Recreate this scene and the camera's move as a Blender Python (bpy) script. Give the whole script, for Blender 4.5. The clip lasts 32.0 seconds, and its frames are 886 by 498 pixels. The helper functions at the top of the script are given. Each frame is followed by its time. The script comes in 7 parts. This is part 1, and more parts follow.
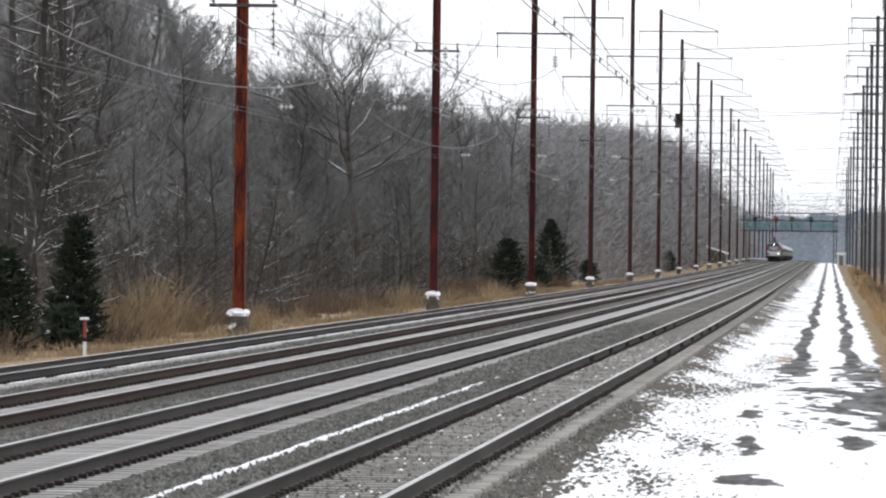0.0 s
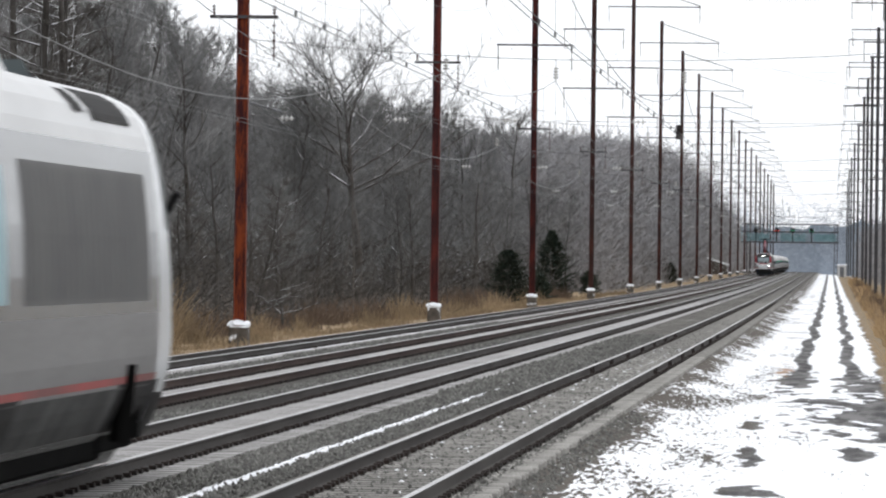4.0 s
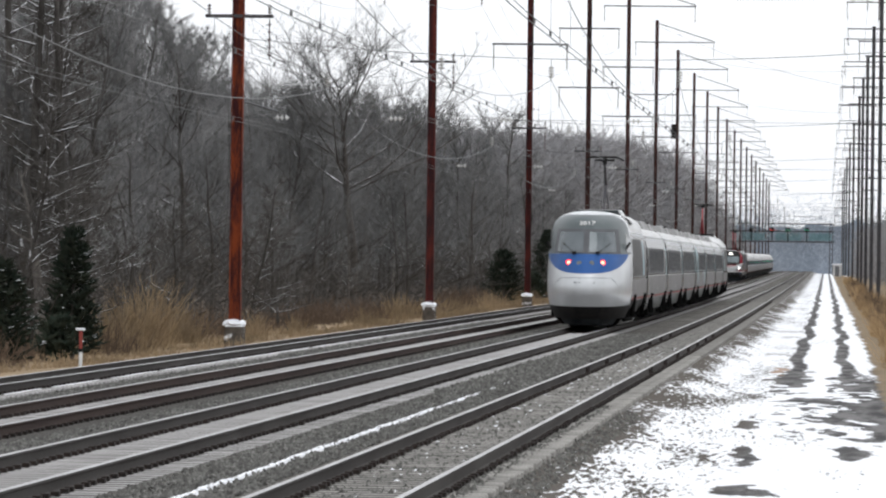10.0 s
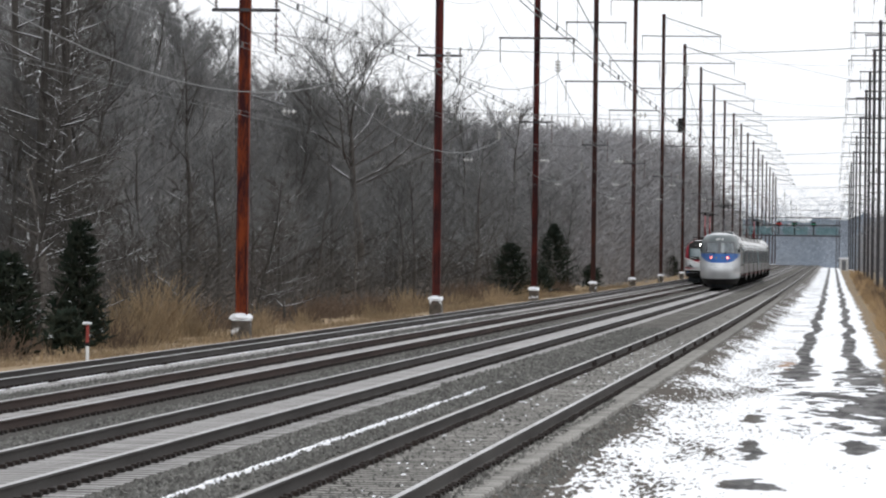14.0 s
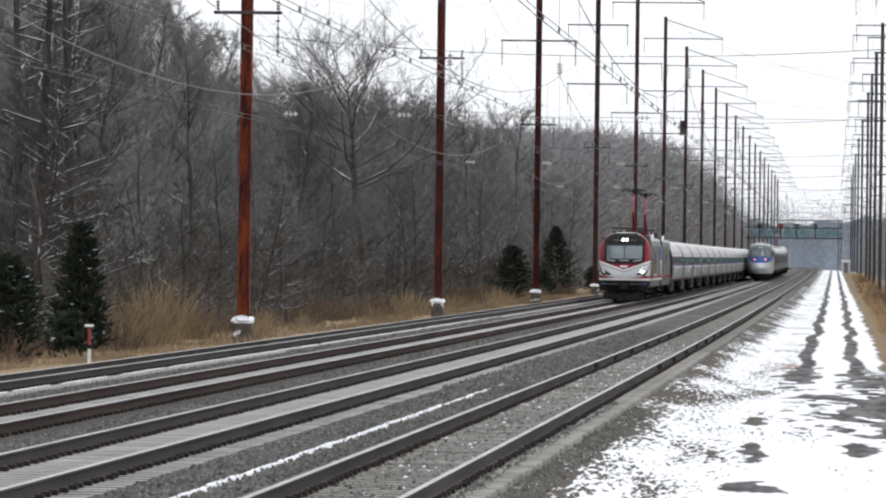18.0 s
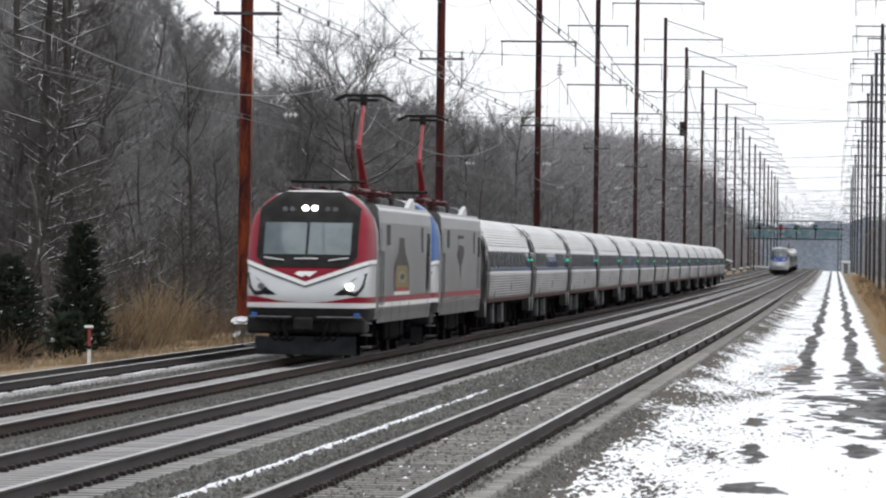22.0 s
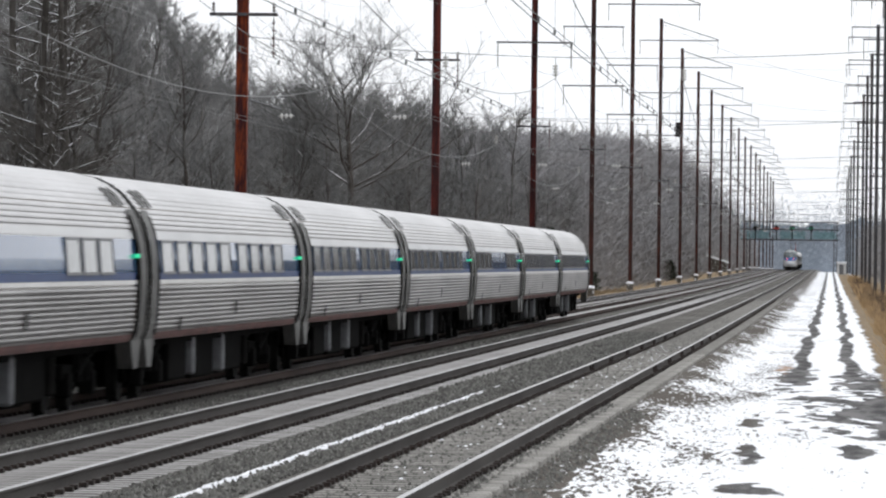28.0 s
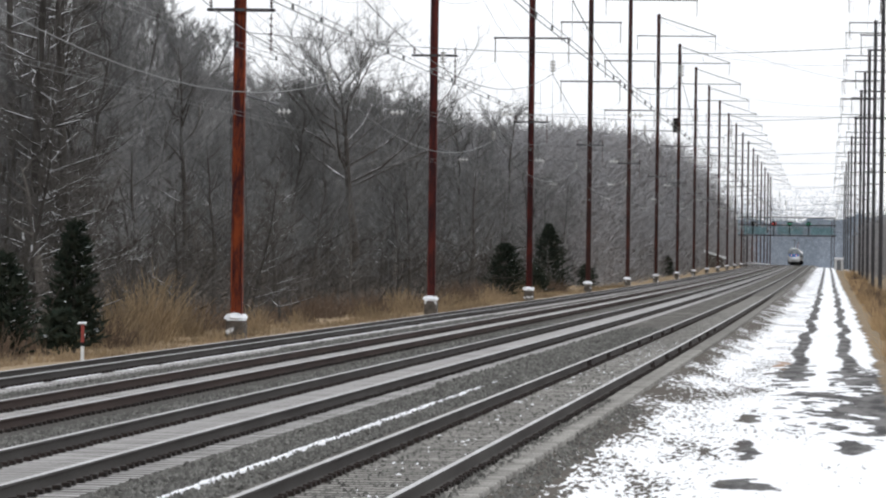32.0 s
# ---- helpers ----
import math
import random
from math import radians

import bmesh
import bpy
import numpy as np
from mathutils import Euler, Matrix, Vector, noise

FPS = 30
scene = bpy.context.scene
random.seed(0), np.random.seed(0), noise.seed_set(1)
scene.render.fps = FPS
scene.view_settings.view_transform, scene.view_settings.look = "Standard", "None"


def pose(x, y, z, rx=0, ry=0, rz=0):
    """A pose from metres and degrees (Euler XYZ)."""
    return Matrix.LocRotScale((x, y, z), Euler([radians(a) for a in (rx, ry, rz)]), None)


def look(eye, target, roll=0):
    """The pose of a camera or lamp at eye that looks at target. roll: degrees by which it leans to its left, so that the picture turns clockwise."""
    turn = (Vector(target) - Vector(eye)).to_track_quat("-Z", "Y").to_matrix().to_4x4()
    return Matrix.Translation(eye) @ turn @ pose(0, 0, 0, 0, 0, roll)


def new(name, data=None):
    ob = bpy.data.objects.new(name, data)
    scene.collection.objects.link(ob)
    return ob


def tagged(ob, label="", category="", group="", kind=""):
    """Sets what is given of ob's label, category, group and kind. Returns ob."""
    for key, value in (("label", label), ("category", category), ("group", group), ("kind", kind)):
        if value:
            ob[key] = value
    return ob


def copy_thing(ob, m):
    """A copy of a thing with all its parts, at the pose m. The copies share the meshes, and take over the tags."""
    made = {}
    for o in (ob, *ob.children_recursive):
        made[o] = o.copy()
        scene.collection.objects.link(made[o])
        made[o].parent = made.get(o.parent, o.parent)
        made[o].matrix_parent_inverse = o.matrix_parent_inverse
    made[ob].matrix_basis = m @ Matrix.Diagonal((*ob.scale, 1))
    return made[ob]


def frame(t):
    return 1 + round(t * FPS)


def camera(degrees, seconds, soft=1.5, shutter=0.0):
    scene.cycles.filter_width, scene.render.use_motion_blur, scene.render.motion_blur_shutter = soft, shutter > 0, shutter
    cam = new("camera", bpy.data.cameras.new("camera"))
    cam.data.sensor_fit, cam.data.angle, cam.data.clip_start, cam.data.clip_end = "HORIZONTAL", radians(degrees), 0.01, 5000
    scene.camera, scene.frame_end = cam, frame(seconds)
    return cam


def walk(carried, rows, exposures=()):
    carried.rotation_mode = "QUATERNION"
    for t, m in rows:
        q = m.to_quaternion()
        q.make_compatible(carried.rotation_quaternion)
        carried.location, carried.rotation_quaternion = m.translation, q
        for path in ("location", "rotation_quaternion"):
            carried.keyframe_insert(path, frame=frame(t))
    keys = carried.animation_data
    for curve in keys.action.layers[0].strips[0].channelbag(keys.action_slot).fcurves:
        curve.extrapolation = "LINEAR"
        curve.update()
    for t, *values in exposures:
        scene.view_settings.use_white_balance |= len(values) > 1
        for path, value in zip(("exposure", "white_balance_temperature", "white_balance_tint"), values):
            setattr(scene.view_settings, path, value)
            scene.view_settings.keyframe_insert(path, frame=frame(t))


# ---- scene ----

# ---- camera ----
EYE = (0.0, 0.0, 2.404)
ROLL = 0.716
SHAKE = [(0, 4.220, 0.022), (0.5, 4.213, 0.060), (1, 4.206, 0.076), (1.5, 4.197, 0.115), (2, 4.198, 0.148), (2.5, 4.189, 0.166), (3, 4.222, 0.202),
    (3.5, 4.228, 0.176), (5.5, 4.267, 0.087), (6, 4.290, 0.101), (6.5, 4.249, 0.089), (7, 4.251, 0.106), (7.5, 4.235, 0.097), (8, 4.260, 0.115), (8.5,
    4.295, 0.123), (9, 4.298, 0.132), (9.5, 4.231, 0.133), (10, 4.180, 0.134), (10.5, 4.218, 0.106), (11, 4.206, 0.070), (11.5, 4.214, 0.043), (12,
    4.223, 0.052), (12.5, 4.233, 0.061), (13, 4.222, 0.052), (13.5, 4.250, 0.052), (14, 4.249, 0.070), (14.5, 4.225, 0.074), (16.5, 4.242, 0.115),
    (17, 4.250, 0.111), (17.5, 4.260, 0.113), (18, 4.269, 0.096), (18.5, 4.270, 0.087), (19, 4.268, 0.104), (19.5, 4.268, 0.114), (20, 4.269, 0.114),
    (20.5, 4.269, 0.114), (21, 4.268, 0.107), (21.5, 4.260, 0.105), (22, 4.268, 0.105), (22.5, 4.269, 0.087), (23, 4.267, 0.087), (23.5, 4.268,
    0.104), (24, 4.278, 0.123), (24.5, 4.269, 0.123), (25, 4.260, 0.122), (25.5, 4.260, 0.115), (27.5, 4.235, 0.097), (28, 4.224, 0.115), (28.5,
    4.224, 0.106), (29, 4.229, 0.104), (29.5, 4.215, 0.121), (30, 4.206, 0.106), (30.5, 4.188, 0.097), (31, 4.187, 0.096), (31.5, 4.186, 0.091), (32,
    4.197, 0.070)]
cam = camera(9.215, 32.0, soft=2.2, shutter=0.3)


def aim(left, up):
    """Where the camera looks, in degrees to the left of the track and upwards."""
    a, b = radians(left), radians(up)
    return look(EYE, (EYE[0] - 1000 * math.sin(a) * math.cos(b), EYE[1] + 1000 * math.cos(a) * math.cos(b), EYE[2] + 1000 * math.sin(b)), ROLL)


walk(cam, [(t, aim(a, b)) for t, a, b in SHAKE], [(0, 0.13), (3.5, 0.13), (5.5, 0.0), (32, 0.0)])

# ---- light ----
world = bpy.data.worlds.new("winter_sky")
scene.world = world
world.use_nodes = True
wn, wl = world.node_tree.nodes, world.node_tree.links
sky = wn.new("ShaderNodeTexSky")
sky.sky_type = "NISHITA"
sky.sun_disc = False
sky.sun_elevation, sky.sun_rotation = radians(62), radians(30)
sky.air_density, sky.dust_density = 1.0, 4.0
veil = wn.new("ShaderNodeHueSaturation")
veil.inputs["Saturation"].default_value = 0.12
wl.new(sky.outputs["Color"], veil.inputs["Color"])
cloud = wn.new("ShaderNodeMix")
cloud.data_type = "RGBA"
cloud.inputs["Factor"].default_value = 0.75
cloud.inputs["B"].default_value = (8.5, 8.7, 9.05, 1)
wl.new(veil.outputs["Color"], cloud.inputs["A"])
wl.new(cloud.outputs["Result"], wn["Background"].inputs["Color"])
wn["Background"].inputs["Strength"].default_value = 0.15
sun = new("sun", bpy.data.lights.new("sun", "SUN"))
sun.data.energy, sun.data.angle, sun.data.color = 0.5, radians(40), (1.0, 0.98, 0.955)
sun.matrix_world = look((30, 10, 140), (0, 60, 0))
scene.view_settings.exposure = 0.0


# ---- building tools ----
def part(name, bm, material, parent=None, label=""):
    """Links a bmesh, or a mesh, as one object, under parent if there is one."""
    if isinstance(bm, bmesh.types.BMesh):
        me = bpy.data.meshes.new(name)
        bm.to_mesh(me)
        bm.free()
    else:
        me = bm
    if material and not me.materials:
        for m in material if isinstance(material, (list, tuple)) else [material]:
            me.materials.append(m)
    ob = new(name, me)
    ob.parent = parent
    if label:
        ob["label"] = label
    return ob


def mesh_of(name, verts, faces, material=None, smooth=False):
    me = bpy.data.meshes.new(name)
    me.from_pydata(verts, [], faces)
    if material:
        for m in material if isinstance(material, (list, tuple)) else [material]:
            me.materials.append(m)
    if smooth:
        me.shade_smooth()
    me.update()
    return me


def box(bm, x0, x1, y0, y1, z0, z1, bevel=0.0, slot=0):
    m = Matrix.Translation(((x0 + x1) / 2, (y0 + y1) / 2, (z0 + z1) / 2)) @ Matrix.Diagonal((x1 - x0, y1 - y0, z1 - z0, 1))
    before = set(bm.faces)
    vs = bmesh.ops.create_cube(bm, size=1, matrix=m)["verts"]
    if bevel:
        es = list({e for v in vs for e in v.link_edges})
        bmesh.ops.bevel(bm, geom=es, offset=bevel, segments=1, affect="EDGES", profile=0.5)
    if slot:
        for f in bm.faces:
            if f not in before:
                f.material_index = slot
    return bm


def rod(bm, a, b, r, n=6, r2=None, slot=0):
    """A round bar from a to b."""
    a, b = Vector(a), Vector(b)
    d = b - a
    m = Matrix.Translation((a + b) / 2) @ d.to_track_quat("Z", "Y").to_matrix().to_4x4()
    before = set(bm.faces) if slot else ()
    bmesh.ops.create_cone(bm, cap_ends=True, segments=n, radius1=r, radius2=r if r2 is None else r2, depth=d.length, matrix=m)
    if slot:
        for f in bm.faces:
            if f not in before:
                f.material_index = slot
    return bm


def loft(bm, rings, cap=True, slot=0):
    """Skins closed rings of points (x, y, z), one after the other."""
    rows = [[bm.verts.new(p) for p in ring] for ring in rings]
    n = len(rows[0])
    for a, b in zip(rows, rows[1:]):
        for i in range(n):
            f = bm.faces.new((a[i], a[(i + 1) % n], b[(i + 1) % n], b[i]))
            f.material_index = slot
    if cap:
        for ring, flip in ((rows[0], False), (rows[-1], True)):
            f = bm.faces.new(ring[::-1] if flip else ring)
            f.material_index = slot
    return rows


def plate(bm, pts, thick, axis=0):
    """A flat plate with the outline pts, given thickness along one axis."""
    off = Vector([thick if i == axis else 0 for i in range(3)])
    a = [bm.verts.new(p) for p in pts]
    b = [bm.verts.new(Vector(p) + off) for p in pts]
    bm.faces.new(a)
    bm.faces.new(b[::-1])
    n = len(pts)
    for i in range(n):
        bm.faces.new((a[i], b[i], b[(i + 1) % n], a[(i + 1) % n]))
    return bm


def done(bm):
    bmesh.ops.recalc_face_normals(bm, faces=bm.faces[:])
    return bm


def empty(name, label, category, group="", kind=""):
    return tagged(new(name), label, category, group, kind)


# ---- materials ----
def material(name, base, rough=0.7, metal=0.0, other=None, scale=3.0, mix=(0.35, 0.65), bump=0.0, fine=40.0, stretch=(1, 1, 1), emit=0.0, random_tint=0.0,
             snow=None, spec=None, coords="Object"):
    """A surface with patches of a second colour, fine relief and, on its upper sides, snow."""
    m = bpy.data.materials.new(name)
    m.use_nodes = True
    n, l = m.node_tree.nodes, m.node_tree.links
    b = n["Principled BSDF"]
    b.inputs["Roughness"].default_value, b.inputs["Metallic"].default_value = rough, metal
    b.inputs["Specular IOR Level"].default_value = (0.1 if rough >= 0.68 else 0.5) if spec is None else spec
    tc = n.new("ShaderNodeTexCoord")
    mp = n.new("ShaderNodeMapping")
    mp.inputs["Scale"].default_value = stretch
    l.new(tc.outputs[coords], mp.inputs["Vector"])
    big, small = n.new("ShaderNodeTexNoise"), n.new("ShaderNodeTexNoise")
    big.inputs["Scale"].default_value, big.inputs["Detail"].default_value = scale, 6
    small.inputs["Scale"].default_value, small.inputs["Detail"].default_value = fine, 3
    l.new(mp.outputs["Vector"], big.inputs["Vector"])
    l.new(mp.outputs["Vector"], small.inputs["Vector"])
    other = other or [c * 0.7 for c in base]
    both = n.new("ShaderNodeMath")
    both.operation = "MULTIPLY_ADD"
    both.inputs[1].default_value = 0.35
    l.new(small.outputs["Fac"], both.inputs[0])
    l.new(big.outputs["Fac"], both.inputs[2])
    ramp = n.new("ShaderNodeMapRange")
    ramp.inputs["From Min"].default_value, ramp.inputs["From Max"].default_value = mix[0] + 0.17, mix[1] + 0.17
    l.new(both.outputs[0], ramp.inputs["Value"])
    mx = n.new("ShaderNodeMix")
    mx.data_type = "RGBA"
    mx.inputs["A"].default_value, mx.inputs["B"].default_value = (*base, 1), (*other, 1)
    l.new(ramp.outputs["Result"], mx.inputs["Factor"])
    colour = mx.outputs["Result"]
    if random_tint:
        info = n.new("ShaderNodeObjectInfo")
        hs = n.new("ShaderNodeHueSaturation")
        mr = n.new("ShaderNodeMapRange")
        mr.inputs["To Min"].default_value, mr.inputs["To Max"].default_value = 1 - random_tint, 1 + random_tint
        l.new(info.outputs["Random"], mr.inputs["Value"])
        l.new(mr.outputs["Result"], hs.inputs["Value"])
        l.new(colour, hs.inputs["Color"])
        colour = hs.outputs["Color"]
    if snow:
        geo = n.new("ShaderNodeNewGeometry")
        sep = n.new("ShaderNodeSeparateXYZ")
        l.new(geo.outputs["Normal"], sep.inputs[0])
        sn = n.new("ShaderNodeTexNoise")
        sn.inputs["Scale"].default_value = snow[2]
        l.new(geo.outputs["Position"], sn.inputs["Vector"])
        ad = n.new("ShaderNodeMath")
        ad.operation = "MULTIPLY_ADD"
        ad.inputs[1].default_value = 1.6
        l.new(sn.outputs["Fac"], ad.inputs[0])
        l.new(sep.outputs["Z"], ad.inputs[2])
        sr = n.new("ShaderNodeMapRange")
        sr.inputs["From Min"].default_value, sr.inputs["From Max"].default_value = snow[0] + 0.8, snow[1] + 0.8
        l.new(ad.outputs[0], sr.inputs["Value"])
        ms = n.new("ShaderNodeMix")
        ms.data_type = "RGBA"
        ms.inputs["B"].default_value = (0.82, 0.84, 0.87, 1)
        l.new(sr.outputs["Result"], ms.inputs["Factor"])
        l.new(colour, ms.inputs["A"])
        colour = ms.outputs["Result"]
    l.new(colour, b.inputs["Base Color"])
    if bump:
        bp = n.new("ShaderNodeBump")
        bp.inputs["Strength"].default_value, bp.inputs["Distance"].default_value = bump, 0.02
        l.new(small.outputs["Fac"], bp.inputs["Height"])
        l.new(bp.outputs["Normal"], b.inputs["Normal"])
    if emit:
        b.inputs["Emission Color"].default_value, b.inputs["Emission Strength"].default_value = (*base, 1), emit
    return m


M = dict(
    rust=material("rusted_steel", (0.25, 0.058, 0.022), 0.85, 0.15, (0.05, 0.018, 0.02), 1.5, (0.40, 0.58), 0.3, 20, (2, 2, 0.35), random_tint=0.15),
    maroon_rust=material("maroon_rusted_steel", (0.135, 0.032, 0.026), 0.85, 0.15, (0.042, 0.02, 0.022), 1.6, (0.38, 0.58), 0.3, 20, (2, 2, 0.35), random_tint=0.2),
    dark_steel=material("weathered_steel", (0.075, 0.078, 0.088), 0.75, 0.3, (0.10, 0.094, 0.096), 2, bump=0.2),
    galvanised=material("galvanised_steel", (0.20, 0.21, 0.22), 0.6, 0.5, (0.13, 0.13, 0.14), 3),
    wire=material("copper_wire", (0.13, 0.135, 0.14), 0.7, 0.3, (0.19, 0.195, 0.195), 0.5),
    porcelain=material("porcelain", (0.62, 0.62, 0.60), 0.25, 0, (0.45, 0.45, 0.44), 9),
    brown_porcelain=material("brown_porcelain", (0.06, 0.035, 0.03), 0.3, 0, (0.1, 0.06, 0.05), 9),
    concrete=material("old_concrete", (0.12, 0.105, 0.09), 0.9, 0, (0.07, 0.062, 0.055), 4, bump=0.4, snow=(0.12, 0.26, 4)),
    tie=material("concrete_tie", (0.40, 0.393, 0.39), 0.9, 0, (0.31, 0.302, 0.298), 3, bump=0.3, random_tint=0.13),
    dirty_tie=material("grimy_concrete_tie", (0.32, 0.31, 0.292), 0.9, 0, (0.21, 0.203, 0.19), 3, bump=0.3, random_tint=0.2),
    clip=material("rail_clip", (0.025, 0.023, 0.022), 0.8, 0.2, (0.06, 0.045, 0.04), 8),
    rail=material("rail_web", (0.08, 0.075, 0.071), 0.8, 0.1, (0.052, 0.047, 0.045), 1.5, stretch=(1, 0.15, 1)),
    rail_brown=material("rail_web_rusted", (0.074, 0.054, 0.047), 0.85, 0.2, (0.05, 0.037, 0.034), 1.5, stretch=(1, 0.15, 1)),
    rail_head=material("rail_head", (0.42, 0.42, 0.43), 0.35, 0.7, (0.26, 0.25, 0.25), 3, stretch=(1, 0.1, 1)),
    snow=material("snow", (0.86, 0.87, 0.90), 0.75, 0, (0.76, 0.78, 0.82), 2.5, bump=0.5, fine=25),
    bark=material("bark", (0.088, 0.08, 0.074), 0.95, 0, (0.054, 0.049, 0.045), 6, bump=0.5, stretch=(1, 1, 0.3), random_tint=0.25, snow=(0.75, 1.05, 0.9)),
    grey_bark=material("grey_bark", (0.175, 0.163, 0.15), 0.95, 0, (0.11, 0.10, 0.092), 6, bump=0.5, stretch=(1, 1, 0.25), random_tint=0.15, snow=(0.75, 1.05, 0.9)),
    snowy_bark=material("snowy_bark", (0.075, 0.069, 0.064), 0.95, 0, (0.045, 0.041, 0.038), 6, bump=0.5, stretch=(1, 1, 0.3), random_tint=0.25, snow=(0.40, 0.62, 0.9)),
    twig=material("twigs", (0.142, 0.145, 0.148), 0.95, 0, (0.19, 0.188, 0.186), 0.6, random_tint=0.3, snow=(1.1, 1.4, 0.35)),
    snowy_twig=material("snowy_twigs", (0.075, 0.071, 0.068), 0.95, 0, (0.10, 0.094, 0.088), 0.6, random_tint=0.2, snow=(0.95, 1.2, 0.6)),
    brush=material("brushwood", (0.064, 0.060, 0.056), 0.95, 0, (0.09, 0.084, 0.078), 0.3, snow=(1.3, 1.6, 0.5)),
    conifer=material("conifer", (0.021, 0.032, 0.025), 0.9, 0, (0.036, 0.042, 0.030), 3, random_tint=0.2, snow=(1.0, 1.25, 3.0)),
    dry_grass=material("dry_grass", (0.30, 0.225, 0.138), 0.9, 0, (0.20, 0.15, 0.098), 0.8, random_tint=0.25),
    weed=material("dead_weeds", (0.15, 0.108, 0.078), 0.9, 0, (0.095, 0.07, 0.053), 0.8, random_tint=0.2),
    # far twigs paler and cooler: light haze put into their colour
    far_twig=material("haze_paled_brushwood", (0.255, 0.258, 0.272), 0.95, 0, (0.30, 0.288, 0.29), 0.05),
    dark_rust=material("dark_rusted_steel", (0.10, 0.042, 0.034), 0.85, 0.2, (0.045, 0.03, 0.03), 1.2, (0.36, 0.62), 0.3, 20, (2, 2, 0.35), random_tint=0.2),
    reed=material("tall_dry_grass", (0.45, 0.32, 0.18), 0.9, 0, (0.29, 0.195, 0.11), 0.8, random_tint=0.25),
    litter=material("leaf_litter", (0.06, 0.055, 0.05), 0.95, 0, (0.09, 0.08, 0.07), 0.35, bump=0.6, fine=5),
    stone=material("ballast_stone", (0.18, 0.178, 0.168), 0.9, 0, (0.10, 0.098, 0.092), 2.5, bump=0.3),
    # distance haze put into the colours of the last woods and rise
    hazy_twig=material("haze_coloured_brushwood", (0.36, 0.40, 0.47), 1.0, 0, (0.29, 0.335, 0.40), 0.02, spec=0.0),
    distance=material("haze_coloured_wood", (0.27, 0.315, 0.37), 1.0, 0, (0.21, 0.25, 0.30), 0.02, spec=0.0),
    sheet_metal=material("painted_metal", (0.62, 0.63, 0.63), 0.5, 0.1, (0.5, 0.5, 0.5), 2),
    teal=material("green_blue_paint", (0.20, 0.33, 0.36), 0.6, 0.1, (0.14, 0.24, 0.27), 1),
    white_paint=material("white_paint", (0.78, 0.78, 0.77), 0.5, 0, (0.66, 0.66, 0.65), 4),
    red_paint=material("faded_red_paint", (0.38, 0.07, 0.06), 0.7, 0, (0.24, 0.06, 0.05), 5),
    black=material("black_steel", (0.016, 0.016, 0.017), 0.7, 0.2, (0.03, 0.028, 0.027), 3),
    signal_red=material("red_signal_lens", (0.8, 0.09, 0.08), emit=0.9),
    signal_green=material("green_signal_lens", (0.08, 0.5, 0.3), emit=0.5),
)


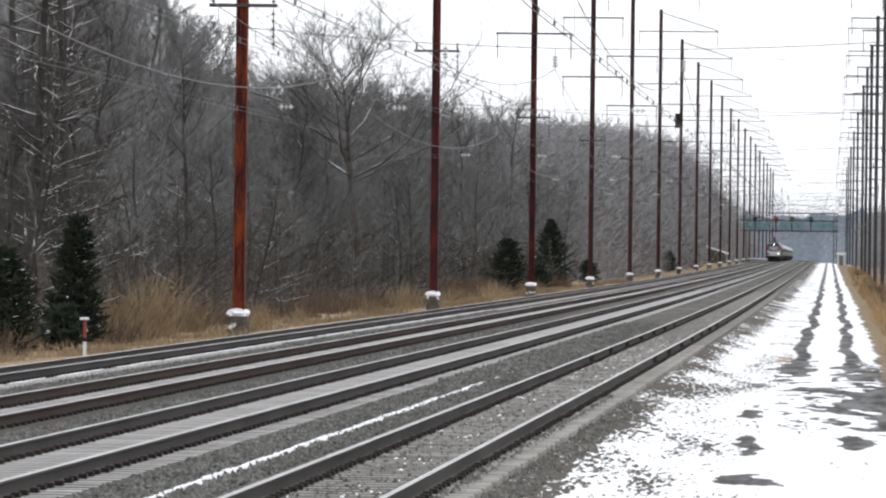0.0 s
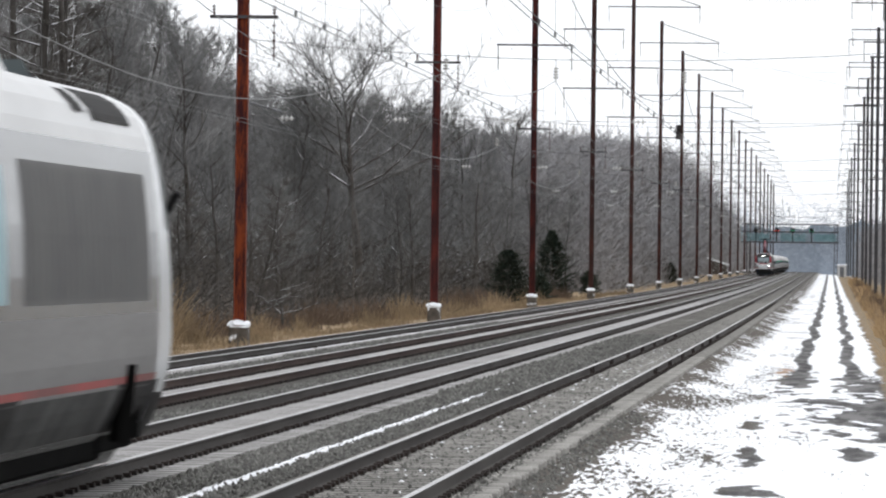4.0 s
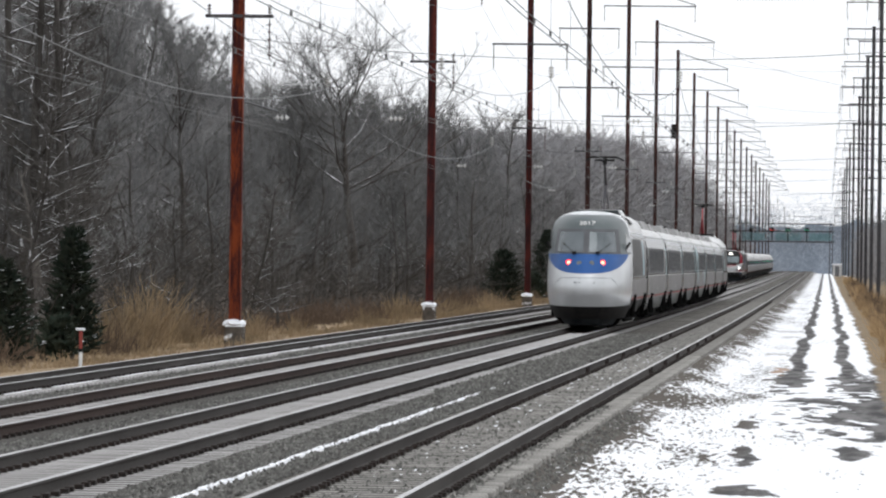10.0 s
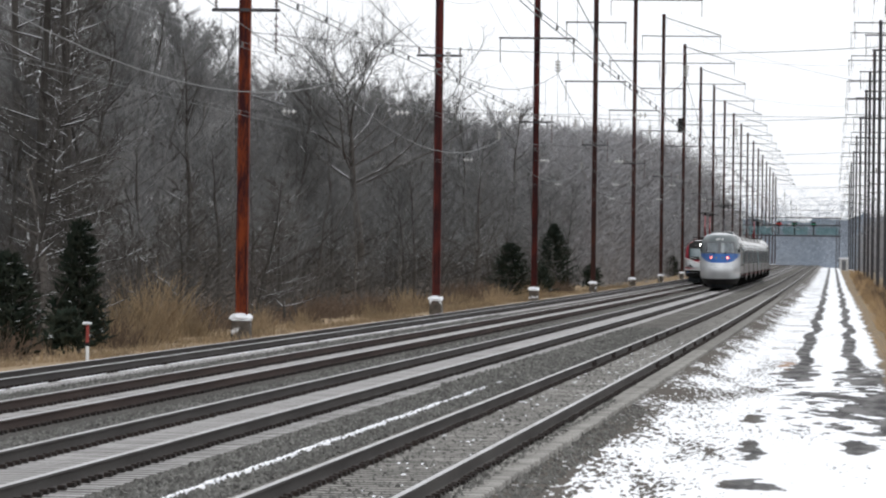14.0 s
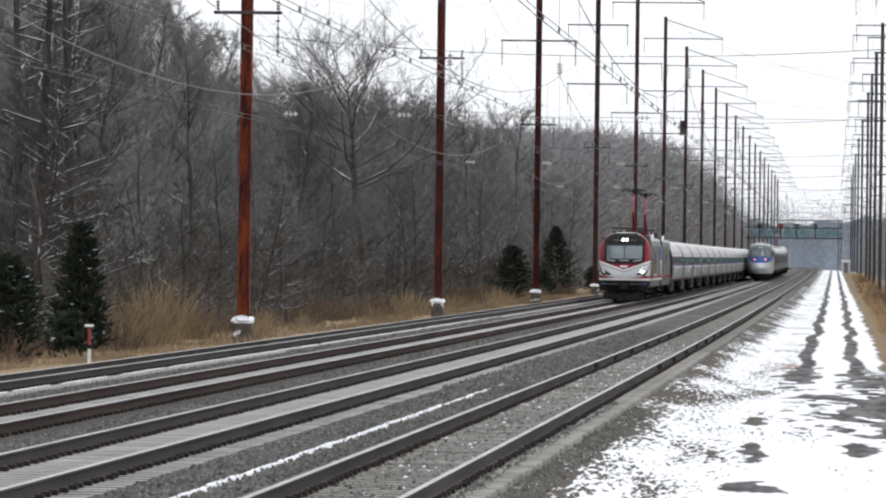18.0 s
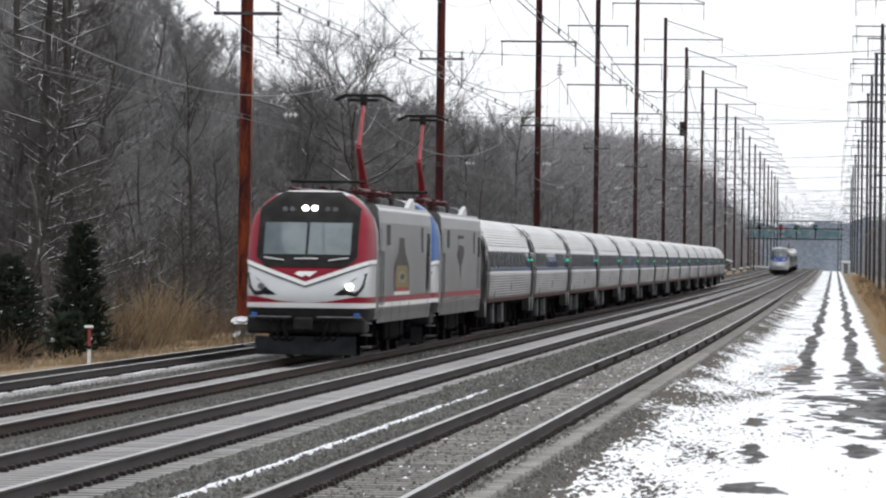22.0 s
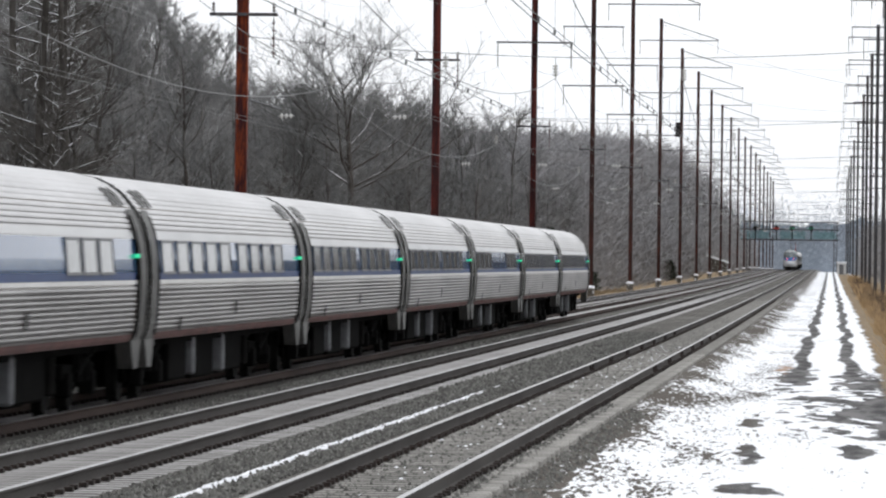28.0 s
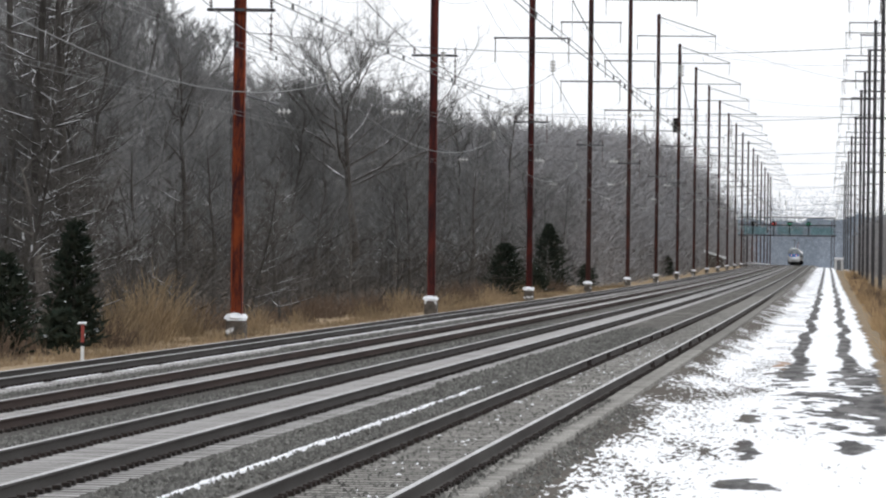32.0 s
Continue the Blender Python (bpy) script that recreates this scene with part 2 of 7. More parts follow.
def track_ground():
    """Ballast, snow and dry grass, by the distance from the track and along it (kept in the sheet's UV map, in metres / 100)."""
    m = bpy.data.materials.new("lineside_ground")
    m.use_nodes = True
    n, l = m.node_tree.nodes, m.node_tree.links
    b = n["Principled BSDF"]
    b.inputs["Roughness"].default_value = 0.9
    b.inputs["Specular IOR Level"].default_value = 0.15
    uv = n.new("ShaderNodeUVMap")
    sep = n.new("ShaderNodeSeparateXYZ")
    l.new(uv.outputs["UV"], sep.inputs[0])
    geo = n.new("ShaderNodeNewGeometry")

    def math2(op, a, c=None, d=None):
        k = n.new("ShaderNodeMath")
        k.operation = op
        for i, v in enumerate((a, c, d)):
            if v is None:
                continue
            if isinstance(v, (int, float)):
                k.inputs[i].default_value = v
            else:
                l.new(v, k.inputs[i])
        return k.outputs[0]

    def noise_at(scale, detail=4, stretch=(1, 1, 1)):
        mp = n.new("ShaderNodeMapping")
        mp.inputs["Scale"].default_value = stretch
        l.new(geo.outputs["Position"], mp.inputs["Vector"])
        t = n.new("ShaderNodeTexNoise")
        t.inputs["Scale"].default_value, t.inputs["Detail"].default_value = scale, detail
        l.new(mp.outputs["Vector"], t.inputs["Vector"])
        return t.outputs["Fac"]

    def step(v, lo, hi):
        k = n.new("ShaderNodeMapRange")
        k.interpolation_type = "SMOOTHSTEP"
        k.inputs["From Min"].default_value, k.inputs["From Max"].default_value = lo, hi
        l.new(v, k.inputs["Value"])
        return k.outputs["Result"]

    def blend(f, a, c):
        k = n.new("ShaderNodeMix")
        k.data_type = "RGBA"
        for key, v in (("Factor", f), ("A", a), ("B", c)):
            if isinstance(v, tuple):
                k.inputs[key].default_value = (*v, 1)
            else:
                l.new(v, k.inputs[key])
        return k.outputs["Result"]

    lat = math2("MULTIPLY", sep.outputs["X"], 100)
    along = math2("MULTIPLY", sep.outputs["Y"], 100)
    # ballast: stones as cells, with dust
    cell = n.new("ShaderNodeTexVoronoi")
    cell.inputs["Scale"].default_value = 17
    l.new(geo.outputs["Position"], cell.inputs["Vector"])
    grey = n.new("ShaderNodeSeparateColor")
    l.new(cell.outputs["Color"], grey.inputs[0])
    stones = blend(grey.outputs[0], (0.10, 0.094, 0.086), (0.26, 0.248, 0.23))
    stones = blend(step(cell.outputs["Distance"], 0.25, 0.6), stones, (0.06, 0.056, 0.052))
    dust = noise_at(0.35, 5, (2, 0.25, 1))
    stones = blend(math2("MULTIPLY", step(dust, 0.45, 0.75), 0.5), stones, (0.28, 0.27, 0.255))
    mottle = step(noise_at(6.5, 4, (1.0, 0.07, 1)), 0.38, 0.60)
    stones = blend(math2("MULTIPLY", mottle, 0.55), stones, (0.075, 0.07, 0.062))
    for mid in (16.50, 12.85, 9.32, 5.214):
        off = math2("ABSOLUTE", math2("ADD", lat, mid))
        stones = blend(math2("MULTIPLY", math2("SUBTRACT", 1.0, step(off, 1.2, 1.4)), 0.75), stones, (0.05, 0.047, 0.043))
    # pale dust thrown out beside the near rail, and browner stones down the shoulder
    fine = noise_at(3.0, 5, (1.0, 0.15, 1))
    stones = blend(math2("MULTIPLY", math2("MULTIPLY", step(lat, -4.55, -4.4), math2("SUBTRACT", 1.0, step(math2("MULTIPLY_ADD", fine, 0.22, lat), -3.98, -3.88))), 0.8), stones, (0.30, 0.285, 0.25))
    stones = blend(math2("MULTIPLY", step(math2("MULTIPLY_ADD", fine, 0.22, lat), -3.96, -3.86), 0.8), stones, (0.085, 0.073, 0.061))
    # dry grass and litter on the far side
    wob = math2("MULTIPLY_ADD", noise_at(0.5, 3), 2.6, lat)
    soil = blend(noise_at(1.2, 5), (0.34, 0.25, 0.15), (0.19, 0.14, 0.09))
    soil = blend(step(math2("MULTIPLY", wob, -1), 24.5, 27.5), soil, (0.07, 0.055, 0.043))
    colour = blend(step(math2("MULTIPLY", wob, -1), 16.9, 17.6), stones, soil)
    right = blend(noise_at(1.5, 4, (1, 0.3, 1)), (0.30, 0.225, 0.14), (0.13, 0.10, 0.07))
    colour = blend(step(math2("MULTIPLY_ADD", noise_at(0.6, 3), 0.7, lat), 1.15, 1.45), colour, right)
    # snow on the service road: thin on the shoulder, thick on the level, worn through in ruts and puddles
    fleck = math2("MULTIPLY_ADD", math2("SUBTRACT", noise_at(0.9, 4, (1.0, 0.12, 1)), 0.5), 0.8, noise_at(12.0, 5, (1.0, 0.09, 1)))
    speck = noise_at(30.0, 3, (1.0, 0.10, 1))
    depth = step(math2("MULTIPLY_ADD", noise_at(0.7, 4, (1, 0.2, 1)), 0.7, math2("SUBTRACT", lat, math2("MULTIPLY", step(along, 110, 240), 0.33))), -3.45, -2.6)
    cover = math2("ADD", math2("MULTIPLY", depth, 0.64), math2("MULTIPLY", math2("SUBTRACT", fleck, 0.5), 2.6))
    cover = math2("ADD", cover, math2("MULTIPLY", math2("SUBTRACT", speck, 0.5), 1.4))
    cover = math2("ADD", cover, math2("MULTIPLY", step(lat, -1.7, -1.0), 0.4))
    cover = math2("SUBTRACT", cover, math2("MULTIPLY", math2("SUBTRACT", 1.0, step(along, 120, 200)), 0.10))
    snow = math2("MULTIPLY", step(cover, 0.22, 0.36), step(lat, -4.0, -3.75))
    edge = math2("SUBTRACT", 1.0, step(math2("MULTIPLY_ADD", noise_at(0.8, 4, (1, 0.2, 1)), 0.9, lat), 1.3, 1.5))
    snow = math2("MULTIPLY", snow, edge)
    centre = math2("ADD", lat, math2("MULTIPLY_ADD", noise_at(0.035, 2, (0.1, 1, 1)), 0.9, 0.15))
    rut = math2("ABSOLUTE", math2("SUBTRACT", math2("ABSOLUTE", centre), 0.72))
    rut = math2("ADD", rut, math2("MULTIPLY", math2("SUBTRACT", noise_at(0.8, 4, (1, 0.2, 1)), 0.5), 0.42))
    rut = math2("ADD", rut, math2("MULTIPLY", math2("SUBTRACT", 1.0, step(along, 136, 146)), 0.6))
    ruts = math2("SUBTRACT", 1.0, step(rut, 0.15, 0.26))
    # slush and puddles worn through the snow, as (across, along, and their radii)
    ragged = math2("MULTIPLY", math2("SUBTRACT", noise_at(2.0, 6, (1.0, 0.2, 1)), 0.5), 4.6)
    worn = ruts
    for a, c, ra, rc in ((0.72, 112, 1.25, 15), (0.95, 122, 0.75, 9), (-0.55, 124, 0.75, 4), (0.15, 89, 0.4, 3), (-1.72, 103, 0.18, 4), (-1.58, 88.5, 0.2, 2.6), (-1.5, 84.5, 0.2, 2), (-1.35, 73.5, 0.34, 2.5), (-1.3, 144, 0.46, 12), (0.5, 140, 0.66, 12)):
        u = math2("DIVIDE", math2("SUBTRACT", lat, a), ra)
        v = math2("DIVIDE", math2("SUBTRACT", along, c), rc)
        off = math2("SQRT", math2("ADD", math2("MULTIPLY", u, u), math2("MULTIPLY", v, v)))
        worn = math2("MAXIMUM", worn, math2("SUBTRACT", 1.0, step(math2("ADD", off, ragged), 0.85, 1.05)))
    wet = blend(step(noise_at(2.6, 5, (1.0, 0.14, 1)), 0.35, 0.65), (0.05, 0.049, 0.05), (0.17, 0.165, 0.165))
    bare = math2("MULTIPLY", step(lat, -1.9, -1.4), edge)
    colour = blend(bare, colour, wet)
    leaf = math2("SQRT", math2("ADD", math2("POWER", math2("DIVIDE", math2("ADD", lat, 1.72), 0.2), 2.0), math2("POWER", math2("DIVIDE", math2("SUBTRACT", along, 158.0), 7.0), 2.0)))
    leaf = math2("SUBTRACT", 1.0, step(math2("ADD", leaf, ragged), 0.6, 1.1))
    colour = blend(leaf, colour, (0.30, 0.19, 0.12))
    snow = math2("MULTIPLY", snow, math2("SUBTRACT", 1.0, math2("MULTIPLY", leaf, 0.8)))
    white = blend(noise_at(3, 4), (0.80, 0.82, 0.86), (0.90, 0.91, 0.93))
    keep = math2("MULTIPLY", snow, math2("SUBTRACT", 1.0, worn))
    colour = blend(keep, colour, white)
    l.new(colour, b.inputs["Base Color"])
    bp = n.new("ShaderNodeBump")
    bp.inputs["Strength"].default_value, bp.inputs["Distance"].default_value = 0.7, 0.03
    l.new(math2("ADD", math2("MULTIPLY", cell.outputs["Distance"], -1.0), math2("MULTIPLY", fleck, 0.8)), bp.inputs["Height"])
    l.new(bp.outputs["Normal"], b.inputs["Normal"])
    return m


# ---- the line ----
TRACKS = {"far": (16.50, -0.10), "second": (12.85, -0.04), "third": (9.32, 0.0), "near": (5.214, 0.0)}
GAUGE = 0.7525
CANT = {"far": 0.09}
TIE_TOP = -0.19


def bend(y):
    """How far the line has swung to the left at y."""
    return 0.0034 * 60 * math.log1p(math.exp(min((y - 190) / 60, 500)))


def swing(y):
    return 0.0034 / (1 + math.exp(-(y - 190) / 60)) if y < 3000 else 0.0034


def at(left, y):
    return -left - bend(y)


def rise(y):
    """How far the line has climbed at y: a slow grade to a crest, then down."""
    return 0.27 * math.log1p(math.exp(min((y - 560) / 150, 500))) - 0.21 * math.log1p(math.exp(min((y - 1320) / 60, 500)))


def climb(y):
    """The grade at y, in degrees."""
    return math.degrees(math.atan((rise(y + 5) - rise(y - 5)) / 10))


def rail_z(left):
    """The height of the rail heads across the line."""
    return float(np.interp(left, [5.2, 9.4, 12.85, 13.9, 14.9, 15.7, 17.3], [0.0, 0.0, -0.04, -0.05, -0.03, -0.01, -0.10]))


def ground_z(left, y):
    """The height of the ground, left metres to the left of the eye's line."""
    z = float(np.interp(left, [-400, -60, -9, -4.3, -2.6, -1.1, 2.6, 4.15, 17.9, 19.6, 22, 28, 45, 90, 400],
                        [2, -0.9, -1.45, -1.3, -0.85, -0.62, -0.62, -0.21, -0.235, -0.45, -0.65, -0.5, 0.0, 5.0, 8.0]))
    if 4.15 < left < 17.9:
        z = rail_z(left) - 0.195
    return z + rise(y)


def stations(y0, y1, near=4.0, grow=0.03):
    ys = [y0]
    while ys[-1] < y1:
        ys.append(min(y1, ys[-1] + near + grow * max(0.0, ys[-1])))
    return ys


def make_ground():
    lats = [-4000, -400, -120, -60, -30, -16, -9, -5, -3, -2.2, -1.2, -0.6, 0, 0.6, 1.2, 1.8, 2.6, 3.3, 4.15, 4.5, 5.9, 7.2, 8.6, 10.0, 11, 12.1, 13.6, 14.7, 15.8, 17.2, 17.9, 18.6, 19.6,
            20.8, 22, 25, 28, 34, 45, 60, 90, 150, 400, 4000]
    ys = stations(-120, 6000, 5.0, 0.03)
    verts, faces = [], []
    for y in ys:
        for left in lats:
            rough = 0.0 if 2 < left < 19 else 0.10 * noise.noise((left * 0.4, y * 0.07, 3.1))
            verts.append((at(left, y), y, ground_z(left, y) + rough))
    w = len(lats)
    for j in range(len(ys) - 1):
        for i in range(w - 1):
            faces.append((j * w + i, (j + 1) * w + i, (j + 1) * w + i + 1, j * w + i + 1))
    me = mesh_of("ground", verts, faces, track_ground(), True)
    uvs = me.uv_layers.new(name="UVMap")
    flat = np.empty(len(me.loops) * 2)
    for k, lp in enumerate(me.loops):
        j, i = divmod(lp.vertex_index, w)
        flat[2 * k], flat[2 * k + 1] = -lats[i] / 100, ys[j] / 100
    uvs.data.foreach_set("uv", flat)
    ob = new("ground", me)
    tagged(ob, "grey track ballast with a snowy service road and dry grass verges", "ground", kind="structure")


make_ground()


def along_line(profile, left, z, ys, material_, name, parent=None, slots=None):
    """A profile of (x, z) points drawn along the line."""
    verts, faces = [], []
    n = len(profile)
    for y in ys:
        x = at(left, y)
        h = z + rise(y)
        verts += [(x + px, y, h + pz) for px, pz in profile]
    for j in range(len(ys) - 1):
        for i in range(n):
            faces.append((j * n + i, j * n + (i + 1) % n, (j + 1) * n + (i + 1) % n, (j + 1) * n + i))
    faces += [tuple(range(n))[::-1], tuple(range(len(verts) - n, len(verts)))]
    me = mesh_of(name, verts, faces, material_)
    if slots:
        for k, f in enumerate(me.polygons):
            f.material_index = slots[k % n] if k < n * (len(ys) - 1) else 0
    return part(name, me, None, parent)


RAIL = [(-0.075, -0.186), (0.075, -0.186), (0.075, -0.172), (0.012, -0.15), (0.009, -0.05), (0.037, -0.036), (0.037, -0.006), (0.028, 0.0), (-0.028, 0.0),
        (-0.037, -0.006), (-0.037, -0.036), (-0.009, -0.05), (-0.012, -0.15), (-0.075, -0.172)]
RAIL_SLOTS = [0, 0, 0, 0, 0, 0, 1, 1, 1, 0, 0, 0, 0, 0]


def tie_mesh():
    bm = bmesh.new()
    box(bm, -1.3, 1.3, -0.13, 0.13, TIE_TOP - 0.10, TIE_TOP, 0.018)
    for s in (-1, 1):
        for e in (-1, 1):
            x = s * GAUGE + e * 0.115
            box(bm, x - 0.045, x + 0.045, -0.075, 0.075, TIE_TOP, TIE_TOP + 0.055, 0, 1)
    me = bpy.data.meshes.new("tie")
    bm.to_mesh(me)
    bm.free()
    for m in (M["tie"], M["clip"]):
        me.materials.append(m)
    return me


TIE = tie_mesh()
GRIMY_TIE = TIE.copy()
GRIMY_TIE.name = "tie"
GRIMY_TIE.materials[0] = M["dirty_tie"]
TIE_STEP = 0.61
tracks = {}


def make_tracks():
    ys = stations(-110, 2600, 4.0, 0.03)
    tv = [tuple(v.co) for v in TIE.vertices]
    tf = [tuple(f.vertices) for f in TIE.polygons]
    ts = [f.material_index for f in TIE.polygons]
    for key, (left, z) in TRACKS.items():
        tr = empty("railway_track", f"{key} railway track of worn steel rails clipped to concrete ties in ballast", "railway track", "parallel tracks", "structure")
        tracks[key] = tr
        web = M["rail_brown"] if key == "second" else M["rail"]
        for s in (-1, 1):
            along_line(RAIL, left + s * GAUGE, z + (CANT.get(key, 0.0) if s < 0 else 0.0), ys, [web, M["rail_head"]], "rail", tr, RAIL_SLOTS)
        verts, faces, slots = [], [], []
        first, last = 40.0, 40.0 + TIE_STEP * 190
        y = -30.0
        while y < 1300:
            if y < first or y > last:
                k = len(verts)
                x, h = at(left, y), z + rise(y)
                tip = CANT.get(key, 0.0) / (2 * GAUGE)
                if y < 380:
                    verts += [(x + a, y + b, h + c + tip * (a + GAUGE)) for a, b, c in tv]
                    faces += [tuple(k + i for i in f) for f in tf]
                    slots += ts
                else:
                    verts += [(x + a, y + b, h + c + tip * (a + GAUGE)) for c in (TIE_TOP - 0.1, TIE_TOP) for a, b in ((-1.3, -0.13), (1.3, -0.13), (1.3, 0.13), (-1.3, 0.13))]
                    faces += [(k + 4, k + 5, k + 6, k + 7), (k, k + 1, k + 5, k + 4), (k + 1, k + 2, k + 6, k + 5), (k + 3, k, k + 4, k + 7)]
                    slots += [0] * 4
            y += TIE_STEP
        me = mesh_of("distant_ties", verts, faces, [M["dirty_tie" if key == "near" else "tie"], M["clip"]])
        me.polygons.foreach_set("material_index", slots)
        tagged(part("distant_ties", me, None, tr), kind="stuff")


make_tracks()


def make_tie_pieces():
    rng = random.Random(8)
    for key, (left, z) in TRACKS.items():
        for i in range(190):
            y = 40.0 + TIE_STEP * i
            ob = part("tie", GRIMY_TIE if key == "near" else TIE, None, tracks[key])
            ob.location = (at(left, y) + rng.uniform(-0.02, 0.02), y + rng.uniform(-0.015, 0.015), z + rise(y) + CANT.get(key, 0.0) / 2 + rng.uniform(-0.002, 0.005))
            ob.rotation_euler = (0, -math.atan(CANT.get(key, 0.0) / (2 * GAUGE)), 0)


def make_joints():
    """Bolted joint bars on the near track's rails."""
    bm = bmesh.new()
    for e in (-1, 1):
        box(bm, e * 0.03 - 0.02, e * 0.03 + 0.02, -0.45, 0.45, -0.16, -0.03, 0.006)
        for k in range(-2, 3):
            rod(bm, (e * 0.05, k * 0.17, -0.10), (e * 0.085, k * 0.17, -0.10), 0.022)
    box(bm, -0.085, 0.085, -0.10, 0.10, -0.19, -0.01)
    src = bpy.data.meshes.new("joint_bar")
    bm.to_mesh(src)
    bm.free()
    src.materials.append(M["clip"])
    left, z = TRACKS["near"]
    for s in (-1, 1):
        for k in range(7):
            y = 128.5 + 10.7 * k + (0 if s < 0 else 0.6)
            part("joint_bar", src, None, tracks["near"]).location = (at(left + s * GAUGE, y), y, z + rise(y))


make_joints()


def make_snow_lines():
    """Snow left lying between the tracks in long narrow drifts."""
    for left, y0, y1, wide, seed in ((7.08, 40, 122, 0.075, 1.0), (15.56, 84, 250, 0.042, 5.0), (17.65, 118, 260, 0.04, 9.0), (11.86, 66, 112, 0.045, 12.0)):
        bm = bmesh.new()
        y, prev = y0, None
        while y < y1:
            g = noise.noise((seed, y * 0.22, 0.0)) + 0.28 * noise.noise((seed, y * 0.9, 4.0))
            w = max(0.0, wide * ((0.25 if left < 12 and left > 11 else 1.0) + (0.6 if left == 7.08 else 1.2) * g + 0.7 * noise.noise((seed, y * 2.1, 2.0)) - max(0.0, (y - y1 + 30) / 40)))
            if w > 0.02:
                c = left + 0.05 * noise.noise((seed, y * 0.3, 8.0)) + 0.04 * noise.noise((seed, y * 1.3, 5.0))
                z = ground_z(left, y)
                row = [bm.verts.new((at(c + o * w, y), y, z + h)) for o, h in ((1.0, -0.01), (0.7, 0.03), (-0.6, 0.04), (-1.0, -0.01))]
                if prev:
                    for i in range(3):
                        bm.faces.new((prev[i], row[i], row[i + 1], prev[i + 1]))
                prev = row
            else:
                prev = None
            y += 0.35
        tagged(part("snow_drift", done(bm), M["snow"]), "narrow line of old snow lying on the ballast", "snow", kind="stuff")


make_snow_lines()


def make_stones():
    """Loose ballast stones near the eye."""
    rng = np.random.default_rng(4)
    strips = [(6.55, 7.95, 44, 110, 9500), (4.6, 5.8, 46, 260, 7500), (3.55, 4.35, 44, 100, 3500), (10.65, 11.5, 68, 125, 6000), (14.2, 15.1, 90, 150, 4500),
              (6.5, 8.0, 108, 200, 6500), (10.6, 11.55, 122, 210, 4000), (14.2, 15.2, 148, 240, 3500)]
    base = np.array([(1, 0, 0), (-1, 0, 0), (0, 1, 0), (0, -1, 0), (0, 0, 1), (0, 0, -0.6)])
    tri = [(0, 2, 4), (2, 1, 4), (1, 3, 4), (3, 0, 4), (2, 0, 5), (1, 2, 5), (3, 1, 5), (0, 3, 5)]
    verts, faces = [], []
    for a, b, y0, y1, count in strips:
        for _ in range(count):
            left, y = rng.uniform(a, b), y0 + (y1 - y0) * rng.random() ** (1.3 if y0 > 100 else 1.5 if y1 < 155 else 2.4)
            s = rng.uniform(0.018, 0.042) * (1.5 if y0 > 100 else 1.0)
            if 4.4 < left < 6.0 and abs((y - 40.0) / TIE_STEP % 1.0 - 0.5) > 0.29 and rng.random() < 0.85:
                continue
            sh = base * (s * rng.uniform(0.7, 1.3, 3)) + rng.uniform(-0.3, 0.3, (6, 3)) * s
            c, d = math.cos(left * 91), math.sin(left * 91)
            k = len(verts)
            o = (at(left, y), y, ground_z(left, y) + s * (0.25 if left > 6.2 else -0.25 if left > 4.4 else 0.0))
            verts += [(o[0] + p[0] * c - p[1] * d, o[1] + p[0] * d + p[1] * c, o[2] + p[2]) for p in sh]
            faces += [(k + i, k + j, k + m) for i, j, m in tri]
    m = M["stone"].copy()
    n, l = m.node_tree.nodes, m.node_tree.links
    g, hs, mr = n.new("ShaderNodeNewGeometry"), n.new("ShaderNodeHueSaturation"), n.new("ShaderNodeMapRange")
    mr.inputs["To Min"].default_value, mr.inputs["To Max"].default_value = 0.6, 1.35
    b = n["Principled BSDF"]
    link = b.inputs["Base Color"].links[0].from_socket
    l.new(g.outputs["Random Per Island"], mr.inputs["Value"])
    l.new(mr.outputs["Result"], hs.inputs["Value"])
    l.new(link, hs.inputs["Color"])
    l.new(hs.outputs["Color"], b.inputs["Base Color"])
    bits, sides = [], []
    for _ in range(170):
        left, y, r = rng.uniform(4.62, 5.82), rng.uniform(52, 170), rng.uniform(0.02, 0.07)
        k, o = len(bits), (at(left, y), y, ground_z(left, y))
        bits += [(o[0] + r * c * rng.uniform(0.6, 1.3), o[1] + 4 * r * d * rng.uniform(0.6, 1.3), o[2] - 0.01) for c, d in ((1, 0), (0.4, 1), (-0.7, 0.8), (-1, -0.2), (0, -1))] + [(o[0], o[1], o[2] + 0.02)]
        sides += [(k + i, k + (i + 1) % 5, k + 5) for i in range(5)]
    tagged(new("snow_scraps", mesh_of("snow_scraps", bits, sides, M["snow"])), "scraps of old snow between the rails of the near track", "snow", kind="stuff")
    tagged(new("ballast_stones", mesh_of("ballast_stones", verts, faces, m)), "loose grey crushed-stone ballast between the tracks", "ballast", kind="stuff")


make_stones()


# ---- masts, wires and signals ----
POLE_Y0, POLE_STEP = 175.7, 85.37
POLE_LEFT, POLE_RIGHT = 19.4, -4.3


def insulator(bm, p, length, r=0.09, n=5, way=(0, 0, -1)):
    """A string of discs hanging from p."""
    w = Vector(way)
    rod(bm, p, Vector(p) + w * length, 0.02, 5)
    for k in range(n):
        q = Vector(p) + w * (length * (k + 0.7) / (n + 0.4))
        rod(bm, q - w * 0.02, q + w * 0.03, r, 8, r * 0.55)


def h_column(bm, top, w=0.34, d=0.32, t=0.03):
    a, b, c, e = w / 2 + t / 2, w / 2 - t / 2, d / 2, t / 2
    ring = [(-a, -c), (-b, -c), (-b, -e), (b, -e), (b, -c), (a, -c), (a, c), (b, c), (b, e), (-b, e), (-b, c), (-a, c)]
    loft(bm, [[(x, y, z) for x, y in ring] for z in (-0.6, top)])
    done(bm)


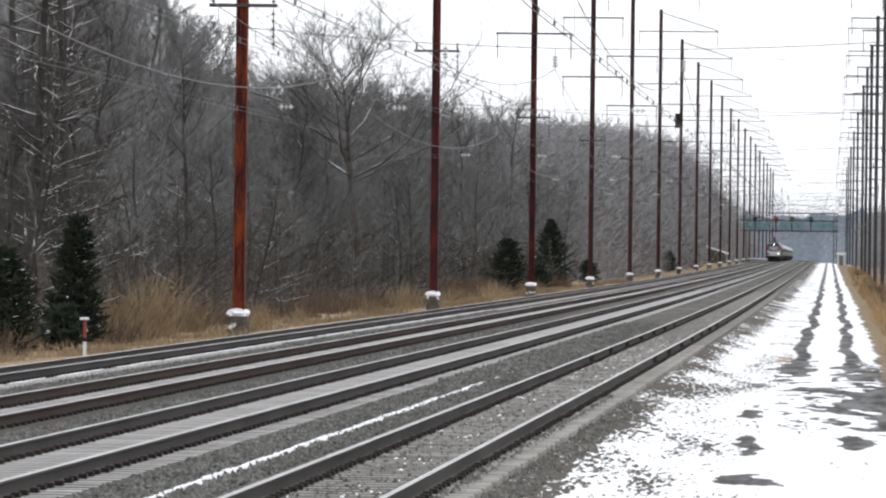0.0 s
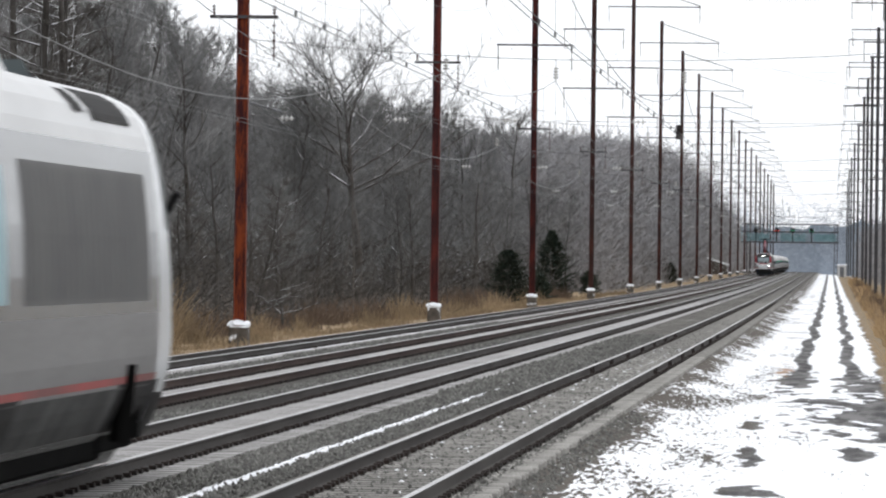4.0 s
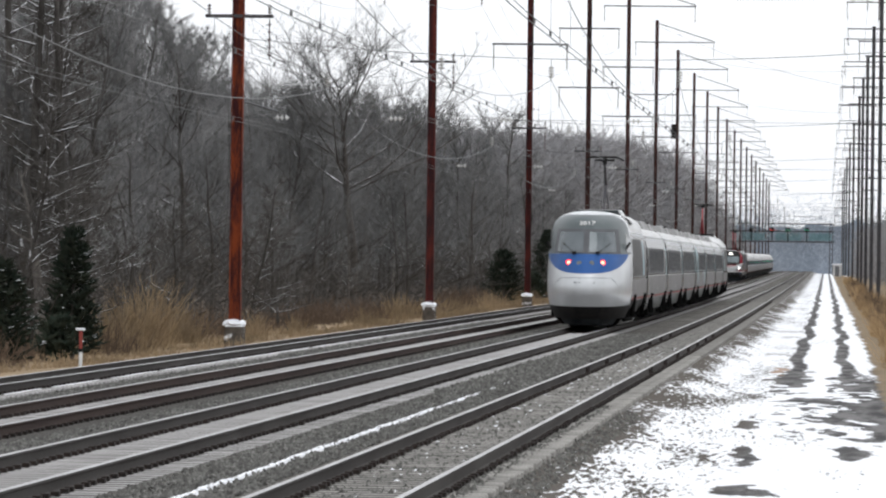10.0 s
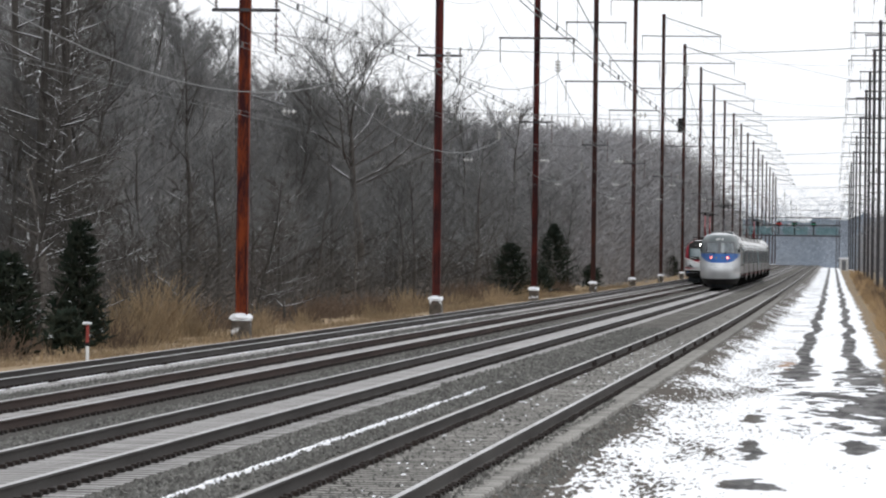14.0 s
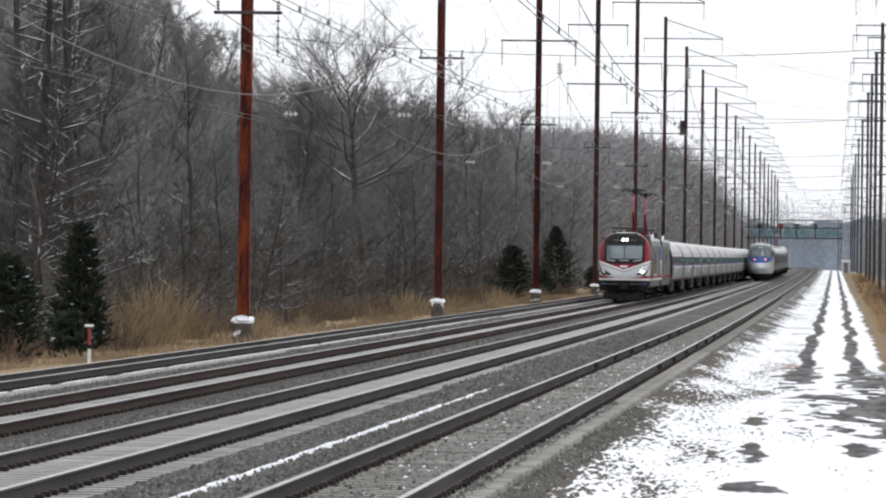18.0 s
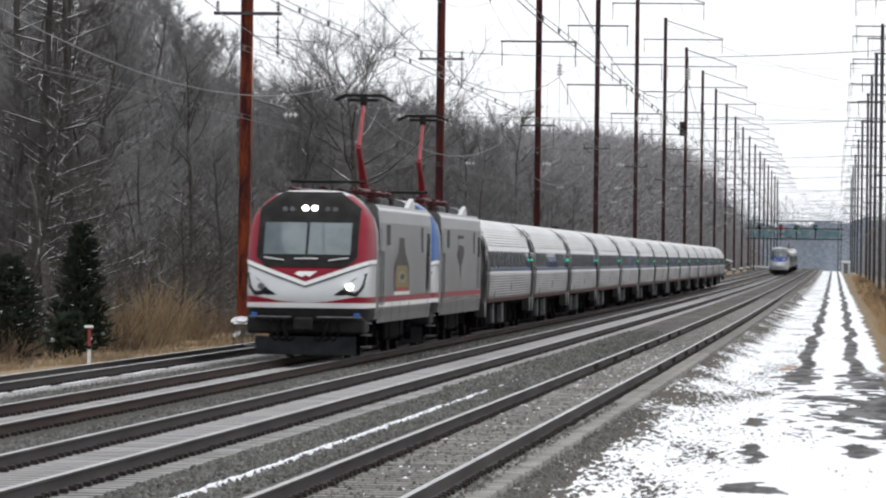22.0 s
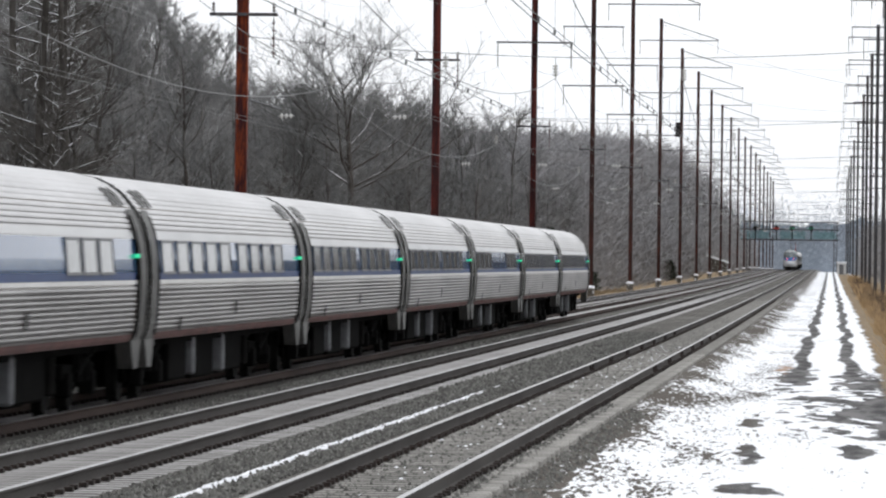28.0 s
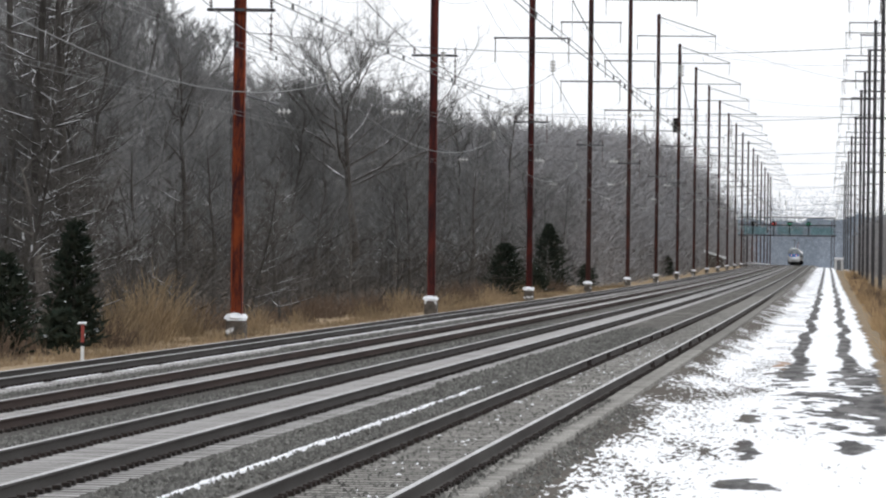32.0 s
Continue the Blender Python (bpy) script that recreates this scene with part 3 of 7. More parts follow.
def cross_arm(bm, x0, x1, z):
    box(bm, x0, x1, -0.16, -0.08, z - 0.05, z + 0.05)
    box(bm, x0, x1, 0.08, 0.16, z - 0.05, z + 0.05)
    for x in (x0 + 0.05, x1 - 0.05):
        box(bm, x - 0.06, x + 0.06, -0.16, 0.16, z - 0.05, z + 0.05)


def catenary_mast(arms, low, side, black_box=False, steel="rust", tall=28.7):
    mast = empty("catenary_mast", "tall rust-red steel catenary mast with cross-arms on a snow-capped concrete footing" if "rust" in steel else "tall steel catenary mast, coloured dark as backlit, with cross-arms on a snow-capped footing", "catenary mast", "masts along the railway")
    bm = bmesh.new()
    h_column(bm, tall)
    part("column", bm, M[steel], mast)
    bm = bmesh.new()
    box(bm, -0.30, 0.30, -0.42, 0.42, -1.0, 0.02, 0.05)
    part("footing", bm, M["concrete"], mast)
    bm = bmesh.new()
    bmesh.ops.create_icosphere(bm, subdivisions=3, radius=1, matrix=Matrix.Translation((0, 0, 0.06)) @ Matrix.Diagonal((0.40, 0.44, 0.17, 1)))
    for v in bm.verts:
        v.co += Vector((1, 1, 0.6)) * 0.16 * noise.noise(v.co * 2.7)
        v.co.z = max(v.co.z, 0.02)
    part("snow_cap", bm, M["snow"], mast, "lump of snow on the footing")
    for x0, x1, z in arms:
        bm = bmesh.new()
        cross_arm(bm, x0, x1, z)
        if x1 > 5 or x0 < -5:
            x = x1 if x1 > 5 else x0
            rod(bm, (0, 0, tall - 0.3), (x, 0, z + 0.1), 0.045)
        arm = part("cross_arm", bm, M["dark_steel"], mast)
        for x in (x0 + 0.08, x1 - 0.08):
            bm = bmesh.new()
            insulator(bm, (x, 0, z - 0.05), 1.5, 0.065, 10)
            part("insulator", bm, M["brown_porcelain"], arm)
    bm = bmesh.new()
    cross_arm(bm, -1.05, 1.1, low)
    arm = part("cross_arm", bm, M["dark_steel"], mast)
    for x in (-0.95, 1.0):
        bm = bmesh.new()
        insulator(bm, (x, 0, low + 0.40), 0.34, 0.08, 3)
        part("insulator", bm, M["brown_porcelain"], arm)
    bm = bmesh.new()
    insulator(bm, (1.0, 0, low - 0.1), 1.3, 0.075, 5)
    part("insulator", bm, M["brown_porcelain"], arm)
    bm = bmesh.new()
    rod(bm, (0.25 * side, 0, 7.2), (1.3 * side, 0, 6.9), 0.035)
    part("bracket", bm, M["galvanised"], mast)
    if black_box:
        bm = bmesh.new()
        rod(bm, (-0.45, 0, 17.6), (-0.45, 0, 19.4), 0.30, 12)
        box(bm, -0.5, 0.1, -0.1, 0.1, 18.4, 18.6)
        part("transformer", bm, M["black"], mast, "dark drum transformer")
    return mast


ARMS = [(-2.4, 6.3, 26.3), (-2.4, 2.4, 20.55), (-2.4, 2.4, 15.9)]


def make_masts():
    sets = {
        "first": catenary_mast(ARMS, 9.95, 1),
        "second": catenary_mast(ARMS, 11.65, 1, False, "maroon_rust"),
        "a": catenary_mast(ARMS, 10.6, 1, False, "maroon_rust"),
        "b": catenary_mast(ARMS, 11.3, 1, True, "dark_rust"),
        "c": catenary_mast(ARMS, 10.9, 1, False, "dark_rust"),
        # right-hand masts: backlight put into the dark blue-grey steel colour
        "r": catenary_mast([(-3.3, 2.0, 28.3), (-3.2, 2.0, 25.8), (-2.6, 2.4, 21.2), (-2.6, 2.4, 16.8)], 11.8, -1, False, "dark_steel", 29.7),
    }
    first = {k: True for k in sets}
    for i in range(-1, 20):
        y = POLE_Y0 + POLE_STEP * i
        for left, kind in ((POLE_LEFT, "b" if i == 6 else "first" if i == 0 else "second" if i == 1 else "a" if i < 3 else "c"), (POLE_RIGHT, "r")):
            if kind == "r" and i > 7 and i % 2:
                continue
            m = pose(at(left, y), y, (0.25 if kind != "r" else -1.2) + rise(y), 0, 0, math.degrees(swing(y)))
            if first[kind]:
                first[kind] = False
                sets[kind].matrix_basis = m
            else:
                copy_thing(sets[kind], m)


make_masts()


def wire(bm, pts, r):
    """A thin three-sided wire through the points."""
    prev = None
    for p in pts:
        row = [bm.verts.new((p[0] + r * math.cos(a), p[1], p[2] + r * math.sin(a))) for a in (1.57, 3.67, 5.76)]
        if prev:
            for i in range(3):
                bm.faces.new((prev[i], prev[(i + 1) % 3], row[(i + 1) % 3], row[i]))
        prev = row


def span_points(left, top, sag, i, steps=10):
    """From mast i to mast i + 1, hanging through."""
    out = []
    for k in range(steps + 1):
        s = k / steps
        y = POLE_Y0 + POLE_STEP * (i + s)
        out.append((at(left, y), y, top + rise(y) - sag * 4 * s * (1 - s)))
    return out


CONTACT = {"far": 6.15, "second": 6.75, "third": 6.5, "near": 6.4}


def make_wires():
    for key, (left, _) in TRACKS.items():
        line = empty("catenary_line", "clipped pair of contact wires hung from a sagging messenger wire", "overhead line", "overhead lines", "structure")
        c = CONTACT[key]
        ys = [POLE_Y0 + POLE_STEP * (k / 4) for k in range(-5, 76)]
        thick = 0.011 if key in ("third", "near") else 0.007
        for name, lift, r in (("contact_wire", 0.0, thick), ("auxiliary_wire", 0.11, thick * 0.8)):
            bm = bmesh.new()
            wire(bm, [(at(left, y) + (0.15 if k % 8 == 0 else 0), y, c + lift + rise(y)) for k, y in enumerate(ys)], r)
            part(name, bm, M["wire"], line)
        clips = bmesh.new()
        for k in range(60):
            y = 72 + 6.4 * k + 1.3 * math.sin(k * 2.4)
            box(clips, at(left, y) - 0.02, at(left, y) + 0.02, y - 0.04, y + 0.04, c + rise(y) + 0.015, c + rise(y) + 0.10)
        part("wire_clip", clips, M["wire"], line)
        bm, hang = bmesh.new(), bmesh.new()
        for i in range(-1, 18):
            pts = span_points(left, c + 1.75, 1.30 if key == "far" else 1.55, i, 12)
            wire(bm, pts, 0.018 if key == "far" else 0.011)
            for p in pts[:-1]:
                if p[1] < 900:
                    rod(hang, (p[0], p[1], c + rise(p[1]) + 0.11), p, 0.005, 3)
        part("messenger_wire", bm, M["wire"], line)
        part("hanger", hang, M["wire"], line)
    feeders = [(POLE_LEFT + 2.3, 14.6, 1.6), (POLE_LEFT - 2.3, 14.6, 1.6), (POLE_LEFT + 2.3, 19.3, 1.8), (POLE_LEFT - 2.3, 19.3, 1.8), (POLE_LEFT + 2.3, 23.8, 2.0), (POLE_LEFT - 6.2, 23.8, 2.0),
               (POLE_LEFT + 1.0, 11.4, 1.3),
               (POLE_RIGHT + 2.5, 14.6, 1.6), (POLE_RIGHT + 2.5, 19.0, 1.8), (POLE_RIGHT + 3.1, 23.6, 2.0), (POLE_RIGHT + 3.2, 26.0, 2.0), (POLE_RIGHT, 29.2, 1.6), (POLE_LEFT, 29.0, 1.5)]
    for left, top, sag in feeders:
        bm = bmesh.new()
        for i in range(-1, 18):
            wire(bm, span_points(left, top, sag, i, 8), 0.009)
        ob = part("power_line", bm, M["wire"])
        tagged(ob, "thin grey power line sagging from mast to mast", "power line", "power lines along the masts", "structure")


make_wires()


def make_cross_spans():
    for i in range(-1, 19):
        y = POLE_Y0 + POLE_STEP * i
        sp = empty("cross_span", "sagging span wires with white insulators across the four tracks", "span wire", "span wires between masts", "structure")
        xa, xb = at(POLE_LEFT, y), at(POLE_RIGHT, y)
        bm = bmesh.new()

        def sag(x):
            s = (x - xa) / (xb - xa)
            return 9.5 + rise(y) - 0.6 * 4 * s * (1 - s)

        wire(bm, [(xa + (xb - xa) * k / 14, y, sag(xa + (xb - xa) * k / 14)) for k in range(15)], 0.013)
        part("upper_wire", bm, M["wire"], sp)
        bm = bmesh.new()
        wire(bm, [(xa + (xb - xa) * k / 6, y, 6.95 + rise(y)) for k in range(7)], 0.008)
        part("lower_wire", bm, M["wire"], sp)
        for key, (left, z) in TRACKS.items():
            x = at(left, y)
            bm = bmesh.new()
            top = CONTACT[key] + 1.75 + rise(y)
            rod(bm, (x, y, top), (x, y, sag(x)), 0.012, 3)
            part("drop_wire", bm, M["wire"], sp)
            if y < 1000:
                bm = bmesh.new()
                insulator(bm, (x, y, top + 0.45), 0.42, 0.11, 4)
                part("insulator", bm, M["porcelain"], sp, "white porcelain insulator")
                bm = bmesh.new()
                insulator(bm, (x - 1.7, y, 6.95 + rise(y)), 0.5, 0.10, 3, (1, 0, 0))
                part("insulator", bm, M["porcelain"], sp, "white porcelain insulator")


make_cross_spans()


def make_slanting_wires():
    """Long wires that slant across the line from the tops on one side to the arms on the other."""
    for i in (3, 4, 5, 6, 8):
        bm = bmesh.new()
        ya, yb = POLE_Y0 + POLE_STEP * i, POLE_Y0 + POLE_STEP * (i - 1)
        a, b = Vector((at(POLE_LEFT, ya), ya, 28.4 + rise(ya))), Vector((at(POLE_RIGHT + 2, yb), yb, (19.0 if i % 2 else 23.6) + rise(yb)))
        wire(bm, [tuple(a.lerp(b, k / 8) - Vector((0, 0, 0.8 * 4 * (k / 8) * (1 - k / 8)))) for k in range(9)], 0.017)
        tagged(part("power_line", bm, M["wire"]), "thin grey power line slanting across the tracks", "power line", "power lines across the tracks", "structure")


make_slanting_wires()


def make_signal_bridge():
    y, sb = 1250.0, empty("signal_bridge", "blue-green steel truss signal bridge spanning all four tracks", "signal bridge")
    sb.matrix_basis = pose(0, y, 0)
    xl, xr = at(20.9, y), at(-1.2, y)
    for x in (at(19.3, y), at(-0.5, y)):
        bm = bmesh.new()
        for sx in (-0.35, 0.35):
            for sy in (-0.6, 0.6):
                box(bm, x + sx - 0.08, x + sx + 0.08, sy - 0.08, sy + 0.08, -0.5, 12.2)
        for k in range(8):
            s = 1 if k % 2 else -1
            rod(bm, (x - 0.35 * s, -0.6, 0.2 + k * 1.4), (x + 0.35 * s, -0.6, 1.6 + k * 1.4), 0.05, 4)
        part("leg", bm, M["dark_steel"], sb)
    for z, w in ((12.0, 0.22), (10.3, 0.26), (7.95, 0.30)):
        for sy in (-0.7, 0.7):
            bm = bmesh.new()
            box(bm, xl, xr, sy - 0.1, sy + 0.1, z - w / 2, z + w / 2)
            part("chord", bm, M["dark_steel"], sb)
    n = 14
    for k in range(n):
        x0, x1 = xl + (xr - xl) * k / n, xl + (xr - xl) * (k + 1) / n
        for sy in (-0.7, 0.7):
            for a, b in (((x0, sy, 7.95), (x1, sy, 10.3)), ((x1, sy, 7.95), (x0, sy, 10.3)), ((x0, sy, 7.95), (x0, sy, 12.0))):
                part("brace", rod(bmesh.new(), a, b, 0.06, 4), M["teal"], sb)
    for a, b in ((0.06, 0.28), (0.40, 0.66), (0.74, 0.97)):
        bm = bmesh.new()
        box(bm, xl + (xr - xl) * a, xl + (xr - xl) * b, -0.62, -0.5, 8.25, 9.9, 0.03)
        part("panel", bm, M["teal"], sb, "pale blue-green sheet panel")
    for left, lens in ((17.6, None), (12.9, M["signal_red"]), (9.3, M["signal_green"]), (5.0, M["signal_green"])):
        x = at(left, y)
        bm = bmesh.new()
        rod(bm, (x, -1.0, 10.6), (x, -0.85, 10.6), 0.6, 16)
        box(bm, x - 0.12, x + 0.12, -0.9, -0.6, 8.0, 11.0)
        head = part("signal_head", bm, M["black"], sb, "round dark signal target")
        if lens:
            bm = bmesh.new()
            for k in (-0.45, 0, 0.45):
                rod(bm, (x + k, -1.06, 10.6), (x + k, -1.0, 10.6), 0.11, 10)
            part("lens", bm, lens, head, "lit signal lamps")


make_signal_bridge()


def make_huts():
    y = 1180.0
    hut = empty("relay_hut", "small pale metal relay hut beside the service road", "hut")
    hut.matrix_basis = pose(at(-1.4, y) + 0.4, y, -0.8 + rise(y))
    bm = bmesh.new()
    box(bm, -0.95, 0.95, -1.2, 1.2, 0, 2.5, 0.04)
    part("body", bm, M["sheet_metal"], hut)
    bm = bmesh.new()
    box(bm, -1.1, 1.1, -1.35, 1.35, 2.5, 2.78, 0.08)
    part("roof", bm, M["snow"], hut, "snow-covered flat roof")
    bm = bmesh.new()
    box(bm, -0.45, 0.45, -1.24, -1.2, 0.1, 2.2, 0.01)
    part("door", bm, M["galvanised"], hut)
    y = 960.0
    shed = empty("lineside_shed", "low shed with a snow-covered sloping roof", "shed")
    shed.matrix_basis = pose(at(20.2, y), y, 0.2 + rise(y))
    bm = bmesh.new()
    plate(bm, [(-1.6, -2, 0), (1.6, -2, 0), (1.6, -2, 1.6), (-1.6, -2, 2.6)], 4.0, 1)
    part("wall", done(bm), M["concrete"], shed)
    bm = bmesh.new()
    plate(bm, [(-1.9, -2.2, 2.72), (-1.9, -2.2, 3.0), (1.9, -2.2, 1.8), (1.9, -2.2, 1.52)], 4.4, 1)
    part("roof", done(bm), M["snow"], shed, "roof under snow")


make_huts()


def make_marker():
    y = 131.0
    mk = empty("marker_post", "short red and white lineside marker post with a snow cap", "marker post")
    mk.matrix_basis = pose(at(18.2, y), y, -0.35 + rise(y))
    for nm, z0, z1, m in (("lower_post", 0.0, 0.46, "white_paint"), ("band", 0.46, 0.55, "black"), ("upper_post", 0.55, 1.02, "red_paint")):
        bm = bmesh.new()
        rod(bm, (0, 0, z0), (0, 0, z1), 0.042, 10)
        part(nm, bm, M[m], mk)
    bm = bmesh.new()
    box(bm, -0.12, 0.10, -0.06, 0.06, 0.98, 1.04, 0.02)
    part("snow_cap", bm, M["snow"], mk)


make_marker()


# ---- woods ----
class Wood:
    """Gathers tapered three-sided sticks."""

    def __init__(self):
        self.v, self.f, self.s = [], [], []

    def stick(self, a, b, ra, rb, slot=0, sides=3):
        d = (b - a)
        if d.length < 1e-4:
            return
        d.normalize()
        u = d.cross(Vector((0.31, 0.2, 0.93))).normalized()
        w = d.cross(u)
        k = len(self.v)
        for p, r in ((a, ra), (b, rb)):
            for i in range(sides):
                t = 2 * math.pi * i / sides
                self.v.append(tuple(p + u * (r * math.cos(t)) + w * (r * math.sin(t))))
        for i in range(sides):
            j = (i + 1) % sides
            self.f.append((k + i, k + j, k + sides + j, k + sides + i))
            self.s.append(slot)

    def spike(self, a, b, r):
        d = b - a
        if d.length < 1e-4:
            return
        d.normalize()
        u = d.cross(Vector((0.31, 0.2, 0.93))).normalized() * r
        w = d.cross(u)
        k = len(self.v)
        self.v += [tuple(a + u), tuple(a - 0.5 * u + 0.87 * w), tuple(a - 0.5 * u - 0.87 * w), tuple(b)]
        self.f += [(k, k + 1, k + 3), (k + 1, k + 2, k + 3), (k + 2, k, k + 3)]


def bare_tree(seed, height, limbs, fine, lift, trunk_r, low=0.28, spread=0.36, stout=0.40, sway=0.09):
    """Trunk with limbs, and a crown of twigs: two meshes. fine: how many times the twigs fork."""
    rng = random.Random(seed)
    trunk, crown = Wood(), Wood()
    p, d = Vector((0, 0, -0.4)), Vector((0, 0, 1))
    n = 11
    spine = [p.copy()]
    for k in range(n):
        d = (d + Vector((rng.uniform(-sway, sway), rng.uniform(-sway, sway), 0.05))).normalized()
        p = p + d * (height / n)
        spine.append(p.copy())
    for k in range(n):
        r0, r1 = trunk_r * (1 - k / n) ** 0.8 + 0.012, trunk_r * (1 - (k + 1) / n) ** 0.8 + 0.012
        trunk.stick(spine[k], spine[k + 1], r0 * (1.25 if k == 0 else 1), r1, 0, 7)
    thin = 0.0085 if fine > 2 else 0.014

    def grow(a, way, length, r, level):
        steps = 3 if level < 2 else 1
        q, w = a.copy(), way.copy()
        for k in range(steps):
            w = (w + Vector((rng.uniform(-0.25, 0.25), rng.uniform(-0.25, 0.25), rng.uniform(-0.05, 0.26) * lift))).normalized()
            e = q + w * (length / steps)
            ra, rb = r * (1 - 0.75 * k / steps), r * (1 - 0.75 * (k + 1) / steps)
            if level >= 2:
                crown.spike(q, e, ra)
            else:
                (trunk if level == 0 else crown).stick(q, e, ra, rb, 0, 5 if level == 0 else 3)
            if level < fine:
                for _ in range((3, 4, 2)[level]):
                    t = rng.uniform(0.1, 1.0)
                    side = Vector((rng.gauss(0, 1), rng.gauss(0, 1), rng.gauss(0.35 * lift, 0.6))).normalized()
                    grow(q.lerp(e, t), (w * 0.85 + side * 0.75).normalized(), length * rng.uniform(0.36, 0.60) * (1.25 if level == 2 else 1), max(thin, r * 0.42), level + 1)
            q = e

    for k in range(limbs):
        t = low + (1 - low) * ((k + rng.random()) / limbs)
        i = min(n - 1, int(t * n))
        a = spine[i].lerp(spine[i + 1], t * n - i)
        ang = rng.uniform(0, 6.283)
        up = 0.25 + 0.75 * t * lift
        way = Vector((math.cos(ang), math.sin(ang), up)).normalized()
        grow(a, way, height * spread * (1.15 - 0.75 * t) * rng.uniform(0.75, 1.2), trunk_r * stout * (1.1 - 0.7 * t), 0)
    return trunk, crown


def tree_object(name, label, trunk, crown, bark, twig, category="tree", group="bare trees of the wood"):
    ob = empty(name, label, category, group)
    t = mesh_of("trunk", trunk.v, trunk.f, bark, True)
    c = mesh_of("crown", crown.v, crown.f, twig)
    part("trunk", t, None, ob)
    part("crown", c, None, ob)
    return ob


def stand_height(left, y):
    """How tall the trees grow: the old stand behind the near edge is taller than the young growth along the line."""
    return 2.4 + y * float(np.interp(left / y, [0.03, 0.06, 0.09, 0.110, 0.122, 0.15], [0.0198, 0.0266, 0.0298, 0.0318, 0.0455, 0.056]))


def make_woods():
    rng = random.Random(21)
    kinds, heights = [], []
    for seed, h, limbs, fine, lift, r, low, spread, bark, twig, label in (
            (1, 15, 20, 3, 0.9, 0.17, 0.25, 0.30, "bark", "twig", "bare grey-brown winter tree with fine upright branches"),
            (2, 17, 20, 3, 1.0, 0.20, 0.28, 0.28, "bark", "twig", "tall bare winter tree with a dense twiggy crown"),
            (3, 13, 18, 3, 0.8, 0.14, 0.18, 0.32, "grey_bark", "twig", "bare pale-barked winter tree with spreading limbs"),
            (11, 15, 24, 2, 0.9, 0.17, 0.22, 0.30, "bark", "twig", "bare grey-brown winter tree in the wood"),
            (12, 16, 24, 2, 1.0, 0.16, 0.30, 0.28, "grey_bark", "twig", "slender bare winter tree with a high crown"),
            (13, 14, 24, 2, 0.85, 0.15, 0.15, 0.32, "bark", "twig", "bare winter tree with a dense twiggy crown"),
            (5, 9, 18, 2, 0.5, 0.08, 0.12, 0.26, "bark", "snowy_twig", "small bare tree with snow along its branches"),
            (6, 12, 24, 2, 0.5, 0.10, 0.18, 0.20, "bark", "snowy_twig", "bare tree with snow lying on its level branches")):
        t, c = bare_tree(seed, h, limbs, fine, lift, r, low, spread)
        kinds.append(tree_object("bare_tree", label, t, c, M["snowy_bark"] if twig == "snowy_twig" else M[bark], M[twig]))
        heights.append(h)
    used = [False] * len(kinds)

    def plant(k, left, y, tall):
        m = pose(at(left, y), y, ground_z(left, y) - 0.1, rng.uniform(-3, 3), rng.uniform(-3, 3), rng.uniform(0, 360))
        s = tall / heights[k]
        ob = kinds[k]
        if used[k]:
            ob = copy_thing(ob, m)
        ob.matrix_basis = m
        ob.scale = (s * rng.uniform(0.95, 1.2), s * rng.uniform(0.95, 1.2), s)
        used[k] = True

    y = 170.0
    while y < 560:
        for j in range(7):
            depth = (j + rng.random()) / 7
            left = 25.8 + 46 * depth ** 1.1
            yy = y + rng.uniform(-6, 6)
            if left / yy > 0.162 or (left / yy > 0.116 and rng.random() < 0.45):
                continue
            top = stand_height(left, yy) - ground_z(left, yy)
            tall = top * rng.uniform(0.80, 1.03) * (0.72 if depth < 0.10 else 1.0)
            k = rng.choice([0, 1, 2, 0, 1]) if left / yy > 0.085 and yy < 430 else rng.choice([3, 4, 5])
            plant(k, left, yy, min(tall, 24))
        y += 6.6 + 0.010 * y
    # snowy trees at the near edge
    for k, left, y, tall in ((7, 25.5, 170, 11), (7, 26.5, 179, 12), (6, 24.8, 176, 8), (7, 27.5, 186, 13), (6, 25.8, 174, 9), (7, 26.2, 192, 11), (6, 24.0, 197, 6), (6, 25.2, 167, 8), (7, 28.5, 182, 13),
                             (6, 24.4, 226, 6.5), (6, 24.5, 240, 6)):
        plant(k, left, y, tall)
    # straight trunks at the near edge with level, snow-laden limbs
    t, c = bare_tree(91, 21, 36, 1, 0.2, 0.17, 0.14, 0.105, 0.32, 0.02)
    pole = tree_object("bare_tree", "tall straight dark trunk with short level snowy limbs", t, c, M["snowy_bark"], M["snowy_twig"])
    for k, (left, y, turn, size) in enumerate(((25.3, 171, 20, 1.0), (25.5, 177, 140, 0.8), (24.23, 171, 250, 0.9), (26.9, 178, 300, 1.0))):
        m = pose(at(left, y), y, ground_z(left, y) - 0.1, 1, 0, turn)
        ob = pole if k == 0 else copy_thing(pole, m)
        ob.matrix_basis = m
        ob.scale = (size, size, size)
    t, c = bare_tree(77, 6.2, 5, 1, 0.5, 0.20, 0.45, 0.2)
    snag = tree_object("tree_snag", "broken pale dead trunk at the wood's edge", t, c, M["grey_bark"], M["snowy_twig"], "dead tree")
    snag.matrix_basis = pose(at(24.62, 168), 168, -0.6)
    # one wide old tree standing above the rest
    t, c = bare_tree(44, 14.8, 20, 3, 0.9, 0.27, 0.50, 0.62)
    old = tree_object("bare_tree", "broad old bare tree with a fan of fine branches", t, c, M["bark"], M["twig"])
    old.matrix_basis = pose(at(27.5, 312), 312, -0.5)
    old.scale = (1.16, 1.16, 0.92)
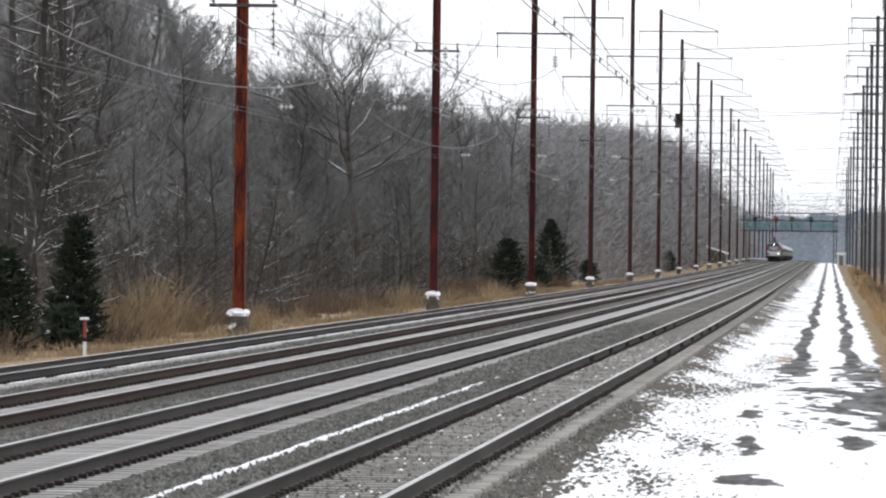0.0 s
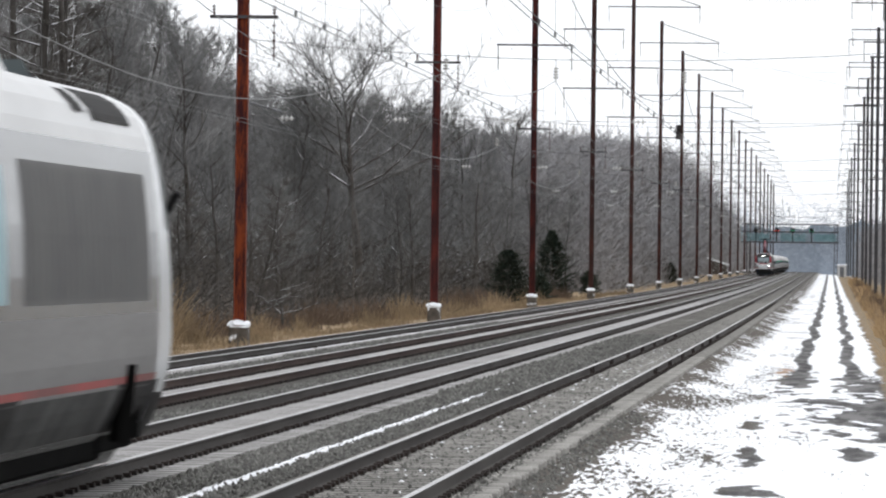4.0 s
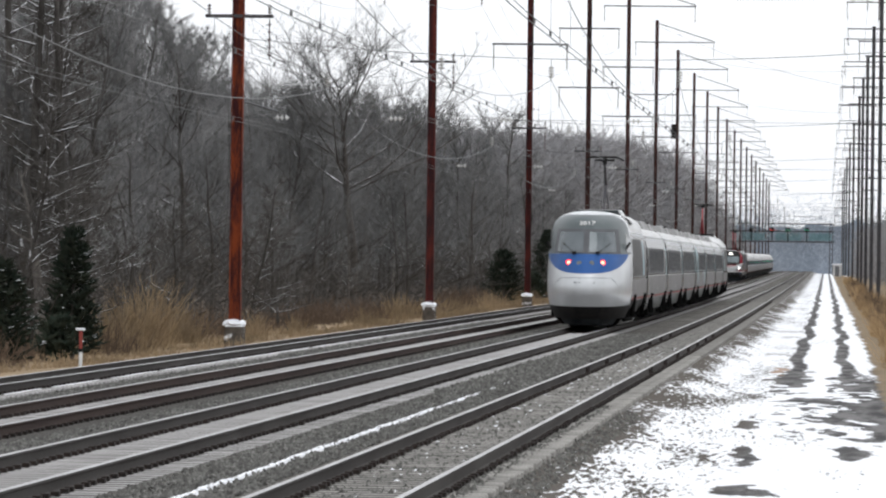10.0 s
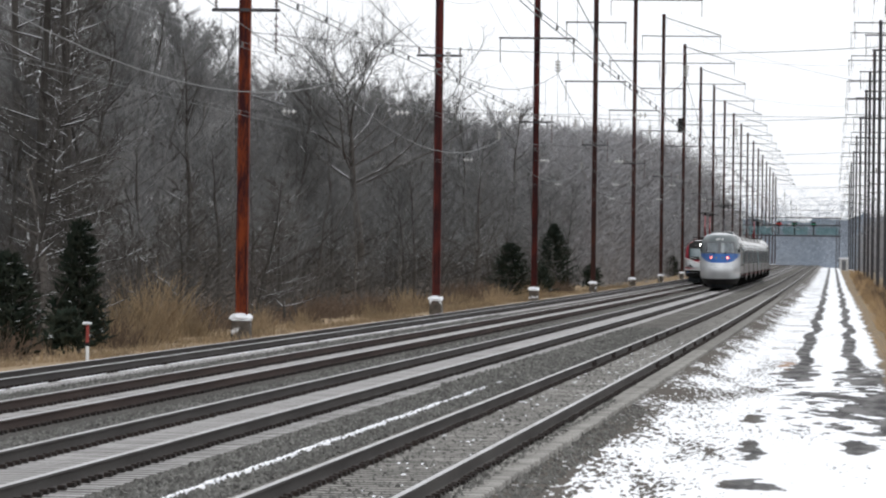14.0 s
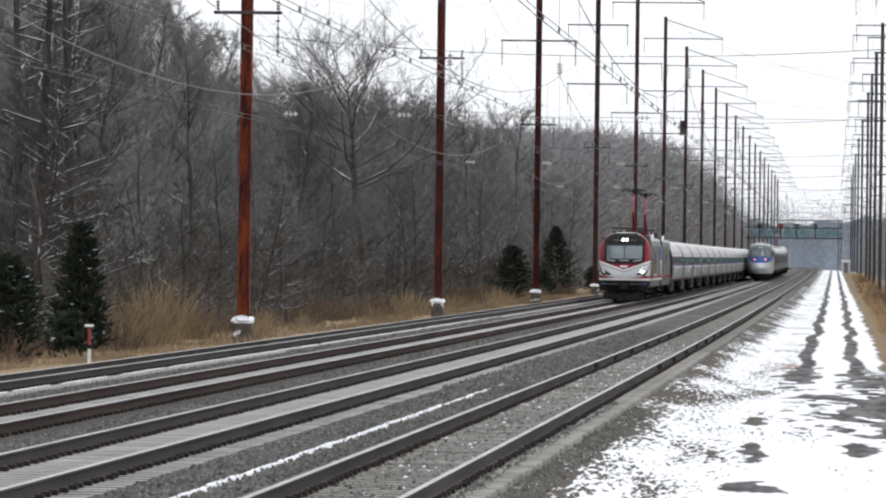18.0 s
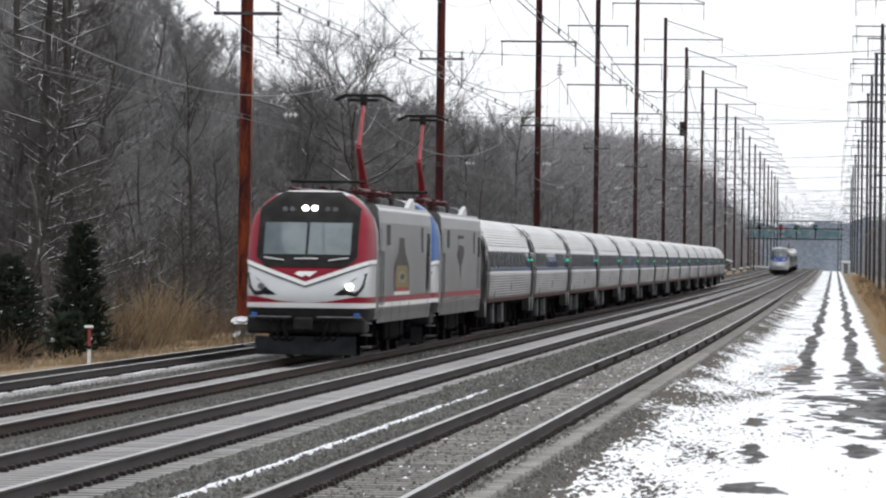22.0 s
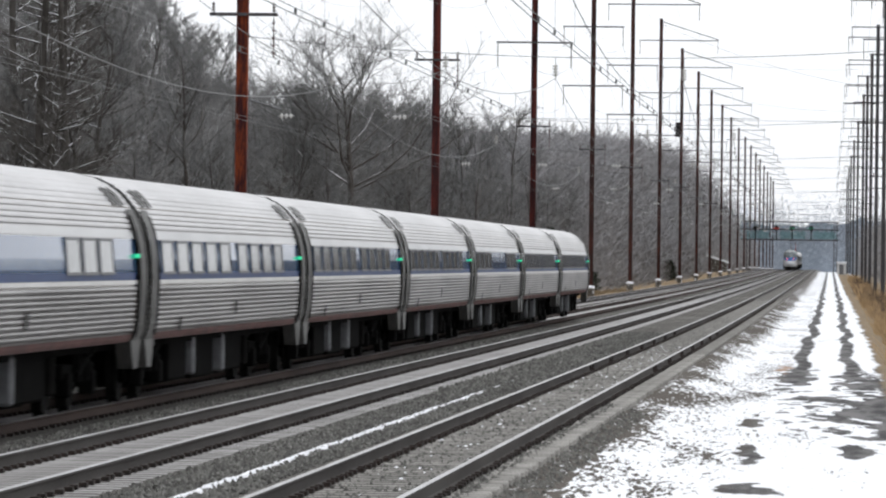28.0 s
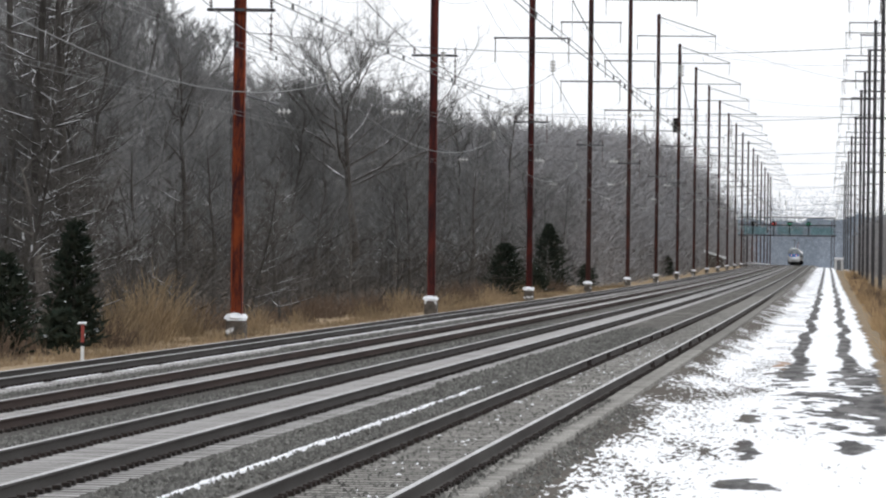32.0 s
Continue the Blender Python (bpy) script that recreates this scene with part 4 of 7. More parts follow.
    # closing the wood behind the snowy edge
    for k, left, y, tall in ((3, 30.2, 233, 8), (4, 32.6, 252, 9), (5, 34.6, 262, 10), (3, 36.5, 283, 11), (4, 38.6, 300, 11), (5, 31.2, 243, 8)):
        plant(k, left, y, tall)


make_woods()


def make_far_woods():
    """Woods too far off to tell the trees apart, and the thicket between the stems."""
    rng = random.Random(33)
    w = Wood()

    def clump(left, y, h, count, wide, thick=0.00004, reach=(0.2, 0.42), high=0.60):
        base = Vector((at(left, y), y, ground_z(left, y) - 0.2))
        for _ in range(count):
            a = base + Vector((rng.uniform(-wide, wide), rng.uniform(-wide, wide) * 1.5, rng.random() ** 1.1 * h * high))
            d = Vector((rng.gauss(0, 0.8), rng.gauss(0, 0.8), rng.uniform(0.1, 1.1))).normalized()
            w.spike(a, a + d * h * rng.uniform(*reach), 0.022 + thick * max(y, 0))

    y = 160.0
    while y < 950:
        for _ in range(9):
            left = 25 + 42 * rng.random() ** 1.3
            clump(left, y + rng.uniform(-4, 4), rng.uniform(2.2, 7.5), 26, 2.4)
        y += 5.5 + 0.008 * y
    tagged(new("undergrowth", mesh_of("undergrowth", w.v, w.f, M["brush"])), "tangled leafless grey-brown undergrowth between the trunks", "undergrowth", kind="stuff")
    w = Wood()
    y = 545.0
    while y < 1700:
        for side in (1, -1):
            for _ in range(12 if side > 0 else 5 if y > 1150 else 2 if y > 880 else 0):
                left = rng.uniform(25, 62) if side > 0 else -rng.uniform(9, 45)
                h = float(np.interp(y, [545, 700, 880, 1050, 1180, 1300, 1450, 2300], [19.5, 22.5, 26, 27.5, 25.5, 20, 14, 9])) * rng.uniform(0.75, 1.0) if side > 0 else rng.uniform(11, 17)
                clump(left, y + rng.uniform(-8, 8), h, 330 if y > 880 else 560, 3.6, 0.00004, (0.07, 0.18), 0.82)
        y += 17 if y > 880 else 13
    tagged(new("far_woods", mesh_of("far_woods", w.v, w.f, M["far_twig"])), "distant leafless woods along both sides of the line, paled for haze", "woods", kind="stuff")
    w = Wood()
    for _ in range(420):
        clump(rng.uniform(-130, 110), rng.uniform(2050, 2700), rng.uniform(22, 36), 90, 5.0, 0.00002, (0.04, 0.12), 0.90)
    tagged(new("hazy_woods", mesh_of("hazy_woods", w.v, w.f, M["hazy_twig"])), "woods where the line runs out of sight, coloured pale for haze", "woods", kind="stuff")
    # the last rise of wooded land
    verts, faces = [], []
    n = 700
    for i in range(n):
        x = -1500 + 3000 * i / (n - 1)
        h = 25 + 4 * noise.noise((x * 0.012, 0, 0)) + 3 * noise.noise((x * 0.09, 5, 0)) + 2.5 * noise.noise((x * 0.4, 9, 0))
        verts += [(x, 2900, -8), (x, 2900 + 0.02 * abs(x), h)]
    for i in range(n - 1):
        faces.append((2 * i, 2 * i + 2, 2 * i + 3, 2 * i + 1))
    tagged(new("backdrop", mesh_of("backdrop", verts, faces, M["distance"])), "wooded rise in the far distance, coloured blue-grey for haze", "distance", kind="structure")
    # unseen woods and banks added opposite and behind the eye, dimming light and reflections
    w = Wood()
    y = 520.0
    while y < 900:
        for _ in range(3):
            clump(-rng.uniform(17, 30), y, rng.uniform(9, 13), 60, 3.5)
        y += 7
    tagged(new("side_woods", mesh_of("side_woods", w.v, w.f, M["brush"])), "leafless woods added out of view on the road side", "woods", kind="stuff")
    for nm, pts in (("side_bank", [(-27, -160), (-27, 150), (-29, 400), (-34, 700), (-36, 900), (-38, 1150), (-40, 1400)]), ("rear_bank", [(-36, -170), (0, -190), (40, -190), (80, -170)])):
        verts, faces = [], []
        for k in range(121):
            s = k / 120 * (len(pts) - 1)
            i = min(len(pts) - 2, int(s))
            left = pts[i][0] + (pts[i + 1][0] - pts[i][0]) * (s - i)
            y = pts[i][1] + (pts[i + 1][1] - pts[i][1]) * (s - i)
            # side bank low near the eye, tall beyond, to shape window reflections
            h = (float(np.interp(y, [380, 700], [3.2, 17.0])) if nm == "side_bank" else 10.0) * (1 + 0.18 * noise.noise((k * 0.7, 3, 0)) + 0.1 * noise.noise((k * 2.3, 7, 0)))
            verts += [(at(left, y), y, -1.0), (at(left, y) + (2 if nm == "side_bank" else 0), y - (2 if nm == "rear_bank" else 0), h)]
        for k in range(120):
            faces.append((2 * k, 2 * k + 2, 2 * k + 3, 2 * k + 1))
        tagged(new("wooded_bank", mesh_of("wooded_bank", verts, faces, M["litter"])), "dark bank added out of view to dim light and reflections", "bank", kind="structure")
    # added dark slope behind the trees, closing the gaps between them
    verts, faces = [], []
    ys = stations(60, 1500, 9, 0.02)
    for y in ys:
        for left, z in ((58, 1.0), (66, 4.0), (74, 7.0 + 2.5 * noise.noise((y * 0.02, 1, 0)) + 1.2 * noise.noise((y * 0.13, 2, 0)))):
            verts.append((at(left, y), y, z))
    for j in range(len(ys) - 1):
        for i in range(2):
            k = j * 3 + i
            faces.append((k, k + 1, k + 4, k + 3))
    tagged(new("wooded_bank", mesh_of("wooded_bank", verts, faces, M["litter"])), "dark slope of leaf litter added behind the trees to close the wood", "bank", kind="structure")


make_far_woods()


def blades(name, label, spots, material_, seed, category):
    """Clumps of dry grass: many thin bent blades, one object a clump."""
    rng = random.Random(seed)
    for left, y, wide, long_, h, count in spots:
        w = Wood()
        for _ in range(count):
            a = Vector((rng.gauss(0, wide * 0.45), rng.gauss(0, long_ * 0.45), -0.1))
            lean = Vector((rng.gauss(0, 0.34), rng.gauss(0, 0.34), 1)).normalized()
            hh = h * (0.28 + 0.95 * rng.random() ** 1.7) * max(0.35, 1 - 0.5 * (a.x / wide) ** 2 - 0.3 * (a.y / long_) ** 2)
            b = a + lean * hh * 0.6
            c = b + (lean + Vector((rng.gauss(0, 0.3), rng.gauss(0, 0.3), -0.1))).normalized() * hh * 0.4
            r = 0.005 + 0.00003 * y
            w.stick(a, b, r, r)
            w.stick(b, c, r, r * 0.3)
        ob = new(name, mesh_of(name, w.v, w.f, material_))
        ob.matrix_basis = pose(at(left, y), y, ground_z(left, y))
        tagged(ob, label, category, name + " along the line", "stuff")


def make_grass():
    rng = random.Random(3)
    big = [(23.0, 176, 1.0, 3.0, 1.2, 420), (23.4, 185, 0.9, 2.5, 2.6, 520), (23.9, 181, 0.6, 2.0, 2.3, 300), (23.2, 193, 1.0, 3.0, 1.7, 420), (23.6, 168, 1.1, 3.0, 1.0, 300), (22.8, 214, 0.7, 3.0, 1.1, 260), (22.6, 229, 0.6, 2.0, 0.8, 180),
           (22.5, 262, 1.0, 4.0, 0.9, 260), (22.8, 285, 1.2, 6.0, 1.5, 400), (22.8, 308, 1.0, 5.0, 1.1, 320), (22.8, 330, 1.2, 6.0, 1.0, 300), (22.6, 360, 1.4, 10.0, 1.2, 350), (22.6, 400, 1.4, 14.0, 1.2, 350)]
    blades("tall_grass", "clump of tall dry tan grass at the wood's edge", big, M["dry_grass"], 4, "grass")
    weeds = []
    y = 150.0
    while y < 480:
        weeds.append((rng.uniform(23.0, 25.2), y, 1.5, 3.5, rng.uniform(0.6, 1.5), 300))
        y += 4.5 + 0.015 * y
    blades("dead_weeds", "tangle of brown dead weeds below the trees", weeds, M["weed"], 14, "weeds")
    low = []
    y = 128.0
    while y < 520:
        low.append((rng.uniform(19.2, 22.6), y, 1.3, 3.0, rng.uniform(0.28, 0.5), 260))
        y += 3.2 + 0.012 * y
    blades("dry_grass", "patch of short straw-coloured dry grass", low, M["dry_grass"], 6, "grass")
    reeds = []
    y = 150.0
    while y < 900:
        y += 3.0 + 0.014 * y
        if noise.noise((y * 0.045, 2.0, 0.0)) < -0.12:
            continue
        reeds.append((-1.75 - 0.0012 * (y - 150) - rng.uniform(-0.15, 0.6), y, rng.uniform(0.25, 0.5), rng.uniform(1.2, 3.0), rng.choice([0.3, 0.5, 0.8, 1.2, 1.5]), 120))
        reeds.append((-3.0 - rng.uniform(0, 0.9), y + 1.5, 0.5, 2.0, rng.uniform(0.5, 1.7), 130))
    blades("reed_clump", "clump of tall orange-tan dry reeds beside the service road", reeds, M["reed"], 8, "grass")
    weeds = []
    y = 170.0
    while y < 700:
        weeds.append((-2.3 - rng.uniform(0, 1.6), y, 0.5, 2.5, rng.uniform(0.6, 1.8), 130))
        y += 6 + 0.02 * y
    blades("dead_weeds", "dark tangle of dead weeds beside the service road", weeds, M["weed"], 18, "weeds")


make_grass()


def conifer(seed, h, wide):
    rng = random.Random(seed)
    trunk, crown = Wood(), Wood()
    trunk.stick(Vector((0, 0, -0.3)), Vector((0, 0, h * 0.95)), 0.02 * h, 0.01, 0, 6)
    n = int(520 * h / 5)
    for k in range(n):
        t = (rng.random() ** 0.8)
        z = h * (0.04 + 0.94 * t)
        reach = wide * (1 - t) ** (0.62 if h < 5 else 0.85) * rng.uniform(0.45, 1.25) + 0.08
        ang = rng.uniform(0, 6.283)
        out = Vector((math.cos(ang), math.sin(ang), rng.uniform(0.1, 0.7)))
        a = Vector((0, 0, z)) + Vector((out.x, out.y, 0)) * reach * 0.3
        b = Vector((0, 0, z)) + Vector((out.x, out.y, out.z * 0.8)) * reach
        crown.stick(a, b, 0.03, 0.012)
        for _ in range(6):
            s = rng.uniform(0.3, 1.0)
            q = a.lerp(b, s)
            d = (out * 0.6 + Vector((rng.gauss(0, 0.7), rng.gauss(0, 0.7), rng.uniform(-0.2, 0.8)))).normalized()
            crown.stick(q, q + d * rng.uniform(0.12, 0.30), 0.045, 0.012)
    return trunk, crown


def make_conifers():
    for seed, left, y, h, wide in ((1, 23.2, 151, 2.9, 1.15), (2, 22.6, 161, 3.9, 0.85), (3, 22.4, 157, 1.3, 0.7), (4, 23.5, 391, 3.9, 1.75), (5, 24.4, 469, 5.8, 2.4), (6, 23.4, 430, 2.2, 1.2),
                                   (7, 23.3, 779, 2.9, 1.2), (8, 23.4, 520, 2.2, 1.2)):
        t, c = conifer(seed, h, wide)
        ob = tree_object("cedar_tree", "dark green cedar dusted with snow at the wood's edge", t, c, M["bark"], M["conifer"], "conifer", "cedars at the wood's edge")
        ob.matrix_basis = pose(at(left, y), y, ground_z(left, y) - 0.05)


make_conifers()


# ---- trains ----
M.update(
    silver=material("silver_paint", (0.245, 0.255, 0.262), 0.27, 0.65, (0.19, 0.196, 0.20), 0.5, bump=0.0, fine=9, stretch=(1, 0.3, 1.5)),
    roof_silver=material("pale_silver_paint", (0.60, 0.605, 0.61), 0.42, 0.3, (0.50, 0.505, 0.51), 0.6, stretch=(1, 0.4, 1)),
    skirt=material("dirty_grey_paint", (0.115, 0.116, 0.115), 0.75, 0.1, (0.055, 0.055, 0.054), 1.6, (0.3, 0.6), 0.2, 14),
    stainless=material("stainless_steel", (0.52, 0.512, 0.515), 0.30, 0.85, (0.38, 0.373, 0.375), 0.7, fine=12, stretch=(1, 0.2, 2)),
    fairing=material("fairing_paint", (0.22, 0.22, 0.217), 0.5, 0.3, (0.165, 0.165, 0.162), 1.0),
    vestibule=material("vestibule_grey", (0.15, 0.15, 0.147), 0.6, 0.3, (0.05, 0.05, 0.048), 1.5),
    loco_grey=material("locomotive_grey", (0.145, 0.152, 0.158), 0.36, 0.5, (0.10, 0.103, 0.105), 0.5, fine=9, stretch=(1, 0.3, 1.5)),
    plough=material("dusty_plough", (0.04, 0.044, 0.048), 0.8, 0.1, (0.02, 0.023, 0.026), 2.0),
    # darker lower sides: dirt, plus the dim ground reflection put into the colour
    dusty_shaded_silver=material("dusty_shaded_silver_paint", (0.18, 0.177, 0.178), 0.48, 0.35, (0.125, 0.122, 0.122), 0.7, fine=9, stretch=(1, 0.3, 1.5)),
    dusty_shaded_steel=material("dusty_shaded_stainless_steel", (0.285, 0.275, 0.273), 0.38, 0.8, (0.17, 0.163, 0.162), 0.7, fine=12, stretch=(1, 0.2, 2)),
    slate=material("slate_grey_paint", (0.10, 0.12, 0.125), 0.38, 0.0, (0.082, 0.10, 0.105), 1.5, spec=0.3),
    nose=material("pearl_paint", (0.62, 0.64, 0.66), 0.26, 0.2, (0.54, 0.555, 0.57), 0.8),
    blue=material("blue_paint", (0.026, 0.105, 0.33), 0.5, 0.0, (0.02, 0.088, 0.28), 1.0, spec=0.25),
    navy=material("navy_band", (0.03, 0.085, 0.20), 0.10, 0.0, (0.04, 0.10, 0.215), 0.6, spec=0.45),
    teal_wrap=material("pale_teal_graphic", (0.28, 0.42, 0.455), 0.45, 0.15, (0.20, 0.335, 0.38), 0.8),
    red=material("red_paint", (0.25, 0.008, 0.024), 0.5, 0.0, (0.20, 0.007, 0.02), 1.2, spec=0.2),
    faded_red=material("dusty_red_stripe", (0.34, 0.075, 0.07), 0.65, 0.0, (0.18, 0.07, 0.066), 0.5, spec=0.2),
    dull_red=material("rusty_red_sill", (0.19, 0.105, 0.098), 0.75, 0.1, (0.12, 0.08, 0.076), 1.2),
    panto_red=material("pantograph_red", (0.36, 0.03, 0.045), 0.5, 0.1, (0.26, 0.025, 0.03), 2),
    gear_red=material("dark_red_porcelain", (0.12, 0.016, 0.022), 0.5, 0.0, (0.07, 0.014, 0.018), 3),
    white=material("white_gloss", (0.80, 0.80, 0.79), 0.4, 0.0, (0.70, 0.70, 0.69), 1),
    cab_glass=material("cab_glass", (0.065, 0.09, 0.10), 0.07, 0.2, (0.10, 0.13, 0.145), 1.4, spec=0.6),
    lamp_glass=material("grey_lamp_glass", (0.30, 0.33, 0.35), 0.2, 0.4, (0.22, 0.25, 0.27), 4),
    glass=material("tinted_glass", (0.035, 0.045, 0.05), 0.06, 0.0, (0.05, 0.06, 0.065), 0.6, spec=0.9),
    coach_glass=material("hazy_coach_glass", (0.10, 0.108, 0.11), 0.09, 0.3, (0.065, 0.07, 0.072), 0.9, spec=0.7),
    pale_glass=material("coated_glass", (0.13, 0.155, 0.17), 0.06, 0.45, (0.085, 0.10, 0.11), 0.9, spec=1.0),
    # reflected sky partly put into the glass colour, hence paler and part metal
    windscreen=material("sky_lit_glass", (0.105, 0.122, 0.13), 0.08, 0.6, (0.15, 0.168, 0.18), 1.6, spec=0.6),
    deep_blue=material("deep_blue_stripe", (0.016, 0.045, 0.15), 0.45, 0.0, (0.022, 0.06, 0.17), 1.0, spec=0.2),
    window_frame=material("dark_window_frame", (0.085, 0.09, 0.10), 0.5, 0.3, (0.06, 0.063, 0.07), 2.0),
    grey_frame=material("grey_window_frame", (0.15, 0.155, 0.165), 0.45, 0.4, (0.11, 0.114, 0.12), 2.0),
    pillar=material("grey_window_pillar", (0.165, 0.17, 0.175), 0.35, 0.3, (0.13, 0.134, 0.138), 2.0),
    mottled_skirt=material("grimy_silver_skirt", (0.17, 0.175, 0.175), 0.6, 0.2, (0.05, 0.054, 0.053), 2.2, (0.40, 0.58), 0.2, 10),
    # gear, rubber and wheels near black and glossless, to paint in undercar shade
    dark_gear=material("dusty_shaded_gear", (0.014, 0.0135, 0.013), 0.85, 0.0, (0.006, 0.006, 0.006), 1.6, (0.35, 0.6), spec=0.02),
    grille=material("louvre_grey", (0.085, 0.085, 0.082), 0.6, 0.3, (0.06, 0.06, 0.06), 1.0),
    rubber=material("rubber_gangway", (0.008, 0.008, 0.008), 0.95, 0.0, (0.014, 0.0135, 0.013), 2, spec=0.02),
    under=material("grimy_shaded_running_gear", (0.004, 0.004, 0.004), 0.9, 0.0, (0.009, 0.0087, 0.0085), 2.5, (0.45, 0.75), spec=0.02),
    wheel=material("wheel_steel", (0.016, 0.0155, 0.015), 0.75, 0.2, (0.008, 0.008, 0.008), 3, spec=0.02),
    tail=material("red_tail_lamp", (1.0, 0.03, 0.025), emit=2.0),
    bulb=material("red_white_bulb", (1.0, 0.45, 0.28), emit=3.0),
    head=material("white_headlamp", (1.0, 0.98, 0.92), emit=9.0),
    green_lamp=material("green_marker_lamp", (0.05, 0.70, 0.36), emit=0.7),
    amber=material("amber_graphic", (0.22, 0.165, 0.055), 0.6, 0, (0.13, 0.10, 0.045), 5, spec=0.2),
    bottle=material("dark_bottle_graphic", (0.085, 0.078, 0.076), 0.7, 0, (0.05, 0.045, 0.044), 3, spec=0.15),
    pale_label=material("pale_label_graphic", (0.29, 0.26, 0.19), 0.6, 0, (0.20, 0.175, 0.11), 4, spec=0.2),
)


def widths(table, z):
    return float(np.interp(z, [t[0] for t in table], [t[1] for t in table]))


def shell_ring(table, y, flutes=(), step=0.082):
    """A closed ring round a body: right side up, over the roof, left side down. flutes: ranges of height with corrugation."""
    zs = []
    for (z0, _), (z1, _) in zip(table, table[1:]):
        zs += list(np.linspace(z0, z1, 3)[:-1])
    zs = [z for z in zs if not any(a - 1e-6 <= z <= b + 1e-6 for a, b, _ in flutes)]
    side = [(widths(table, z), z) for z in zs]
    for a, b, deep in flutes:
        n = max(2, int(round((b - a) / step)))
        for k in range(n + 1):
            z = a + (b - a) * k / n
            side.append((widths(table, z) + 0.002, z))
            if k < n:
                dz = (b - a) / n
                side.append((widths(table, z + dz * 0.22) + deep * 0.8, z + dz * 0.22))
                side.append((widths(table, z + dz * 0.5) + deep, z + dz * 0.5))
                side.append((widths(table, z + dz * 0.78) + deep * 0.8, z + dz * 0.78))
    side.sort(key=lambda p: p[1])
    top = table[-1]
    ring = [(x, y, z) for x, z in side] + [(top[1], y, top[0])]
    return ring + [(-x, y, z) for x, _, z in reversed(ring)]


def on_side(table, z, proud=0.0, s=1):
    return s * (widths(table, z) + proud)


def strip(bm, table, y0, y1, z0, z1, s=1, proud=0.006, rows=4):
    """A band lying on the side of a body, following its curve."""
    zs = np.linspace(z0, z1, rows + 1)
    a = [bm.verts.new((on_side(table, z, proud, s), y0, z)) for z in zs]
    b = [bm.verts.new((on_side(table, z, proud, s), y1, z)) for z in zs]
    for i in range(rows):
        f = (a[i], b[i], b[i + 1], a[i + 1])
        bm.faces.new(f if s > 0 else f[::-1])
    return bm


def patch(bm, table, outline, s=1, proud=0.008):
    """A flat graphic with the outline (y, z) on the side of a body."""
    vs = [bm.verts.new((on_side(table, z, proud, s), y, z)) for y, z in outline]
    bm.faces.new(vs if s > 0 else vs[::-1])
    return bm


WHEEL = bmesh.new()
rod(WHEEL, (-0.065, 0, 0), (0.065, 0, 0), 0.45, 20)
rod(WHEEL, (-0.10, 0, 0), (-0.065, 0, 0), 0.48, 20)
rod(WHEEL, (0.065, 0, 0), (0.15, 0, 0), 0.14, 10)
WHEEL_MESH = bpy.data.meshes.new("wheel")
WHEEL.to_mesh(WHEEL_MESH)
WHEEL.free()
WHEEL_MESH.materials.append(M["wheel"])


def bogie(parent, y, base=2.6, tall=1.0):
    bm = bmesh.new()
    for s in (-1, 1):
        box(bm, s * 1.02 - 0.08, s * 1.02 + 0.08, y - base / 2 - 0.45, y + base / 2 + 0.45, 0.55, 0.78, 0.03)
        for e in (-1, 1):
            box(bm, s * 1.06 - 0.12, s * 1.06 + 0.12, y + e * base / 2 - 0.2, y + e * base / 2 + 0.2, 0.28, 0.66, 0.03)
            rod(bm, (s * 1.1, y + e * 0.45, 0.5), (s * 1.1, y + e * 0.45, tall), 0.13, 8)
        rod(bm, (s * 1.2, y - 0.9, 0.62), (s * 1.25, y + 0.6, tall), 0.05, 5)
    box(bm, -1.0, 1.0, y - 0.3, y + 0.3, 0.5, 0.85)
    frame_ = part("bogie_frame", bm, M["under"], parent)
    for s in (-1, 1):
        for e in (-1, 1):
            w = part("wheel", WHEEL_MESH, None, frame_)
            w.matrix_basis = pose(s * 0.72, y + e * base / 2, 0.465, 0, 0, 0 if s > 0 else 180)
    return frame_


def pantograph(parent, y, base_z, top_z, lower="panto_red", lean=1):
    bm = bmesh.new()
    box(bm, -0.8, 0.8, y - 0.8, y + 0.8, base_z, base_z + 0.12, 0.02)
    for sx in (-0.7, 0.7):
        for sy in (-0.7, 0.7):
            insulator(bm, (sx, y + sy, base_z), 0.3, 0.1, 3)
    p = part("pantograph", bm, M["black"], parent, "raised pantograph on a dark base frame")
    knee = (0, y + lean * 1.15, (base_z + top_z) / 2)
    bm = bmesh.new()
    rod(bm, (0, y - lean * 0.5, base_z + 0.1), knee, 0.11 if lower == "panto_red" else 0.055, 8, 0.07)
    rod(bm, (0.18, y - lean * 0.1, base_z + 0.1), knee, 0.035, 5)
    part("lower_arm", bm, M[lower], p)
    bm = bmesh.new()
    rod(bm, knee, (0, y - lean * 0.2, top_z - 0.25), 0.055, 8, 0.04)
    part("upper_arm", bm, M[lower], p)
    bm = bmesh.new()
    for e in (-0.25, 0.25):
        rod(bm, (-0.5, y - lean * 0.2 + e, top_z - 0.02), (0.5, y - lean * 0.2 + e, top_z - 0.02), 0.035, 6)
        for s in (-1, 1):
            rod(bm, (s * 0.5, y - lean * 0.2 + e, top_z - 0.02), (s * 0.76, y - lean * 0.2 + e, top_z - 0.16), 0.03, 6)
    rod(bm, (-0.4, y - lean * 0.2, top_z - 0.14), (0.4, y - lean * 0.2, top_z - 0.14), 0.04, 6)
    rod(bm, (0, y - lean * 0.2, top_z - 0.3), (0, y - lean * 0.2, top_z - 0.05), 0.10, 8)
    part("collector_head", bm, M["black"], p)


# -- fluted stainless coach --
COACH_LEN = 26.0
